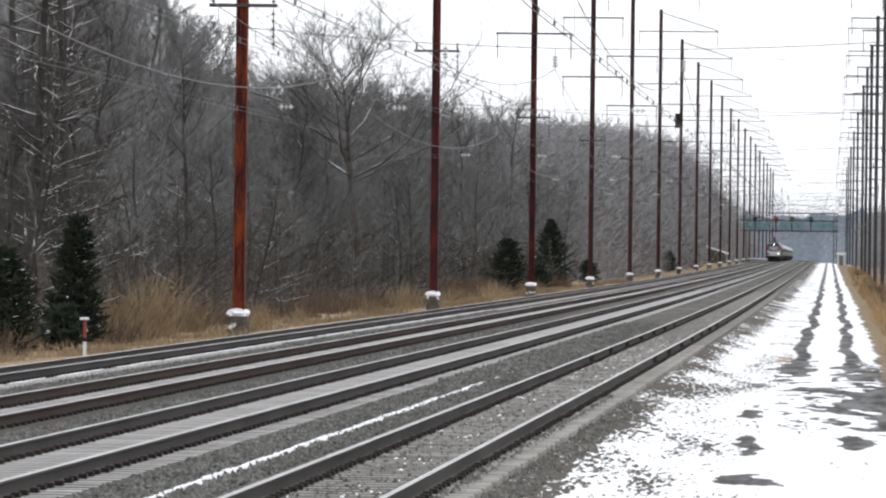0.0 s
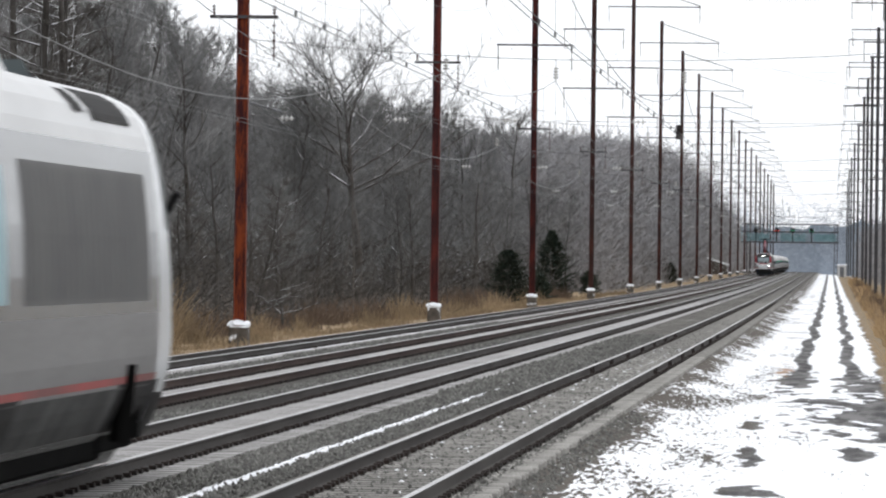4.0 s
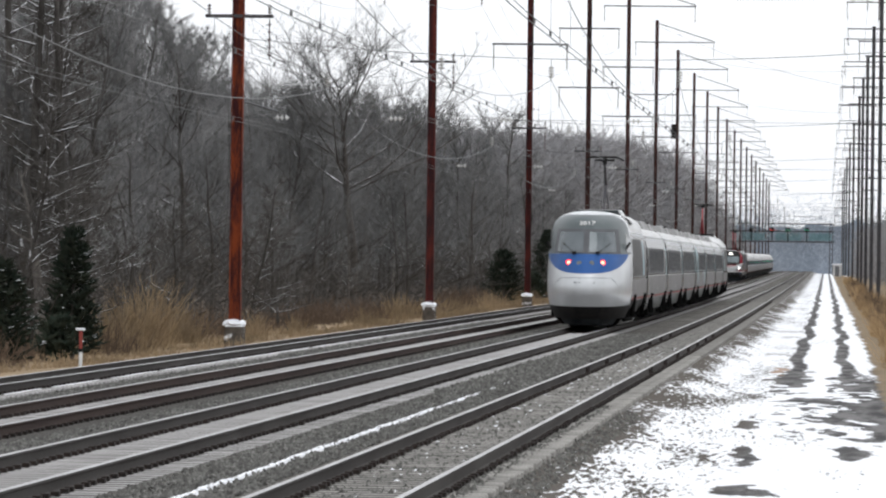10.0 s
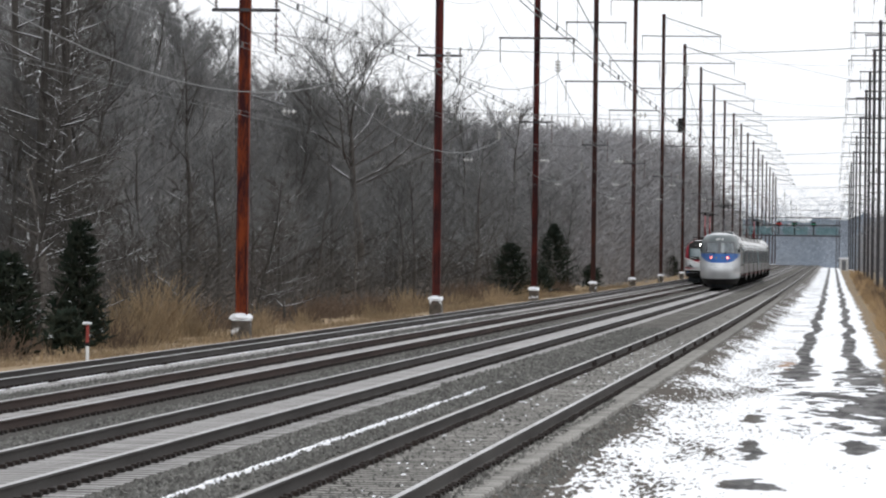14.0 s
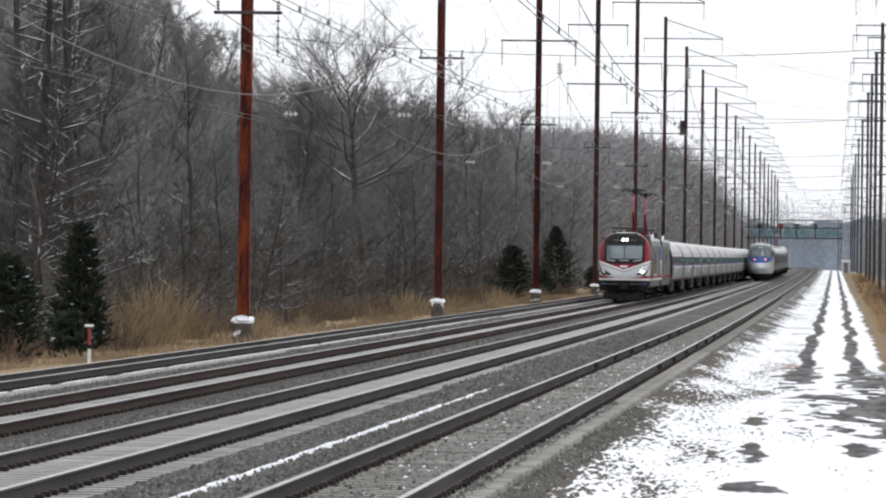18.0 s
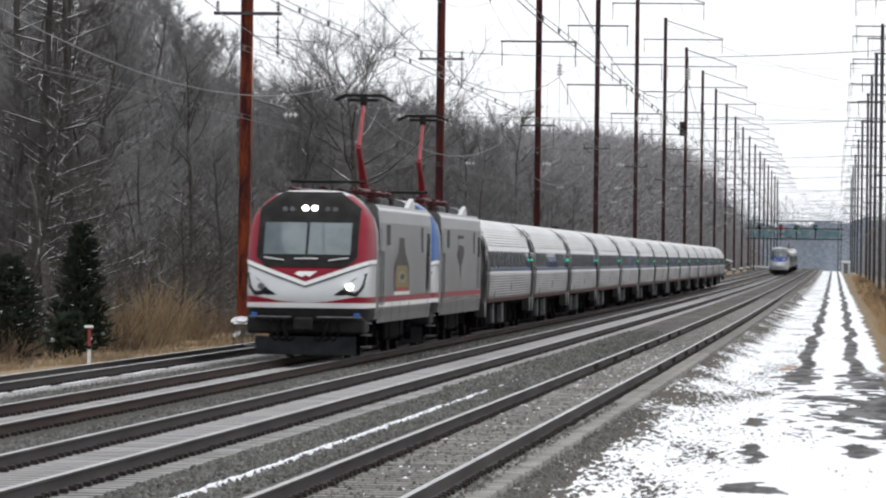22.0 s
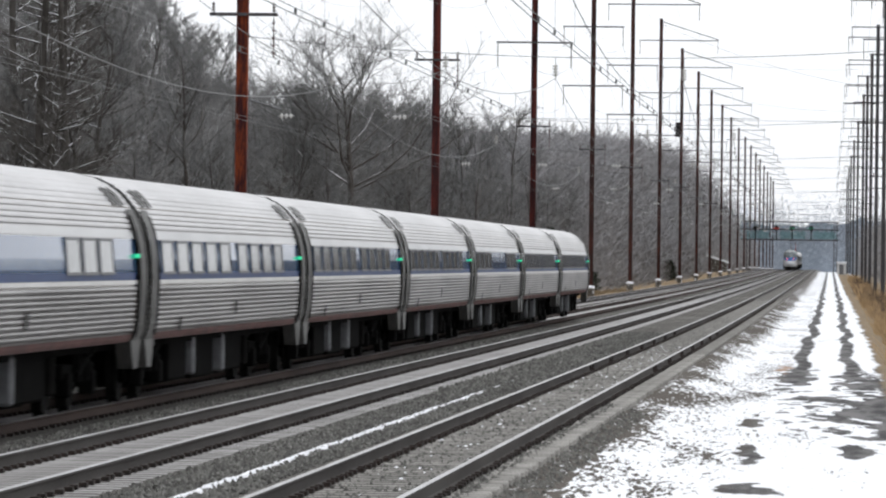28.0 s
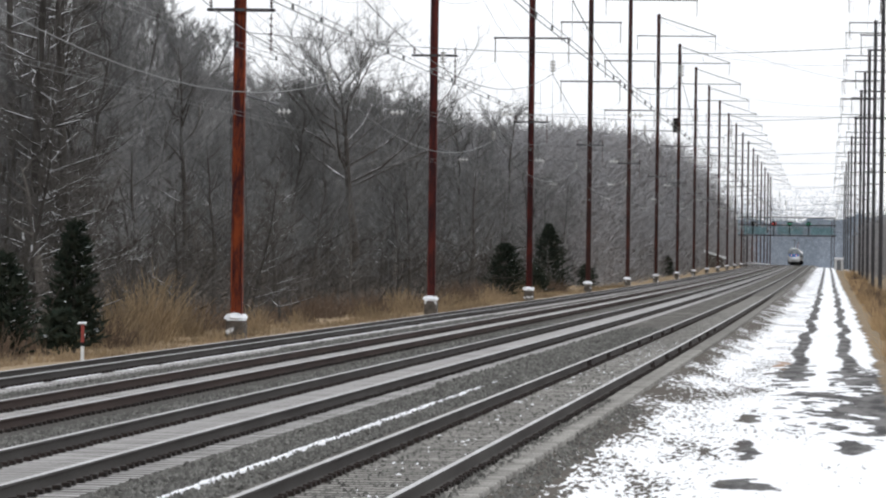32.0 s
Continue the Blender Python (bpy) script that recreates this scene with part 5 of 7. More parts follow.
COACH = [(1.07, 1.49), (1.16, 1.535), (1.35, 1.567), (1.75, 1.595), (2.1, 1.60), (2.4, 1.59), (2.7, 1.55), (2.98, 1.47), (3.21, 1.36), (3.44, 1.17), (3.58, 0.98), (3.69, 0.75), (3.76, 0.45), (3.79, 0.0)]


def window_meshes(w, h, frame_mat, pane_mat, border=0.06, jambs=None):
    bm = bmesh.new()
    for a, b, c, d in ((-w / 2, w / 2, -h / 2, -h / 2 + border), (-w / 2, w / 2, h / 2 - border, h / 2), (-w / 2, -w / 2 + border, -h / 2 + border, h / 2 - border), (w / 2 - border, w / 2, -h / 2 + border, h / 2 - border)):
        box(bm, 0, 0.022, a, b, c, d, 0, 1 if jambs and b - a < w * 0.5 else 0)
    fr = bpy.data.meshes.new("window")
    bm.to_mesh(fr)
    bm.free()
    fr.materials.append(frame_mat)
    if jambs:
        fr.materials.append(jambs)
    bm = bmesh.new()
    box(bm, 0.0, 0.010, -w / 2 + border, w / 2 - border, -h / 2 + border, h / 2 - border)
    pn = bpy.data.meshes.new("pane")
    bm.to_mesh(pn)
    bm.free()
    pn.materials.append(pane_mat)
    return fr, pn


def put_windows(parent, table, ys, z, meshes, sides=(1, -1), proud=0.006):
    fr, pn = meshes
    tilt = math.degrees(math.atan2(widths(table, z - 0.2) - widths(table, z + 0.2), 0.4))
    for s in sides:
        for y in ys:
            ob = part("window", fr, None, parent)
            ob.matrix_basis = pose(on_side(table, z, proud, s), y, z, 0, 0, 0 if s > 0 else 180) @ pose(0, 0, 0, 0, -tilt, 0)
            part("pane", pn, None, ob)


COACH_WIN = window_meshes(1.56, 0.56, M["grey_frame"], M["coach_glass"], 0.045)
CAFE_YS = [2.6, 4.5, 6.4, 8.3, 17.6, 19.4, 21.2]
COACH_YS = [2.8, 4.9, 7.0, 9.15, 11.3, 14.2, 16.35, 18.5, 20.65]


def steel_coach(ys, label):
    car = empty("passenger_coach", label, "railway coach", "coaches of the oncoming train")
    e0, e1 = 0.35, COACH_LEN - 0.35
    bm = bmesh.new()
    fl = [(1.22, 1.95, 0.034), (2.86, 3.71, 0.020)]
    loft(bm, [shell_ring(COACH, y, fl) for y in (e0, e1)])
    body = part("body", done(bm), [M["stainless"], M["dusty_shaded_steel"], M["vestibule"]], car)
    # faces below the windows take the darker copy, for dust and shade
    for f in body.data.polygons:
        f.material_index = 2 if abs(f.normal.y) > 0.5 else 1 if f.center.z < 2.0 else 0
    for s in (1, -1):
        bm = bmesh.new()
        strip(bm, COACH, e0 + 0.15, e1 - 0.15, 2.06, 2.70, s, 0.004)
        part("window_band", bm, M["navy"], car, "glossy blue window band")
        # deep blue strip stands in for dark woods reflected low in the band
        bm = bmesh.new()
        strip(bm, COACH, e0 + 0.93, e1 - 0.93, 2.055, 2.17, s, 0.008, 1)
        part("blue_stripe", bm, M["deep_blue"], car, "deep blue strip painted for woods reflected low in the band")
        bm = bmesh.new()
        strip(bm, COACH, e0 + 0.15, e1 - 0.15, 1.985, 2.05, s, 0.02, 1)
        part("white_stripe", bm, M["white"], car)
        bm = bmesh.new()
        strip(bm, COACH, e0 + 0.15, e1 - 0.15, 2.72, 2.84, s, 0.008, 1)
        part("letter_board", bm, M["roof_silver"], car)
        bm = bmesh.new()
        strip(bm, COACH, e0 + 0.9, e1 - 0.9, 1.075, 1.19, s, 0.012, 2)
        part("sill", bm, M["dull_red"], car)
        for y in (e0 + 0.5, e1 - 0.5):
            bm = bmesh.new()
            strip(bm, COACH, y - 0.48, y + 0.48, 1.08, 3.18, s, 0.05, 8)
            door = part("door", bm, M["vestibule"], car)
            c = y + (0.36 if y < 5 else -0.36)
            # flat black strip in place of the shaded door slot
            bm = bmesh.new()
            strip(bm, COACH, c - 0.13, c + 0.13, 1.15, 3.08, s, 0.058, 8)
            part("door_recess", bm, M["rubber"], door, "black strip for the shade in the door recess")
            bm = bmesh.new()
            plate(bm, [(s * 1.30, y - 0.62, 1.09), (s * 1.30, y + 0.62, 1.09), (s * 1.30, y + 0.26, 0.64), (s * 1.30, y - 0.26, 0.64)], s * 0.25, 0)
            part("step_well", done(bm), M["vestibule"], car)
        for y in (e0 + 1.0, e0 + 1.75, e1 - 1.0, e1 - 1.75):
            bm = bmesh.new()
            strip(bm, COACH, y - 0.24, y + 0.24, 3.24, 3.52, s, 0.055, 3)
            part("roof_vent", bm, M["grille"], car)
        bm = bmesh.new()
        x = on_side(COACH, 2.44, 0.01, s)
        box(bm, min(x, x + s * 0.07), max(x, x + s * 0.07), e1 - 1.12, e1 - 0.96, 2.40, 2.47, 0.01)
        part("marker_lamp", bm, M["green_lamp"], car, "lit green marker lamp")
        for y, z in ((12.9, 1.52), (4.6, 1.30)):
            bm = bmesh.new()
            strip(bm, COACH, y - 0.17, y + 0.17, z - 0.12, z + 0.12, s, 0.05, 1)
            part("side_plate", bm, M["skirt"], car)
    put_windows(car, COACH, ys, 2.42, COACH_WIN, proud=0.004)
    for y0, y1 in ((-0.02, e0), (e1, COACH_LEN + 0.02)):
        bm = bmesh.new()
        ring = [(x * 0.97, y, 1.10 + (z - 1.10) * 0.975) for x, y, z in shell_ring(COACH, y0)]
        loft(bm, [ring, [(x, y1, z) for x, _, z in ring]])
        part("gangway", done(bm), M["vestibule"], car, "grey folding gangway")
        # narrow black ring drawn for the dark gap between coaches
        bm = bmesh.new()
        c = y0 + 0.02 if y0 < 1 else y1 - 0.10
        ring = [(x * 0.985, y, 1.10 + (z - 1.10) * 0.985) for x, y, z in shell_ring(COACH, c)]
        loft(bm, [ring, [(x, c + 0.08, z) for x, _, z in ring]])
        part("diaphragm", done(bm), M["rubber"], car, "black ring drawn for the shaded gap between coaches")
    bogie(car, 4.2)
    bogie(car, COACH_LEN - 4.2)
    for y0, y1, x, z0, m in ((6.3, 8.8, 1.2, 0.28, "under"), (9.3, 9.5, 1.28, 0.34, "galvanised"), (10.2, 13.4, 1.15, 0.25, "under"), (13.8, 14.0, 1.3, 0.32, "galvanised"), (14.6, 17.6, 1.2, 0.30, "under"),
                             (17.9, 18.1, 1.28, 0.36, "dark_gear")):
        bm = bmesh.new()
        box(bm, -x, x, y0, y1, z0, 1.02, 0.04)
        part("equipment_box", bm, M[m], car)
    bm = bmesh.new()
    rod(bm, (1.0, 9.8, 0.72), (1.0, 10.15, 0.72), 0.17, 14)
    part("air_tank", bm, M["grille"], car, "grey air tank")
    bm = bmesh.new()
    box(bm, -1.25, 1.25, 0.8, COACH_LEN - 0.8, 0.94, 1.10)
    # deep black box added for the shade under the coach floor
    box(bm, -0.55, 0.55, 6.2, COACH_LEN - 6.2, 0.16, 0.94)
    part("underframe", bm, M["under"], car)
    return car


# -- noses --
def nose_point(table, prof, theta, z, y_end, n, proud=0.0):
    """A point of a rounded nose: theta from -90 to 90 degrees goes round from side to side."""
    a = radians(abs(theta))
    w = widths(table, z) + proud
    y0 = float(np.interp(z, [p[0] for p in prof], [p[1] for p in prof])) - proud
    x = w * math.sin(a) ** (2 / n)
    y = y_end - (y_end - y0) * math.cos(a) ** (2 / n)
    return (math.copysign(x, theta), y, z)


def nose_patch(bm, table, prof, thetas, zs, y_end, n, proud=0.008):
    """A piece of a nose's skin. zs may depend on theta."""
    rows = []
    for t in thetas:
        rows.append([bm.verts.new(nose_point(table, prof, t, z, y_end, n, proud)) for z in (zs(t) if callable(zs) else zs)])
    for a, b in zip(rows, rows[1:]):
        for i in range(len(a) - 1):
            bm.faces.new((a[i], b[i], b[i + 1], a[i + 1]))
    for f in bm.faces:
        f.smooth = True
    return bm


def theta_of(table, z, x, n):
    return math.degrees(math.asin(min(1.0, abs(x) / widths(table, z)) ** (n / 2))) * (1 if x >= 0 else -1)


def flat_patch(bm, table, prof, outline, y_end, n, proud=0.012):
    """A small graphic on a nose, from (x, z) points."""
    vs = [bm.verts.new(nose_point(table, prof, theta_of(table, z, x, n), z, y_end, n, proud)) for x, z in outline]
    bm.faces.new(vs)
    return bm


def nose_grid(bm, table, prof, x0, x1, zs, y_end, n, proud, cols=8):
    """A pane on a nose between x0 and x1 (each may depend on z)."""
    rows = []
    for z in zs:
        a, b = (x0(z) if callable(x0) else x0), (x1(z) if callable(x1) else x1)
        rows.append([bm.verts.new(nose_point(table, prof, theta_of(table, z, a + (b - a) * k / cols, n), z, y_end, n, proud)) for k in range(cols + 1)])
    for a, b in zip(rows, rows[1:]):
        for i in range(cols):
            f = bm.faces.new((a[i], a[i + 1], b[i + 1], b[i]))
            f.smooth = True
    return bm


def lettering(text, size, name, material_, parent, place):
    cu = bpy.data.curves.new(name, "FONT")
    cu.body, cu.size, cu.extrude, cu.align_x = text, size, 0.004, "CENTER"
    tmp = new(name, cu)
    me = bpy.data.meshes.new_from_object(tmp)
    bpy.data.objects.remove(tmp)
    me.materials.clear()
    me.materials.append(material_)
    ob = part(name, me, None, parent)
    ob.matrix_basis = place
    return ob


# -- streamlined silver train --
FAST = [(0.50, 1.40), (0.75, 1.50), (1.1, 1.555), (1.6, 1.58), (2.2, 1.58), (2.7, 1.565), (3.0, 1.53), (3.3, 1.46), (3.55, 1.36), (3.72, 1.22), (3.84, 1.02), (3.91, 0.75), (3.95, 0.4), (3.96, 0.0)]
FAST_NOSE = [(0.10, 1.15), (0.30, 0.92), (0.50, 0.66), (0.75, 0.44), (1.0, 0.24), (1.15, 0.11), (1.3, 0.02), (1.5, 0.0), (1.75, 0.09), (2.0, 0.24), (2.4, 0.50), (2.8, 0.80), (3.2, 1.12), (3.6, 1.45), (3.9, 1.76), (4.1, 2.1), (4.22, 2.5), (4.30, 3.1), (4.34, 3.9), (4.36, 4.7)]
CHIN = [(0.10, 1.06), (0.30, 1.22), (0.50, 1.34), (0.75, 1.45), (1.0, 1.53), (1.3, 1.57), (1.6, 1.58), (2.2, 1.58), (2.7, 1.56), (3.1, 1.52), (3.45, 1.47), (3.75, 1.40), (3.98, 1.30), (4.13, 1.15), (4.24, 0.93), (4.31, 0.65), (4.35, 0.35), (4.36, 0.0)]
POWER = [(0.10, 1.02), (0.30, 1.16), (0.50, 1.30), (0.75, 1.44), (1.0, 1.53), (1.3, 1.57), (1.6, 1.58), (2.2, 1.58), (2.7, 1.56), (3.1, 1.52), (3.45, 1.47), (3.75, 1.40), (3.98, 1.30), (4.13, 1.15), (4.24, 0.93), (4.31, 0.65), (4.35, 0.35), (4.36, 0.0)]
FAST_COACH_LEN, FAST_POWER_LEN = 26.65, 21.2


def power_car(label, with_number):
    car = empty("power_car", label, "power car", "vehicles of the silver train")
    ye, n = 4.9, 2.25
    length = FAST_POWER_LEN
    thetas = [-90 + 180 * k / 40 for k in range(41)]
    zs = [0.5, 0.62, 0.75, 0.92, 1.1, 1.3, 1.5, 1.75, 2.0, 2.2, 2.4, 2.6, 2.8, 3.0, 3.2, 3.4, 3.6, 3.75, 3.85, 3.95, 4.05, 4.12, 4.18, 4.23, 4.27, 4.31, 4.335, 4.355]
    bm = bmesh.new()
    nose_patch(bm, CHIN, FAST_NOSE, thetas, zs, ye, n, 0.0)
    part("nose", bm, M["nose"], car)
    bm = bmesh.new()
    loft(bm, [shell_ring(POWER, ye - 0.02), shell_ring(POWER, length - 2.3), [(x * 0.99, y, z if z < 3 else 3 + (z - 3) * 0.72) for x, y, z in shell_ring(POWER, length - 0.40)]])
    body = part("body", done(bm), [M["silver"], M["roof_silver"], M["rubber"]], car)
    # end faces coloured black for the shade in the gap between cars
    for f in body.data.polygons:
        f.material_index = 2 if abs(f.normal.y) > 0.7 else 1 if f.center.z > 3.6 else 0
    bm = bmesh.new()
    nose_patch(bm, CHIN, FAST_NOSE, thetas, lambda t: np.linspace(0.36, 0.80 + 0.10 * (abs(t) / 90) ** 3, 6), ye, n, 0.012)
    part("bumper", bm, M["black"], car, "black lower bumper")
    bm = bmesh.new()
    nose_patch(bm, CHIN, FAST_NOSE, [-76 + 152 * k / 30 for k in range(31)], [0.12, 0.25, 0.42], ye, n, -0.16)
    part("pilot", bm, M["plough"], car)
    lim = 71
    bm = bmesh.new()
    nose_patch(bm, POWER, FAST_NOSE, [-lim + 2 * lim * k / 36 for k in range(37)], lambda t: np.linspace(min(2.735, 2.02 + 0.72 * (abs(t) / lim) ** 2.6), 2.74, 7), ye, n, 0.008)
    part("blue_band", bm, M["blue"], car, "curved blue band below the windscreen")
    bm = bmesh.new()
    nose_patch(bm, POWER, FAST_NOSE, [-80 + 4 * k for k in range(41)], lambda t: np.linspace(2.745, 4.357 - 0.52 * (max(0, abs(t) - 56) / 24) ** 0.9, 20), ye, n, 0.012)
    part("cab_surround", bm, M["slate"], car, "slate-grey cab surround")
    bm = bmesh.new()
    nose_grid(bm, POWER, FAST_NOSE, lambda z: -1.20 + 0.12 * (z - 2.9), lambda z: 1.20 - 0.12 * (z - 2.9), np.linspace(2.76, 3.66, 9), ye, n, 0.019, 16)
    part("windscreen_frame", bm, M["window_frame"], car, "dark grey windscreen frame")
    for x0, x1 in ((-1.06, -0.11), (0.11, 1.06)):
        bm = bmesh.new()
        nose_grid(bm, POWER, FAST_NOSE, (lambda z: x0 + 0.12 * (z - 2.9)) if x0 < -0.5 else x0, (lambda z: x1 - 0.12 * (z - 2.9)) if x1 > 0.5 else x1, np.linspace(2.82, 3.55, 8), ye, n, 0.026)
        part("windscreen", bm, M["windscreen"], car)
    for s in (-1, 1):
        bm = bmesh.new()
        a = nose_point(POWER, FAST_NOSE, theta_of(POWER, 2.78, s * 0.42, n), 2.78, ye, n, 0.05)
        b = nose_point(POWER, FAST_NOSE, theta_of(POWER, 3.14, s * 0.86, n), 3.14, ye, n, 0.05)
        rod(bm, a, b, 0.018, 5)
        box(bm, a[0] - 0.07, a[0] + 0.07, a[1] - 0.05, a[1] + 0.05, a[2] - 0.05, a[2] + 0.05)
        part("wiper", bm, M["black"], car)
        for x, z, r, m, nm in ((0.62, 2.42, 0.105, "tail", "tail_lamp"), (0.23, 2.40, 0.095, "lamp_glass", "headlamp")):
            p = Vector(nose_point(POWER, FAST_NOSE, theta_of(POWER, z, s * x, n), z, ye, n, 0.0))
            bm = bmesh.new()
            rod(bm, p + Vector((0, 0.05, 0)), p - Vector((0, 0.035, 0)), r, 16)
            lamp = part(nm, bm, M[m], car, "glowing red tail lamp" if m == "tail" else "round unlit headlamp")
            if m == "tail":
                bm = bmesh.new()
                rod(bm, p - Vector((0, 0.035, 0)), p - Vector((0, 0.05, 0)), 0.065, 14)
                part("bulb", bm, M["bulb"], lamp)
        # cab side window with its dark outline
        bm = bmesh.new()
        nose_patch(bm, POWER, FAST_NOSE, [s * t for t in (64, 67, 70, 73, 76)], lambda t: np.linspace(2.84 - 0.02 * (abs(t) - 64) / 12, 3.56 - 0.30 * (abs(t) - 64) / 12, 6), ye, n, 0.022)
        part("side_window", bm, M["glass"], car)
        bm = bmesh.new()
        q = Vector(nose_point(POWER, FAST_NOSE, s * 62, 2.95, ye, n, 0.03))
        rod(bm, q, q + Vector((s * 0.14, 0.1, 0.22)), 0.05, 6)
        part("mirror", bm, M["black"], car)
    # hood panel, proud of the nose, with its outline
    bm = bmesh.new()
    nose_patch(bm, CHIN, FAST_NOSE, [-50 + 100 * k / 24 for k in range(25)], lambda t: np.linspace(1.24 + 0.42 * (abs(t) / 50) ** 2.6, 1.85, 7), ye, n, 0.035)
    part("hood", bm, M["nose"], car)
    bm = bmesh.new()
    for pts in ([(-1.12, 1.62), (-0.92, 1.86), (0.92, 1.86), (1.12, 1.62)],):
        for (xa, za), (xb, zb) in zip(pts, pts[1:]):
            prev = None
            for k in range(13):
                x, z = xa + (xb - xa) * k / 12, za + (zb - za) * k / 12
                q = nose_point(POWER, FAST_NOSE, theta_of(POWER, z, x, n), z, ye, n, 0.038)
                if prev:
                    rod(bm, prev, q, 0.008, 4)
                prev = q
    part("hood_line", bm, M["slate"], car)
    bm = bmesh.new()
    flat_patch(bm, POWER, FAST_NOSE, [(-0.42, 1.72), (-0.24, 1.70), (-0.36, 1.66)], ye, n, 0.048)
    flat_patch(bm, POWER, FAST_NOSE, [(-0.22, 1.665), (0.36, 1.655), (0.36, 1.69), (-0.22, 1.70)], ye, n, 0.048)
    part("emblem", bm, M["slate"], car, "small dark emblem and bar")
    if with_number:
        q = nose_point(POWER, FAST_NOSE, 0, 3.88, ye, n, 0.03)
        lettering("2017", 0.30, "number", M["white"], car, pose(0, q[1] - 0.12, 3.80, 44, 0, 0))
    for s in (1, -1):
        bm = bmesh.new()
        strip(bm, POWER, ye + 0.9, ye + 10.2, 1.93, 3.33, s, 0.006, 8)
        g = part("louvre_panel", bm, M["grille"], car, "tall grey louvred air intake panel")
        bm = bmesh.new()
        for k in range(22):
            y = ye + 1.1 + k * 0.42
            strip(bm, POWER, y, y + 0.05, 1.98, 3.28, s, 0.02, 6)
        part("slat", bm, M["skirt"], g)
        bm = bmesh.new()
        strip(bm, POWER, ye + 11.3, ye + 12.5, 1.95, 3.25, s, 0.006, 8)
        part("teal_panel", bm, M["teal_wrap"], car, "faded teal graphic")
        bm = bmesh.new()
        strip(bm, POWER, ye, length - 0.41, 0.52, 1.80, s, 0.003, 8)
        part("lower_panel", bm, M["dusty_shaded_silver"], car, "dusty lower side panel, also darkened for its dimmer light")
        bm = bmesh.new()
        strip(bm, POWER, ye, length - 0.4, 1.04, 1.12, s, 0.006, 1)
        part("red_stripe", bm, M["faded_red"], car)
        bm = bmesh.new()
        strip(bm, POWER, ye + 0.5, length - 0.4, 0.52, 1.0, s, 0.01, 3)
        part("skirt", bm, M["skirt"], car)
    for y0, y1, z1, m in ((9.6, 10.8, 4.44, "slate"), (11.4, 15.2, 4.48, "roof_silver")):
        bm = bmesh.new()
        ring = [(0.95, 4.15), (0.78, z1), (-0.78, z1), (-0.95, 4.15)]
        loft(bm, [[(x, y0 + (0.6 if z > 4.1 else 0), z) for x, z in ring], [(x, y1 - (0.6 if z > 4.1 else 0), z) for x, z in ring]])
        part("roof_hood", done(bm), M[m], car)
    for s in (1, -1):
        bm = bmesh.new()
        strip(bm, POWER, 6.0, 9.0, 3.86, 4.20, s, 0.02, 4)
        part("roof_grille", bm, M["black"], car)
        bm = bmesh.new()
        strip(bm, POWER, 9.5, 10.3, 3.92, 4.16, s, 0.02, 3)
        part("roof_grille", bm, M["black"], car)
        for y in (6.4, length - 4.3):
            # black strip painted on for the shaded opening round the bogie
            bm = bmesh.new()
            strip(bm, POWER, y - 1.75, y + 1.6, 0.51, 1.04, s, 0.016, 3)
            part("bogie_opening", bm, M["black"], car)
            bm = bmesh.new()
            rod(bm, (s * 1.46, y + 0.9, 0.40), (s * 1.54, y + 0.9, 1.25), 0.11, 8)
            rod(bm, (s * 1.30, y - 0.8, 0.40), (s * 1.30, y - 0.8, 0.95), 0.16, 8)
            box(bm, min(s * 1.10, s * 1.28), max(s * 1.10, s * 1.28), y - 1.6, y + 1.3, 0.28, 0.58, 0.03)
            part("damper", bm, M["under"], car)
    # black box deepened to stand in for the shade under the car
    bm = bmesh.new()
    box(bm, -1.25, 1.25, 7.2, length - 6.4, 0.20, 0.55, 0.05)
    part("underframe", bm, M["under"], car)
    pantograph(car, 16.6, 4.40, 6.62, "panto_red" if not with_number else "dark_steel", 1)
    bogie(car, 6.2, 2.8, 1.0)
    bogie(car, length - 4.3, 2.8, 1.0)
    bm = bmesh.new()
    ring = [(x * 0.92, length - 0.40, 0.6 + (z - 0.6) * 0.86) for x, y, z in shell_ring(POWER, 0)]
    loft(bm, [ring, [(x, length + 0.02, z) for x, _, z in ring]])
    part("gangway", done(bm), M["rubber"], car)
    return car


FAST_WIN = window_meshes(1.46, 1.02, M["window_frame"], M["pale_glass"], 0.085, M["pillar"])
FAST_SLIT = window_meshes(0.42, 0.96, M["window_frame"], M["pale_glass"], 0.06, M["pillar"])


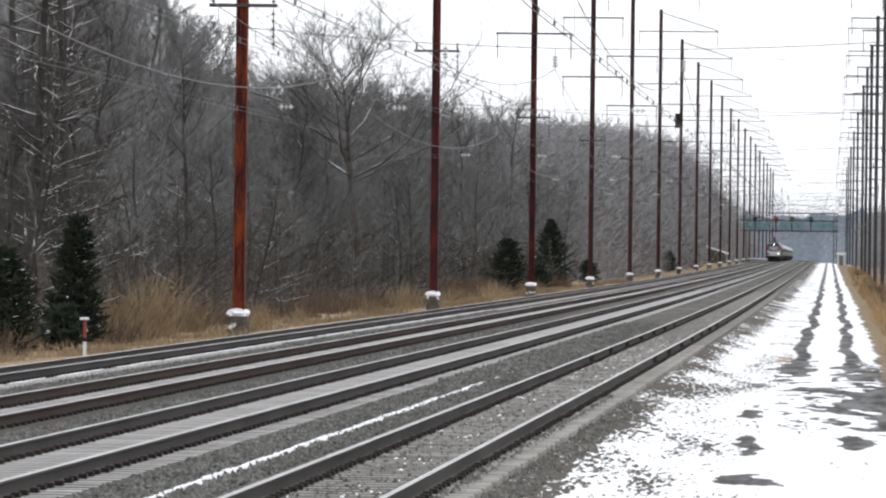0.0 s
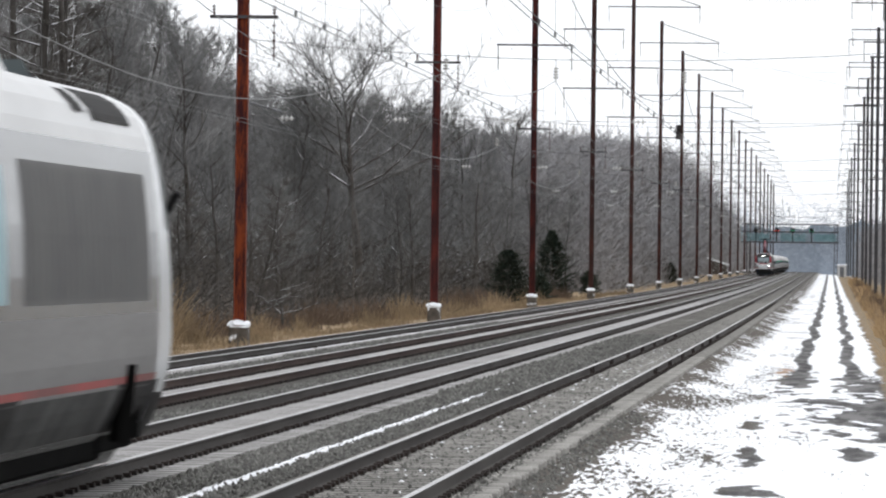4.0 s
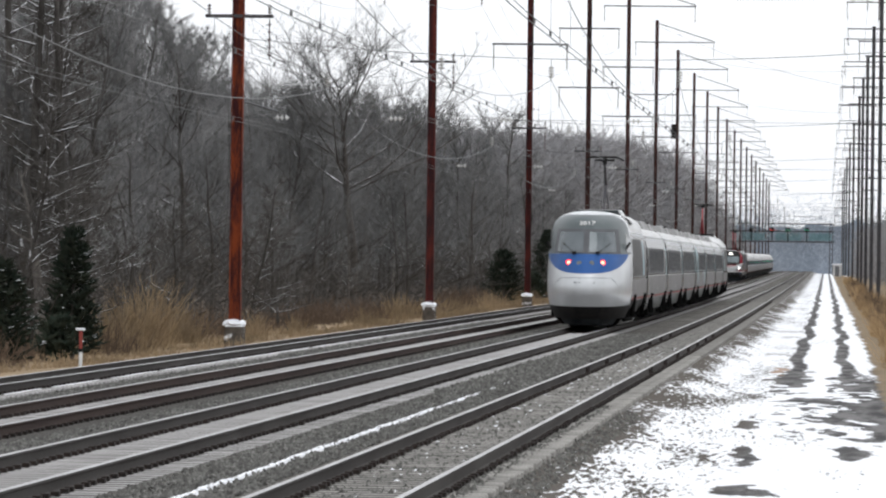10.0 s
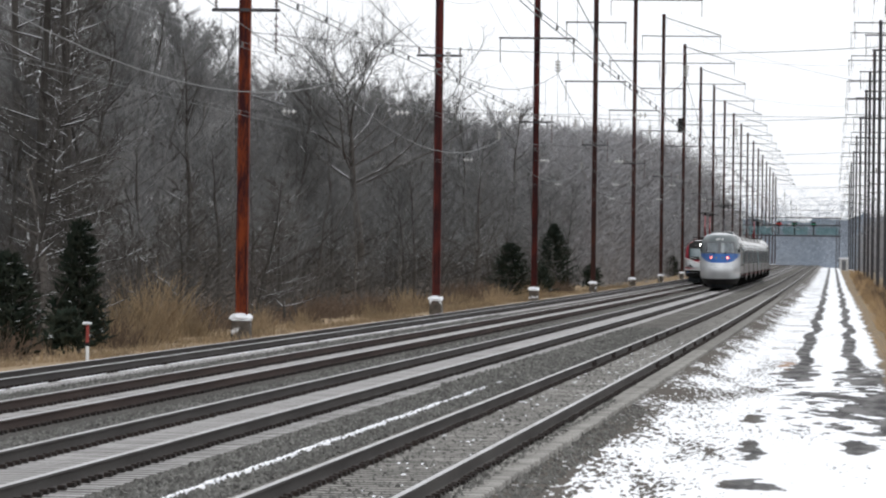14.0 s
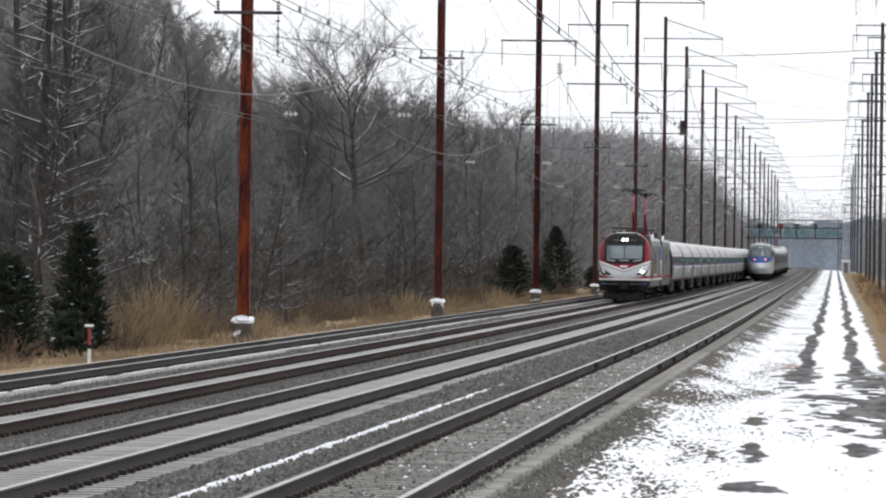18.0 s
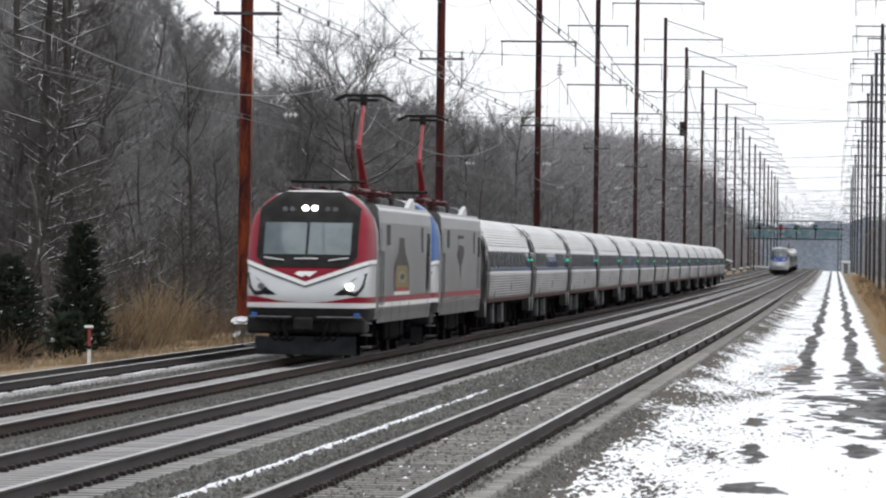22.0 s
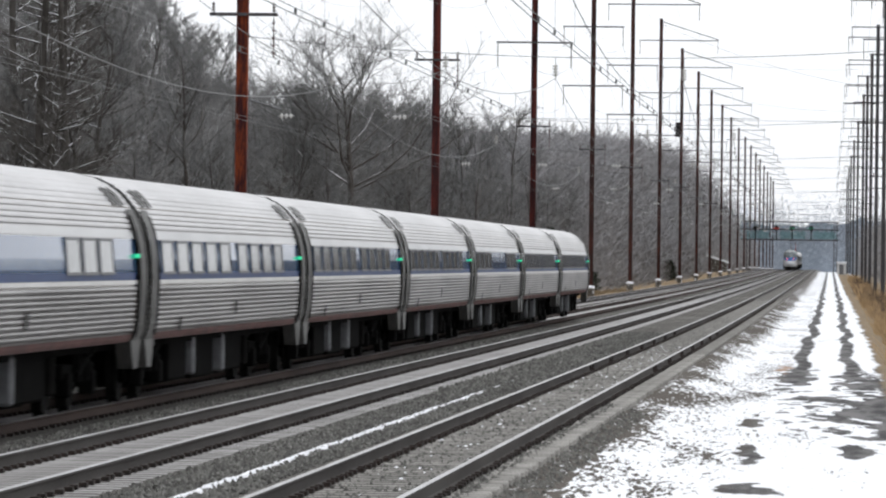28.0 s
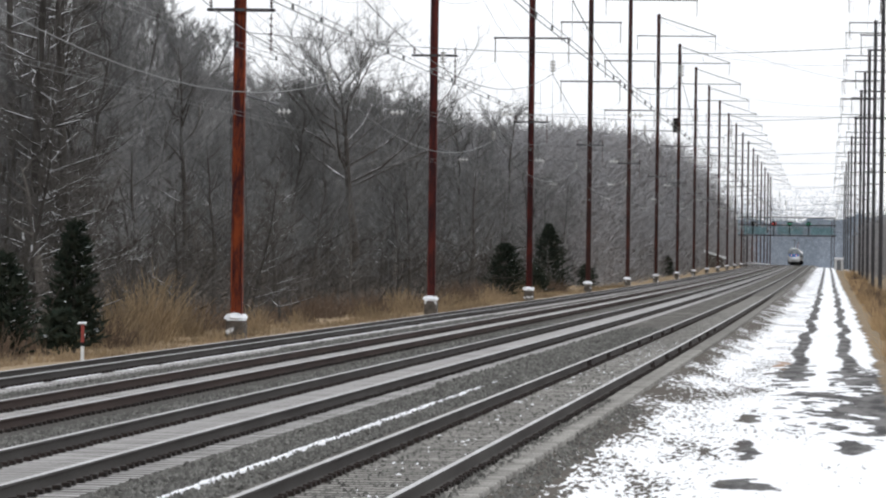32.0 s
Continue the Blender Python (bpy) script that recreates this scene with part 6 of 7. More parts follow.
def fast_coach(variant):
    label = {"cafe": "silver buffet car with a pale teal swirl and few windows",
             "coach": "silver streamlined coach with framed windows and a red stripe"}[variant]
    car = empty("passenger_coach", label, "railway coach", "vehicles of the silver train")
    length = FAST_COACH_LEN
    e0, e1 = 0.42, length - 0.42
    bm = bmesh.new()
    loft(bm, [shell_ring(FAST, y) for y in (e0, e1)])
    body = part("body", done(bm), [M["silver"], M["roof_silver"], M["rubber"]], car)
    # black ends carry the shade of the gap to the next car
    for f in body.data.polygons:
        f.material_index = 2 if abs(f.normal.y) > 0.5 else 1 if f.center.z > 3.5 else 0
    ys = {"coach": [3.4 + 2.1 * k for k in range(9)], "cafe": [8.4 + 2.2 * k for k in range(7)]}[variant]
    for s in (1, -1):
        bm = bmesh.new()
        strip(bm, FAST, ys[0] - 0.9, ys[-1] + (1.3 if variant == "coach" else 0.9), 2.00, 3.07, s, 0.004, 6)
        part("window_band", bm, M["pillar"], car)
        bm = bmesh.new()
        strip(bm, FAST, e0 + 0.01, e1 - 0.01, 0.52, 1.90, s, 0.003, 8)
        part("lower_panel", bm, M["dusty_shaded_silver"], car, "dusty lower side panel, also darkened for its dimmer light")
        bm = bmesh.new()
        strip(bm, FAST, 0.8, length - 0.8, 1.905, 1.93, s, 0.008, 1)
        part("rub_line", bm, M["roof_silver"], car)
        bm = bmesh.new()
        strip(bm, FAST, 0.45, length - 0.45, 1.04, 1.11, s, 0.006, 1)
        part("red_stripe", bm, M["faded_red"], car)
        bm = bmesh.new()
        strip(bm, FAST, 6.1, length - 6.2, 0.52, 1.0, s, 0.02, 3)
        sk = part("skirt", bm, M["mottled_skirt"], car)
        for k in range(4):
            bm = bmesh.new()
            y = 6.4 + k * 3.5
            strip(bm, FAST, y, y + 2.4, 0.60, 0.92, s, 0.035, 2)
            part("hatch", bm, M["mottled_skirt"], sk)
        bm = bmesh.new()
        strip(bm, FAST, 0.45, length - 0.45, 3.47, 3.488, s, 0.005, 1)
        part("roof_seam", bm, M["skirt"], car)
        for y, z, w, h, m in ((3.0, 1.42, 0.14, 0.09, "pillar"), (length - 3.6, 1.46, 0.14, 0.09, "pillar"), (13.6, 1.36, 0.5, 0.06, "pillar"), (2.2, 3.22, 0.2, 0.05, "pillar"), (length - 2.9, 3.22, 0.12, 0.05, "pillar")):
            bm = bmesh.new()
            strip(bm, FAST, y - w, y + w, z - h, z + h, s, 0.012, 1)
            part("side_plate", bm, M[m], car)
        for y in (1.35, length - 1.35):
            bm = bmesh.new()
            strip(bm, FAST, y - 0.5, y + 0.5, 1.15, 3.30, s, 0.006, 8)
            d = part("door", bm, M["silver"], car)
            bm = bmesh.new()
            strip(bm, FAST, y - 0.17, y + 0.17, 2.15, 3.0, s, 0.014, 5)
            part("door_window", bm, M["glass"], d)
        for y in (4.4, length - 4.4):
            # shade of the bogie cut-out, laid on as a flat black strip
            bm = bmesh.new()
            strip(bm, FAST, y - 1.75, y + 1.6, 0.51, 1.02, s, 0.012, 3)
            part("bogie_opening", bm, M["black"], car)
            bm = bmesh.new()
            rod(bm, (s * 1.56, y + 0.9, 0.40), (s * 1.52, y + 0.9, 1.10), 0.11, 8)
            rod(bm, (s * 1.50, y - 0.9, 0.40), (s * 1.50, y - 0.9, 0.95), 0.16, 8)
            box(bm, min(s * 1.35, s * 1.52), max(s * 1.35, s * 1.52), y - 1.6, y + 1.3, 0.30, 0.60, 0.03)
            rod(bm, (s * 1.56, y + 0.9, 1.10), (s * 1.56, y + 0.9, 1.2), 0.10, 8)
            part("damper", bm, M["under"], car)
        bm = bmesh.new()
        if variant != "coach":
            for k in range(16):
                a, b = -0.5 + k * 0.27, -0.5 + (k + 1) * 0.27
                patch(bm, FAST, [(3.6 + r * 2.5 * math.cos(c), 2.42 + r * 0.92 * math.sin(c)) for r, c in ((1, a), (1, b), (0.5, b), (0.5, a))], s, 0.010)
            bmesh.ops.remove_doubles(bm, verts=bm.verts[:], dist=0.002)
            patch(bm, FAST, [(4.5, 2.12), (6.4, 2.12), (6.6, 1.7), (5.9, 1.28), (4.9, 1.40)], s, 0.012)
            part("teal_graphic", bm, M["teal_wrap"], car, "faded pale teal swirl")
            bm = bmesh.new()
            patch(bm, FAST, [(length - 6.4, 2.05), (length - 3.9, 2.05), (length - 4.1, 1.55), (length - 5.0, 1.30), (length - 6.2, 1.42)], s, 0.010)
            part("teal_graphic", bm, M["teal_wrap"], car, "faded pale teal patch")
            bm = bmesh.new()
        strip(bm, FAST, length - 1.9, length - 0.9, 1.9, 3.15, s, 0.010, 6)
        part("teal_graphic", bm, M["teal_wrap"], car, "faded pale teal graphic")
    put_windows(car, FAST, ys, 2.53, FAST_WIN, proud=0.004)
    if variant == "coach":
        put_windows(car, FAST, [ys[-1] + 1.06], 2.53, FAST_SLIT, proud=0.004)
    for y0, y1, y2, y3, z1 in ((length - 9.5, length - 8.6, length - 3.0, length - 0.7, 4.26), (0.6, 1.3, 4.0, 6.6, 4.22)):
        bm = bmesh.new()
        loft(bm, [[(0.80, y0, 3.85), (0.62, y1, z1), (-0.62, y1, z1), (-0.80, y0, 3.85)], [(0.85, y3, 3.83), (0.62, y2, z1 + 0.02), (-0.62, y2, z1 + 0.02), (-0.85, y3, 3.83)]])
        h = part("roof_fairing", done(bm), M["fairing"], car, "grey sloping roof fairing")
        bm = bmesh.new()
        box(bm, -0.55, 0.55, y2 + 0.3, y2 + 1.3, 3.95, 4.30, 0.1)
        part("vent_hood", bm, M["roof_silver"], h)
        bm = bmesh.new()
        box(bm, -0.5, 0.5, y2 + 0.24, y2 + 0.3, 4.02, 4.26, 0.01)
        part("vent_grille", bm, M["black"], h)
        bm = bmesh.new()
        box(bm, -0.60, 0.60, y2 - 0.10, y2 + 0.20, 4.24, 4.295, 0.02)
        part("vent_lip", bm, M["black"], h)
    bogie(car, 4.4, 2.8, 1.0)
    bogie(car, length - 4.4, 2.8, 1.0)
    for y0, y1 in ((-0.02, e0), (e1, length + 0.02)):
        bm = bmesh.new()
        ring = [(x * 0.88, y0, 0.6 + (z - 0.6) * 0.96) for x, _, z in shell_ring(FAST, 0)]
        loft(bm, [ring, [(x, y1, z) for x, _, z in ring]])
        part("gangway", done(bm), M["rubber"], car)
    # near-black block standing in for the shaded space below the floor
    bm = bmesh.new()
    box(bm, -1.3, 1.3, 6.3, length - 6.4, 0.20, 0.6, 0.05)
    part("underframe", bm, M["under"], car)
    return car


# -- electric locomotives --
LOCO = [(0.95, 1.44), (1.2, 1.48), (1.6, 1.49), (2.6, 1.49), (3.1, 1.46), (3.4, 1.39), (3.62, 1.24), (3.8, 1.05), (3.95, 0.85), (4.03, 0.6), (4.05, 0.0)]
LOCO_NOSE = [(0.95, 0.10), (1.3, 0.02), (1.6, 0.0), (1.95, 0.06), (2.3, 0.22), (2.7, 0.46), (3.2, 0.82), (3.6, 1.13), (3.85, 1.36), (4.0, 1.6), (4.05, 2.2)]
LOCO_BODY = [(0.95, 1.44), (1.2, 1.485), (1.6, 1.49), (2.6, 1.49), (3.3, 1.485), (3.62, 1.45), (3.74, 1.36), (3.76, 0.0)]
LOCO_LEN = 20.32


def locomotive(label, cab_colour, graphic):
    car = empty("electric_locomotive", label, "locomotive", "locomotives of the oncoming train")
    ye, n, length = 2.2, 5.0, LOCO_LEN
    th = [-90 + 180 * k / 44 for k in range(45)]
    zs = [0.95, 1.1, 1.3, 1.5, 1.75, 2.0, 2.25, 2.5, 2.75, 3.0, 3.2, 3.4, 3.5, 3.62, 3.72, 3.8, 3.88, 3.95, 4.0, 4.03, 4.05]
    bm = bmesh.new()
    nose_patch(bm, LOCO, LOCO_NOSE, th, zs, ye, n, 0.0)
    part("cab", bm, M["nose"], car)
    bm = bmesh.new()
    loft(bm, [shell_ring(LOCO, ye - 0.02)] + [shell_ring(LOCO, ye + 1.0)])
    part("cab_roof", done(bm), M["loco_grey"], car)
    bm = bmesh.new()
    loft(bm, [shell_ring(LOCO_BODY, y) for y in (ye + 0.9, length - 0.6)])
    part("body", done(bm), M["loco_grey"], car)

    def vee(t):
        """The lower edge of the coloured cab front, lowest in the middle."""
        x = abs(nose_point(LOCO, LOCO_NOSE, t, 2.2, ye, n)[0])
        return 1.86 + 0.36 * x

    bm = bmesh.new()
    nose_patch(bm, LOCO, LOCO_NOSE, th, lambda t: np.linspace(vee(t), 3.92, 24), ye, n, 0.016)
    part("cab_colour", bm, M[cab_colour], car, f"{cab_colour} cab front")
    bm = bmesh.new()
    nose_patch(bm, LOCO, LOCO_NOSE, th, lambda t: [vee(t) - 0.10, vee(t) - 0.01], ye, n, 0.020)
    part("vee_stripe", bm, M["white"], car, "white vee-shaped stripe")
    bm = bmesh.new()
    nose_patch(bm, LOCO, LOCO_NOSE, th, lambda t: [vee(t) - 0.15, vee(t) - 0.10], ye, n, 0.018)
    part("vee_line", bm, M["slate"], car)
    bm = bmesh.new()
    nose_grid(bm, LOCO, LOCO_NOSE, lambda z: -min(1.17, 0.60 + 1.3 * (4.05 - z), 0.72 + 1.1 * (z - 2.02)), lambda z: min(1.17, 0.60 + 1.3 * (4.05 - z), 0.72 + 1.1 * (z - 2.02)), np.linspace(2.20, 4.0, 24), ye, n, 0.040, 16)
    part("cab_surround", bm, M["black"], car, "black windscreen surround")
    for x0, x1 in ((-1.0, -0.03), (0.03, 1.0)):
        bm = bmesh.new()
        nose_grid(bm, LOCO, LOCO_NOSE, x0, x1, np.linspace(2.50, 3.26, 8), ye, n, 0.052)
        part("windscreen", bm, M["cab_glass"], car)
    for s in (-1, 1):
        for x, z, r, m in ((0.11, 3.60, 0.07, "head" if graphic == "bottle" else "galvanised"), (0.42, 3.58, 0.06, "galvanised"), (0.60, 3.58, 0.06, "galvanised")):
            p = Vector(nose_point(LOCO, LOCO_NOSE, theta_of(LOCO, z, s * x, n), z, ye, n, 0.0))
            bm = bmesh.new()
            rod(bm, p + Vector((0, 0.06, 0)), p - Vector((0, 0.08, 0)), r, 14)
            part("upper_lamp", bm, M[m], car)
        bm = bmesh.new()
        flat_patch(bm, LOCO, LOCO_NOSE, [(s * 0.66, 1.54), (s * 1.20, 1.52), (s * 1.34, 1.72), (s * 1.40, 2.08), (s * 1.12, 1.92), (s * 0.86, 1.68)], ye, n, 0.035)
        part("lamp_housing", bm, M["black"], car)
        p = Vector(nose_point(LOCO, LOCO_NOSE, theta_of(LOCO, 1.74, s * 1.05, n), 1.74, ye, n, 0.0))
        lit = graphic == "bottle" and s > 0
        bm = bmesh.new()
        rod(bm, p + Vector((0, 0.05, 0)), p - Vector((0, 0.07, 0)), 0.075, 16)
        part("headlamp", bm, M["head" if lit else "galvanised"], car, "bright headlamp" if lit else "round unlit headlamp")
        bm = bmesh.new()
        a = nose_point(LOCO, LOCO_NOSE, theta_of(LOCO, 2.42, s * 0.95, n), 2.42, ye, n, 0.08)
        b = nose_point(LOCO, LOCO_NOSE, theta_of(LOCO, 2.36, s * 0.5, n), 2.36, ye, n, 0.08)
        rod(bm, a, b, 0.02, 5)
        part("wiper", bm, M["sheet_metal"], car)
        # side door, windows and stripes
        bm = bmesh.new()
        strip(bm, LOCO_BODY, ye + 0.9, length - 0.6, 1.36, 1.50, s, 0.008, 1)
        part("red_stripe", bm, M["red"], car)
        bm = bmesh.new()
        strip(bm, LOCO_BODY, ye + 0.9, length - 0.6, 1.24, 1.355, s, 0.008, 1)
        part("white_stripe", bm, M["white" if graphic == "bottle" else "silver"], car)
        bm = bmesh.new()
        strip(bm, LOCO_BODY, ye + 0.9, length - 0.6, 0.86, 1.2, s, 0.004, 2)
        part("sill", bm, M["dusty_shaded_silver"], car)
        for y in (ye + 1.4, ye + 4.6, 9.2, 12.0, length - 2.0):
            bm = bmesh.new()
            strip(bm, LOCO_BODY, y - 0.06, y + 0.06, 0.87, 1.34, s, 0.03, 1)
            part("sill_bracket", bm, M["skirt"], car)
        for y, z0, z1, w, m in ((ye + 1.3, 2.55, 3.15, 0.35, "galvanised"), (ye + 3.6, 2.75, 3.25, 0.5, "skirt"), (length - 3.8, 2.6, 3.25, 0.28, "skirt"), (length - 1.6, 2.5, 3.1, 0.45, "black")):
            bm = bmesh.new()
            strip(bm, LOCO_BODY, y - w, y + w, z0, z1, s, 0.012, 3)
            part("side_window", bm, M[m], car)
        bm = bmesh.new()
        for y in (ye + 1.1, ye + 1.75):
            rod(bm, (s * 1.53, y, 1.3), (s * 1.53, y, 2.6), 0.018, 5)
        part("handrail", bm, M["galvanised"], car)
        bm = bmesh.new()
        strip(bm, LOCO_BODY, ye + 0.9, length - 0.5, 3.58, 3.66, s, 0.012, 2)
        part("roof_edge", bm, M["roof_silver"], car)
        if graphic == "bottle":
            yc = 9.8
            graphic_parts = (("bottle_body", "bottle", 0.008, [(-2.3, 1.62), (2.3, 1.62), (2.4, 2.2), (1.9, 2.36), (1.2, 2.54), (0.85, 2.74), (0.8, 2.95), (-0.8, 2.95), (-0.85, 2.74), (-1.2, 2.54), (-1.9, 2.36), (-2.4, 2.2)]),
                             ("bottle_label", "amber", 0.014, [(-1.9, 1.68), (1.9, 1.68), (1.9, 2.08), (1.5, 2.25), (-1.5, 2.25), (-1.9, 2.08)]),
                             ("bottle_panel", "pale_label", 0.020, [(1.2 * math.cos(a), 1.96 + 0.15 * math.sin(a)) for a in np.linspace(0, 6.283, 18)[:-1]]),
                             ("bottle_seal", "bottle", 0.026, [(0.8 * math.cos(a), 1.97 + 0.08 * math.sin(a)) for a in np.linspace(0, 6.283, 14)[:-1]]),
                             ("bottle_band", "red_paint", 0.020, [(-1.9, 1.60), (1.9, 1.60), (1.9, 1.70), (-1.9, 1.70)]),
                             ("bottle_base", "white", 0.014, [(-2.6, 1.51), (2.6, 1.51), (2.2, 1.61), (-2.2, 1.61)]))
            for nm, m, proud, pts in graphic_parts:
                bm = bmesh.new()
                patch(bm, LOCO_BODY, [(yc + a, b) for a, b in pts], s, proud)
                part(nm, bm, M[m], car, "bottle-shaped advertising graphic")
        else:
            bm = bmesh.new()
            patch(bm, LOCO_BODY, [(9.3, 2.55), (10.0, 2.85), (12.0, 2.80), (12.2, 2.6), (11.2, 2.25), (10.9, 1.85), (10.6, 2.2), (9.8, 2.4)], s, 0.010)
            part("emblem", bm, M["bottle"], car, "dark shield-like emblem")
            bm = bmesh.new()
            patch(bm, LOCO_BODY, [(9.6, 3.02), (12.0, 3.02), (12.0, 3.12), (9.6, 3.12)], s, 0.010)
            part("lettering_bar", bm, M["skirt"], car)
    bm = bmesh.new()
    rod(bm, nose_point(LOCO, LOCO_NOSE, theta_of(LOCO, 2.40, -0.26, n), 2.40, ye, n, 0.08), nose_point(LOCO, LOCO_NOSE, theta_of(LOCO, 2.40, 0.26, n), 2.40, ye, n, 0.08), 0.02, 5)
    part("wiper", bm, M["sheet_metal"], car)
    # rear cab, raised at the roof like the front
    bm = bmesh.new()
    loft(bm, [shell_ring(LOCO, length - 2.4), shell_ring(LOCO, length - 1.2), [(x * 0.98, length - 0.35, 0.95 + (z - 0.95) * 0.85) for x, _, z in shell_ring(LOCO, 0)]])
    part("rear_cab", done(bm), M["loco_grey"], car)
    for s in (1, -1):
        bm = bmesh.new()
        plate(bm, [(s * 1.0, length - 4.2, 3.74), (s * 1.0, length - 1.6, 3.74), (s * 1.0, length - 2.2, 4.04), (s * 1.0, length - 2.6, 4.0)], s * 0.12, 0)
        part("roof_fin", done(bm), M["roof_silver"], car)
    bm = bmesh.new()
    flat_patch(bm, LOCO, LOCO_NOSE, [(-0.26, 2.04), (-0.16, 2.10), (0.26, 2.10), (0.1, 1.97), (0.0, 2.02), (-0.06, 1.96)], ye, n, 0.045)
    part("emblem", bm, M["white"], car, "small white emblem")
    bm = bmesh.new()
    side_th = lambda t: max(0.0, min(1.0, (abs(nose_point(LOCO, LOCO_NOSE, t, 1.4, ye, n)[0]) - 0.40) / 0.75))
    nose_patch(bm, LOCO, LOCO_NOSE, th, lambda t: [1.357, 1.362 + 0.138 * side_th(t)], ye, n, 0.012)
    part("red_stripe", bm, M["red"], car)
    bm = bmesh.new()
    nose_patch(bm, LOCO, LOCO_NOSE, th, [0.94, 1.1, 1.23], ye, n, 0.010)
    part("lower_panel", bm, M["black"], car)
    bm = bmesh.new()
    nose_patch(bm, LOCO, LOCO_NOSE, th, [1.24, 1.355], ye, n, 0.012)
    part("white_stripe", bm, M["white"], car)
    bm = bmesh.new()
    box(bm, -1.4, 1.4, 0.25, 1.6, 0.62, 1.0, 0.06)
    rod(bm, (0, 0.3, 0.86), (0, -0.25, 0.86), 0.16, 8)
    box(bm, -0.22, 0.22, -0.4, -0.12, 0.70, 1.02, 0.05)
    for s in (-1, 1):
        rod(bm, (s * 0.55, 0.2, 0.95), (s * 0.4, 0.0, 0.45), 0.035, 6)
    part("buffer_beam", bm, M["black"], car)
    for s in (-1, 1):
        bm = bmesh.new()
        rod(bm, (s * 0.30, -0.02, 1.02), (s * 1.35, 0.12, 1.02), 0.02, 6)
        part("uncoupling_lever", bm, M["galvanised"], car)
        for x in (0.45, 0.62, 0.8):
            bm = bmesh.new()
            pts = [(s * x, 0.2, 0.95), (s * x, -0.08, 0.9), (s * (x + 0.02), -0.10, 0.62), (s * (x - 0.10), -0.02, 0.46), (s * (x - 0.2), 0.1, 0.52)]
            for a, b in zip(pts, pts[1:]):
                rod(bm, a, b, 0.028, 6)
            part("brake_hose", bm, M["rubber"], car)
        bm = bmesh.new()
        box(bm, s * 1.22 - 0.07, s * 1.22 + 0.07, 0.10, 0.25, 0.98, 1.12, 0.02)
        part("cable_socket", bm, M["blue"], car, "small blue cable socket")
        for z in (0.30, 0.58, 0.86):
            bm = bmesh.new()
            box(bm, s * 1.38 - 0.12, s * 1.38 + 0.12, 0.75, 1.05, z, z + 0.04)
            part("step", bm, M["galvanised"], car)
    bm = bmesh.new()
    for k in range(-6, 6):
        x0, x1 = k * 0.2, (k + 1) * 0.2
        f = lambda x: 0.05 + 0.25 * abs(x) / 1.2
        vs = [bm.verts.new(p) for p in ((x0, f(x0), 0.56), (x1, f(x1), 0.56), (x1, f(x1) + 0.1, 0.12), (x0, f(x0) + 0.1, 0.12))]
        bm.faces.new(vs)
    part("pilot_plough", bm, M["plough"], car, "dusty grey pilot plough")
    for y in (5.0, length - 4.6):
        bogie(car, y, 2.9, 0.95)
    for y0, y1, z0, m in ((7.2, 8.4, 0.4, "under"), (8.7, 11.6, 0.38, "under"), (11.9, 13.0, 0.45, "dark_gear")):
        bm = bmesh.new()
        box(bm, -1.3, 1.3, y0, y1, z0, 0.92, 0.05)
        part("equipment_box", bm, M[m], car)
    # roof gear
    rng = random.Random(12)
    for y in (4.2, 5.2, 8.8, 9.6, 10.8, 12.2, 13.4, 14.6):
        for x in (-0.75, 0.0, 0.75):
            bm = bmesh.new()
            insulator(bm, (x, y, 4.12 + 0.1 * rng.random()), 0.36, 0.13, 4)
            part("roof_insulator", bm, M["gear_red"], car, "dark red roof insulator")
    for x in (-0.75, 0.75):
        bm = bmesh.new()
        rod(bm, (x, 4.0, 4.12), (x, 14.8, 4.12), 0.035, 6)
        part("roof_busbar", bm, M["gear_red"], car)
    bm = bmesh.new()
    box(bm, -0.9, 0.9, 10.0, 12.8, 3.74, 3.98, 0.05)
    box(bm, -0.7, 0.7, 6.0, 8.0, 3.74, 4.0, 0.05)
    part("roof_box", bm, M["skirt"], car)
    pantograph(car, 15.0, 3.95, 6.74, "panto_red", -1)
    bm = bmesh.new()
    for e in (-0.25, 0.25):
        rod(bm, (-0.9, 5.4 + e, 4.30), (0.9, 5.4 + e, 4.30), 0.035, 6)
    part("folded_collector", bm, M["black"], car)
    return car


# -- how the trains run --
FAST_RUN = [(0, -360.0), (3, -192.0), (5.5, -51.5), (7, 31.5), (8, 86.8), (10, 201.0), (12, 312.5), (14, 422.5), (17, 589), (20, 756), (24, 978), (28, 1200), (32, 1422)]
LOCAL_RUN = [(0, 1196), (3, 1049), (6, 903), (9, 757), (12, 610), (14, 512), (16.5, 391), (19, 273), (21, 177.5), (23, 81), (26, -64), (29, -209), (32, -354)]


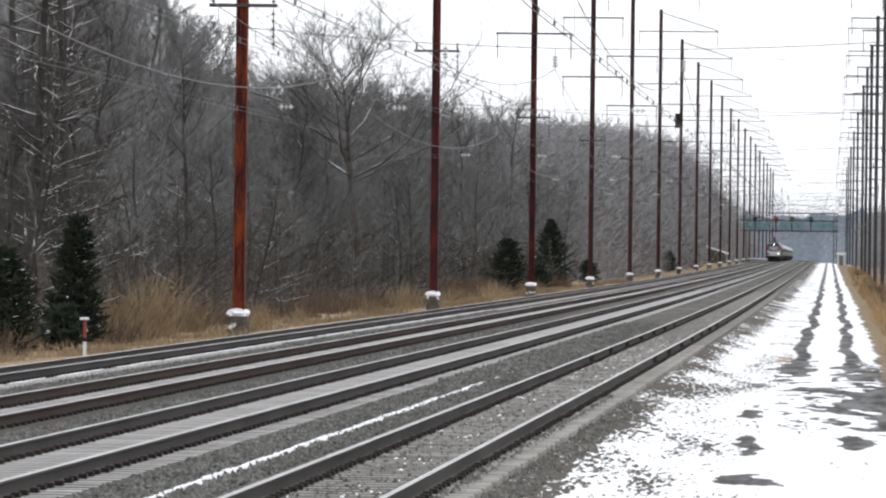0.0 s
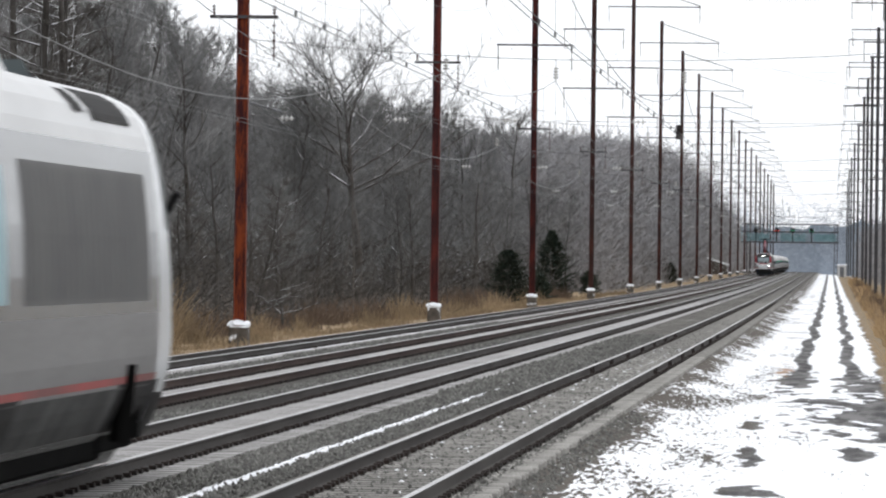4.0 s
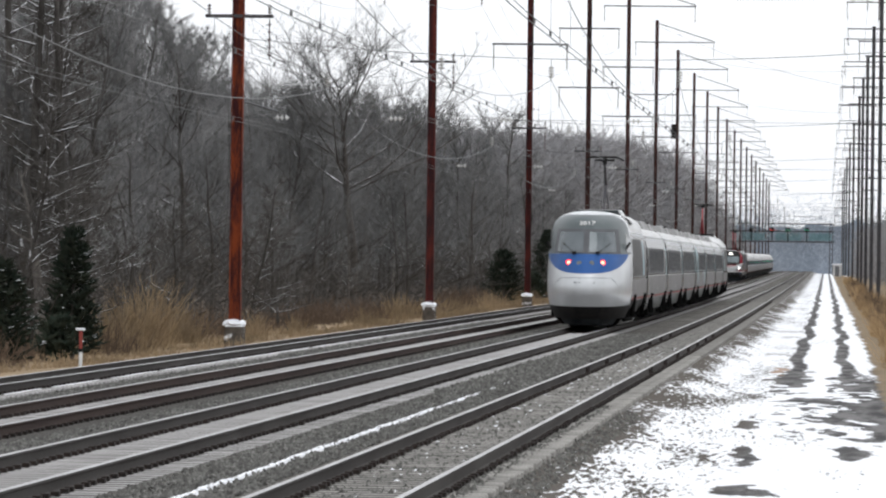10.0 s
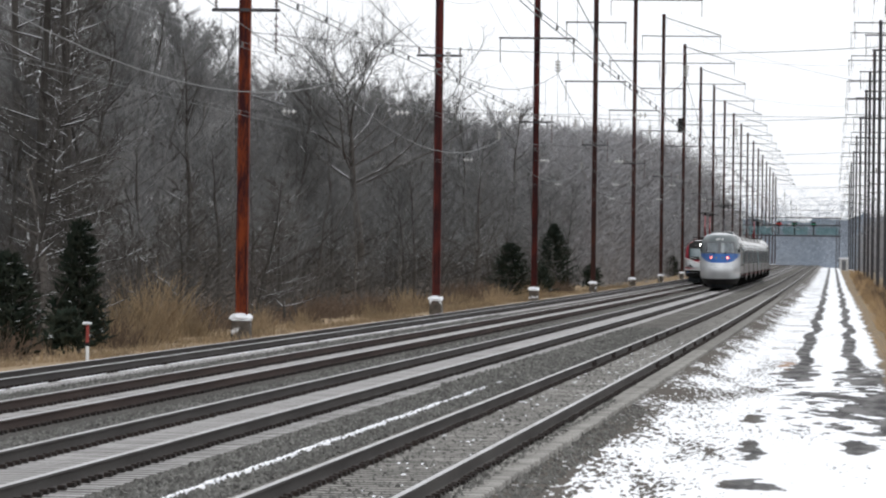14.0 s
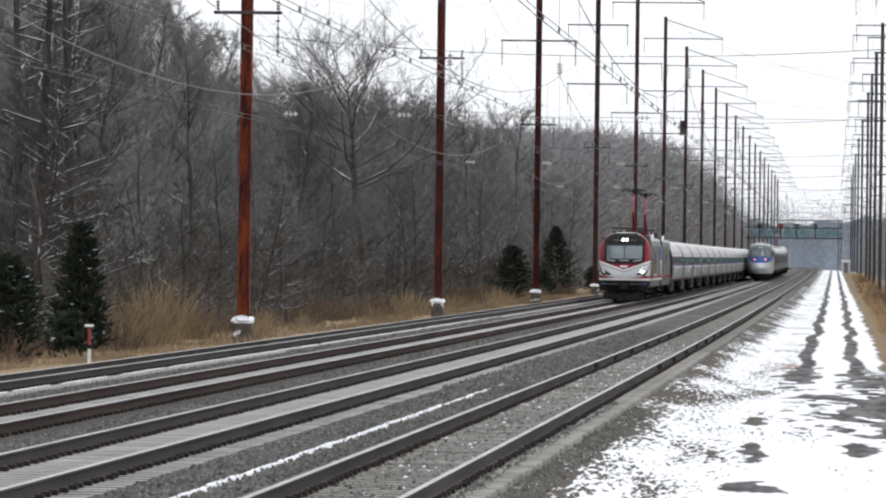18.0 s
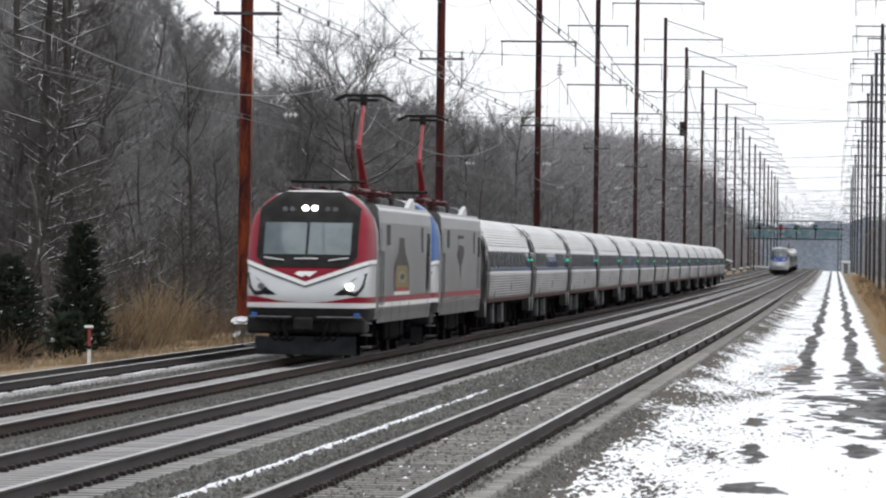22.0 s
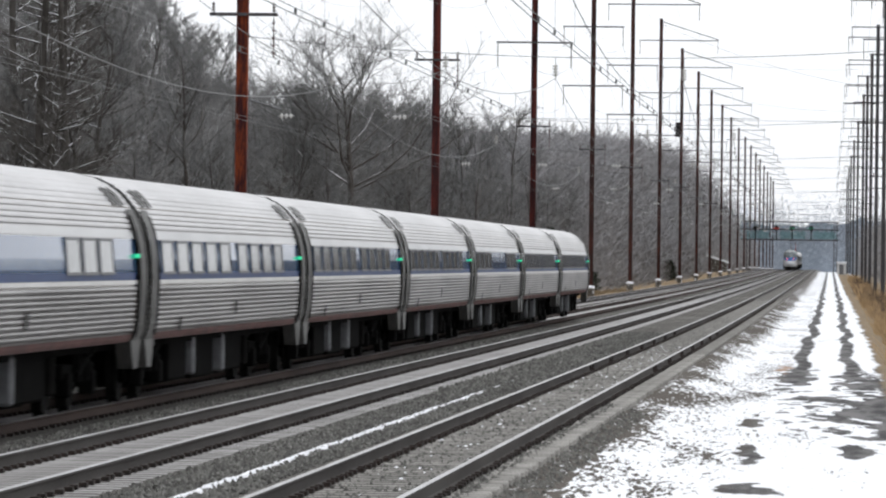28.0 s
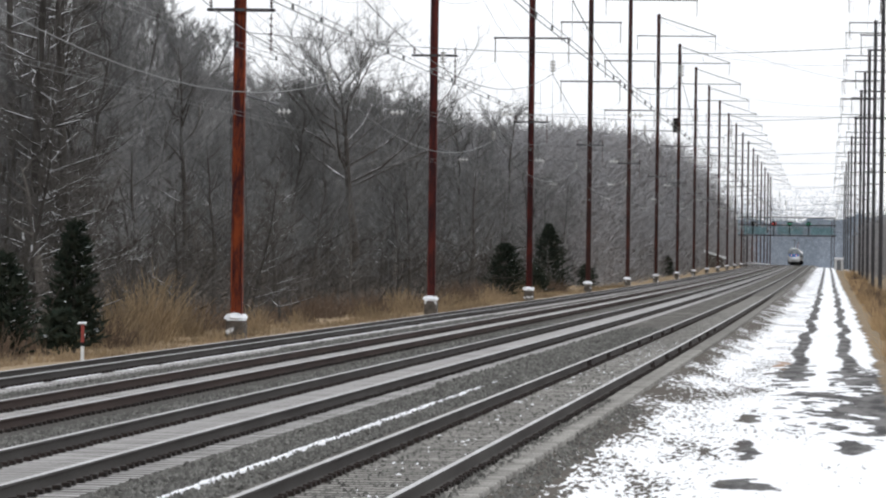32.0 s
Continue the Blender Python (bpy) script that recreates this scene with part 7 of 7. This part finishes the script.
def run_at(rows, t):
    """The place of a train's rear or front at t, gliding through its rows."""
    ts, ys = [r[0] for r in rows], [r[1] for r in rows]
    k = max(0, min(len(ts) - 2, sum(1 for x in ts if x <= t) - 1))

    def slope(i):
        a, b = max(0, i - 1), min(len(ts) - 1, i + 1)
        return (ys[b] - ys[a]) / (ts[b] - ts[a])

    h = ts[k + 1] - ts[k]
    s = (t - ts[k]) / h
    return ((1 + 2 * s) * (1 - s) ** 2 * ys[k] + s * (1 - s) ** 2 * h * slope(k) + s * s * (3 - 2 * s) * ys[k + 1] + s * s * (s - 1) * h * slope(k + 1))


MOVING = []


def couple(car, offset, length, run, track, turned=False):
    MOVING.append((car, offset, length, run, track, turned))
    return car


def make_trains():
    y = 0.0
    tail = power_car("streamlined silver power car with blue-banded nose and red tail lamps", True)
    couple(tail, 0.0, FAST_POWER_LEN, FAST_RUN, "third")
    y += FAST_POWER_LEN
    made = {}
    for kind in ("coach", "coach", "coach", "cafe", "coach", "coach"):
        if kind not in made:
            car = made[kind] = fast_coach(kind)
        else:
            car = copy_thing(made[kind], pose(0, 0, 0))
        couple(car, y, FAST_COACH_LEN, FAST_RUN, "third")
        y += FAST_COACH_LEN
    lead = power_car("streamlined silver power car with a raised red pantograph", False)
    couple(lead, y, FAST_POWER_LEN, FAST_RUN, "third", True)
    y = 0.0
    for label, colour, graphic in (("silver electric locomotive with red cab and a bottle side graphic", "red", "bottle"), ("silver electric locomotive with blue cab and dark side emblem", "blue", "emblem")):
        couple(locomotive(label, colour, graphic), y, LOCO_LEN, LOCAL_RUN, "second")
        y += LOCO_LEN
    a = steel_coach(COACH_YS, "fluted stainless-steel coach with a blue window band and small windows")
    b = steel_coach(CAFE_YS, "fluted stainless-steel buffet coach with two short groups of windows")
    for k in range(14):
        src, car = (b, None) if k in (1, 4, 5, 7, 11) else (a, None)
        if k == 0:
            car = a
        elif k == 1:
            car = b
        else:
            car = copy_thing(src, pose(0, 0, 0))
        couple(car, y, COACH_LEN, LOCAL_RUN, "second")
        y += COACH_LEN


make_trains()


make_tie_pieces()


def motions():
    times = [k * 1.0 for k in range(33)]
    for car, offset, length, run, track, turned in MOVING:
        left, z = TRACKS[track]
        rows = []
        for t in times:
            y = run_at(run, t) + offset + (length if turned else 0.0)
            mid = run_at(run, t) + offset + length / 2
            heading = math.degrees(swing(mid)) + (180 if turned else 0)
            x = at(left, mid) + (mid - y) * swing(mid)
            up = climb(mid) * (-1 if turned else 1)
            rows.append((t, pose(x, y, z + rise(y), up, 0, heading)))
        walk(car, rows)


motions()
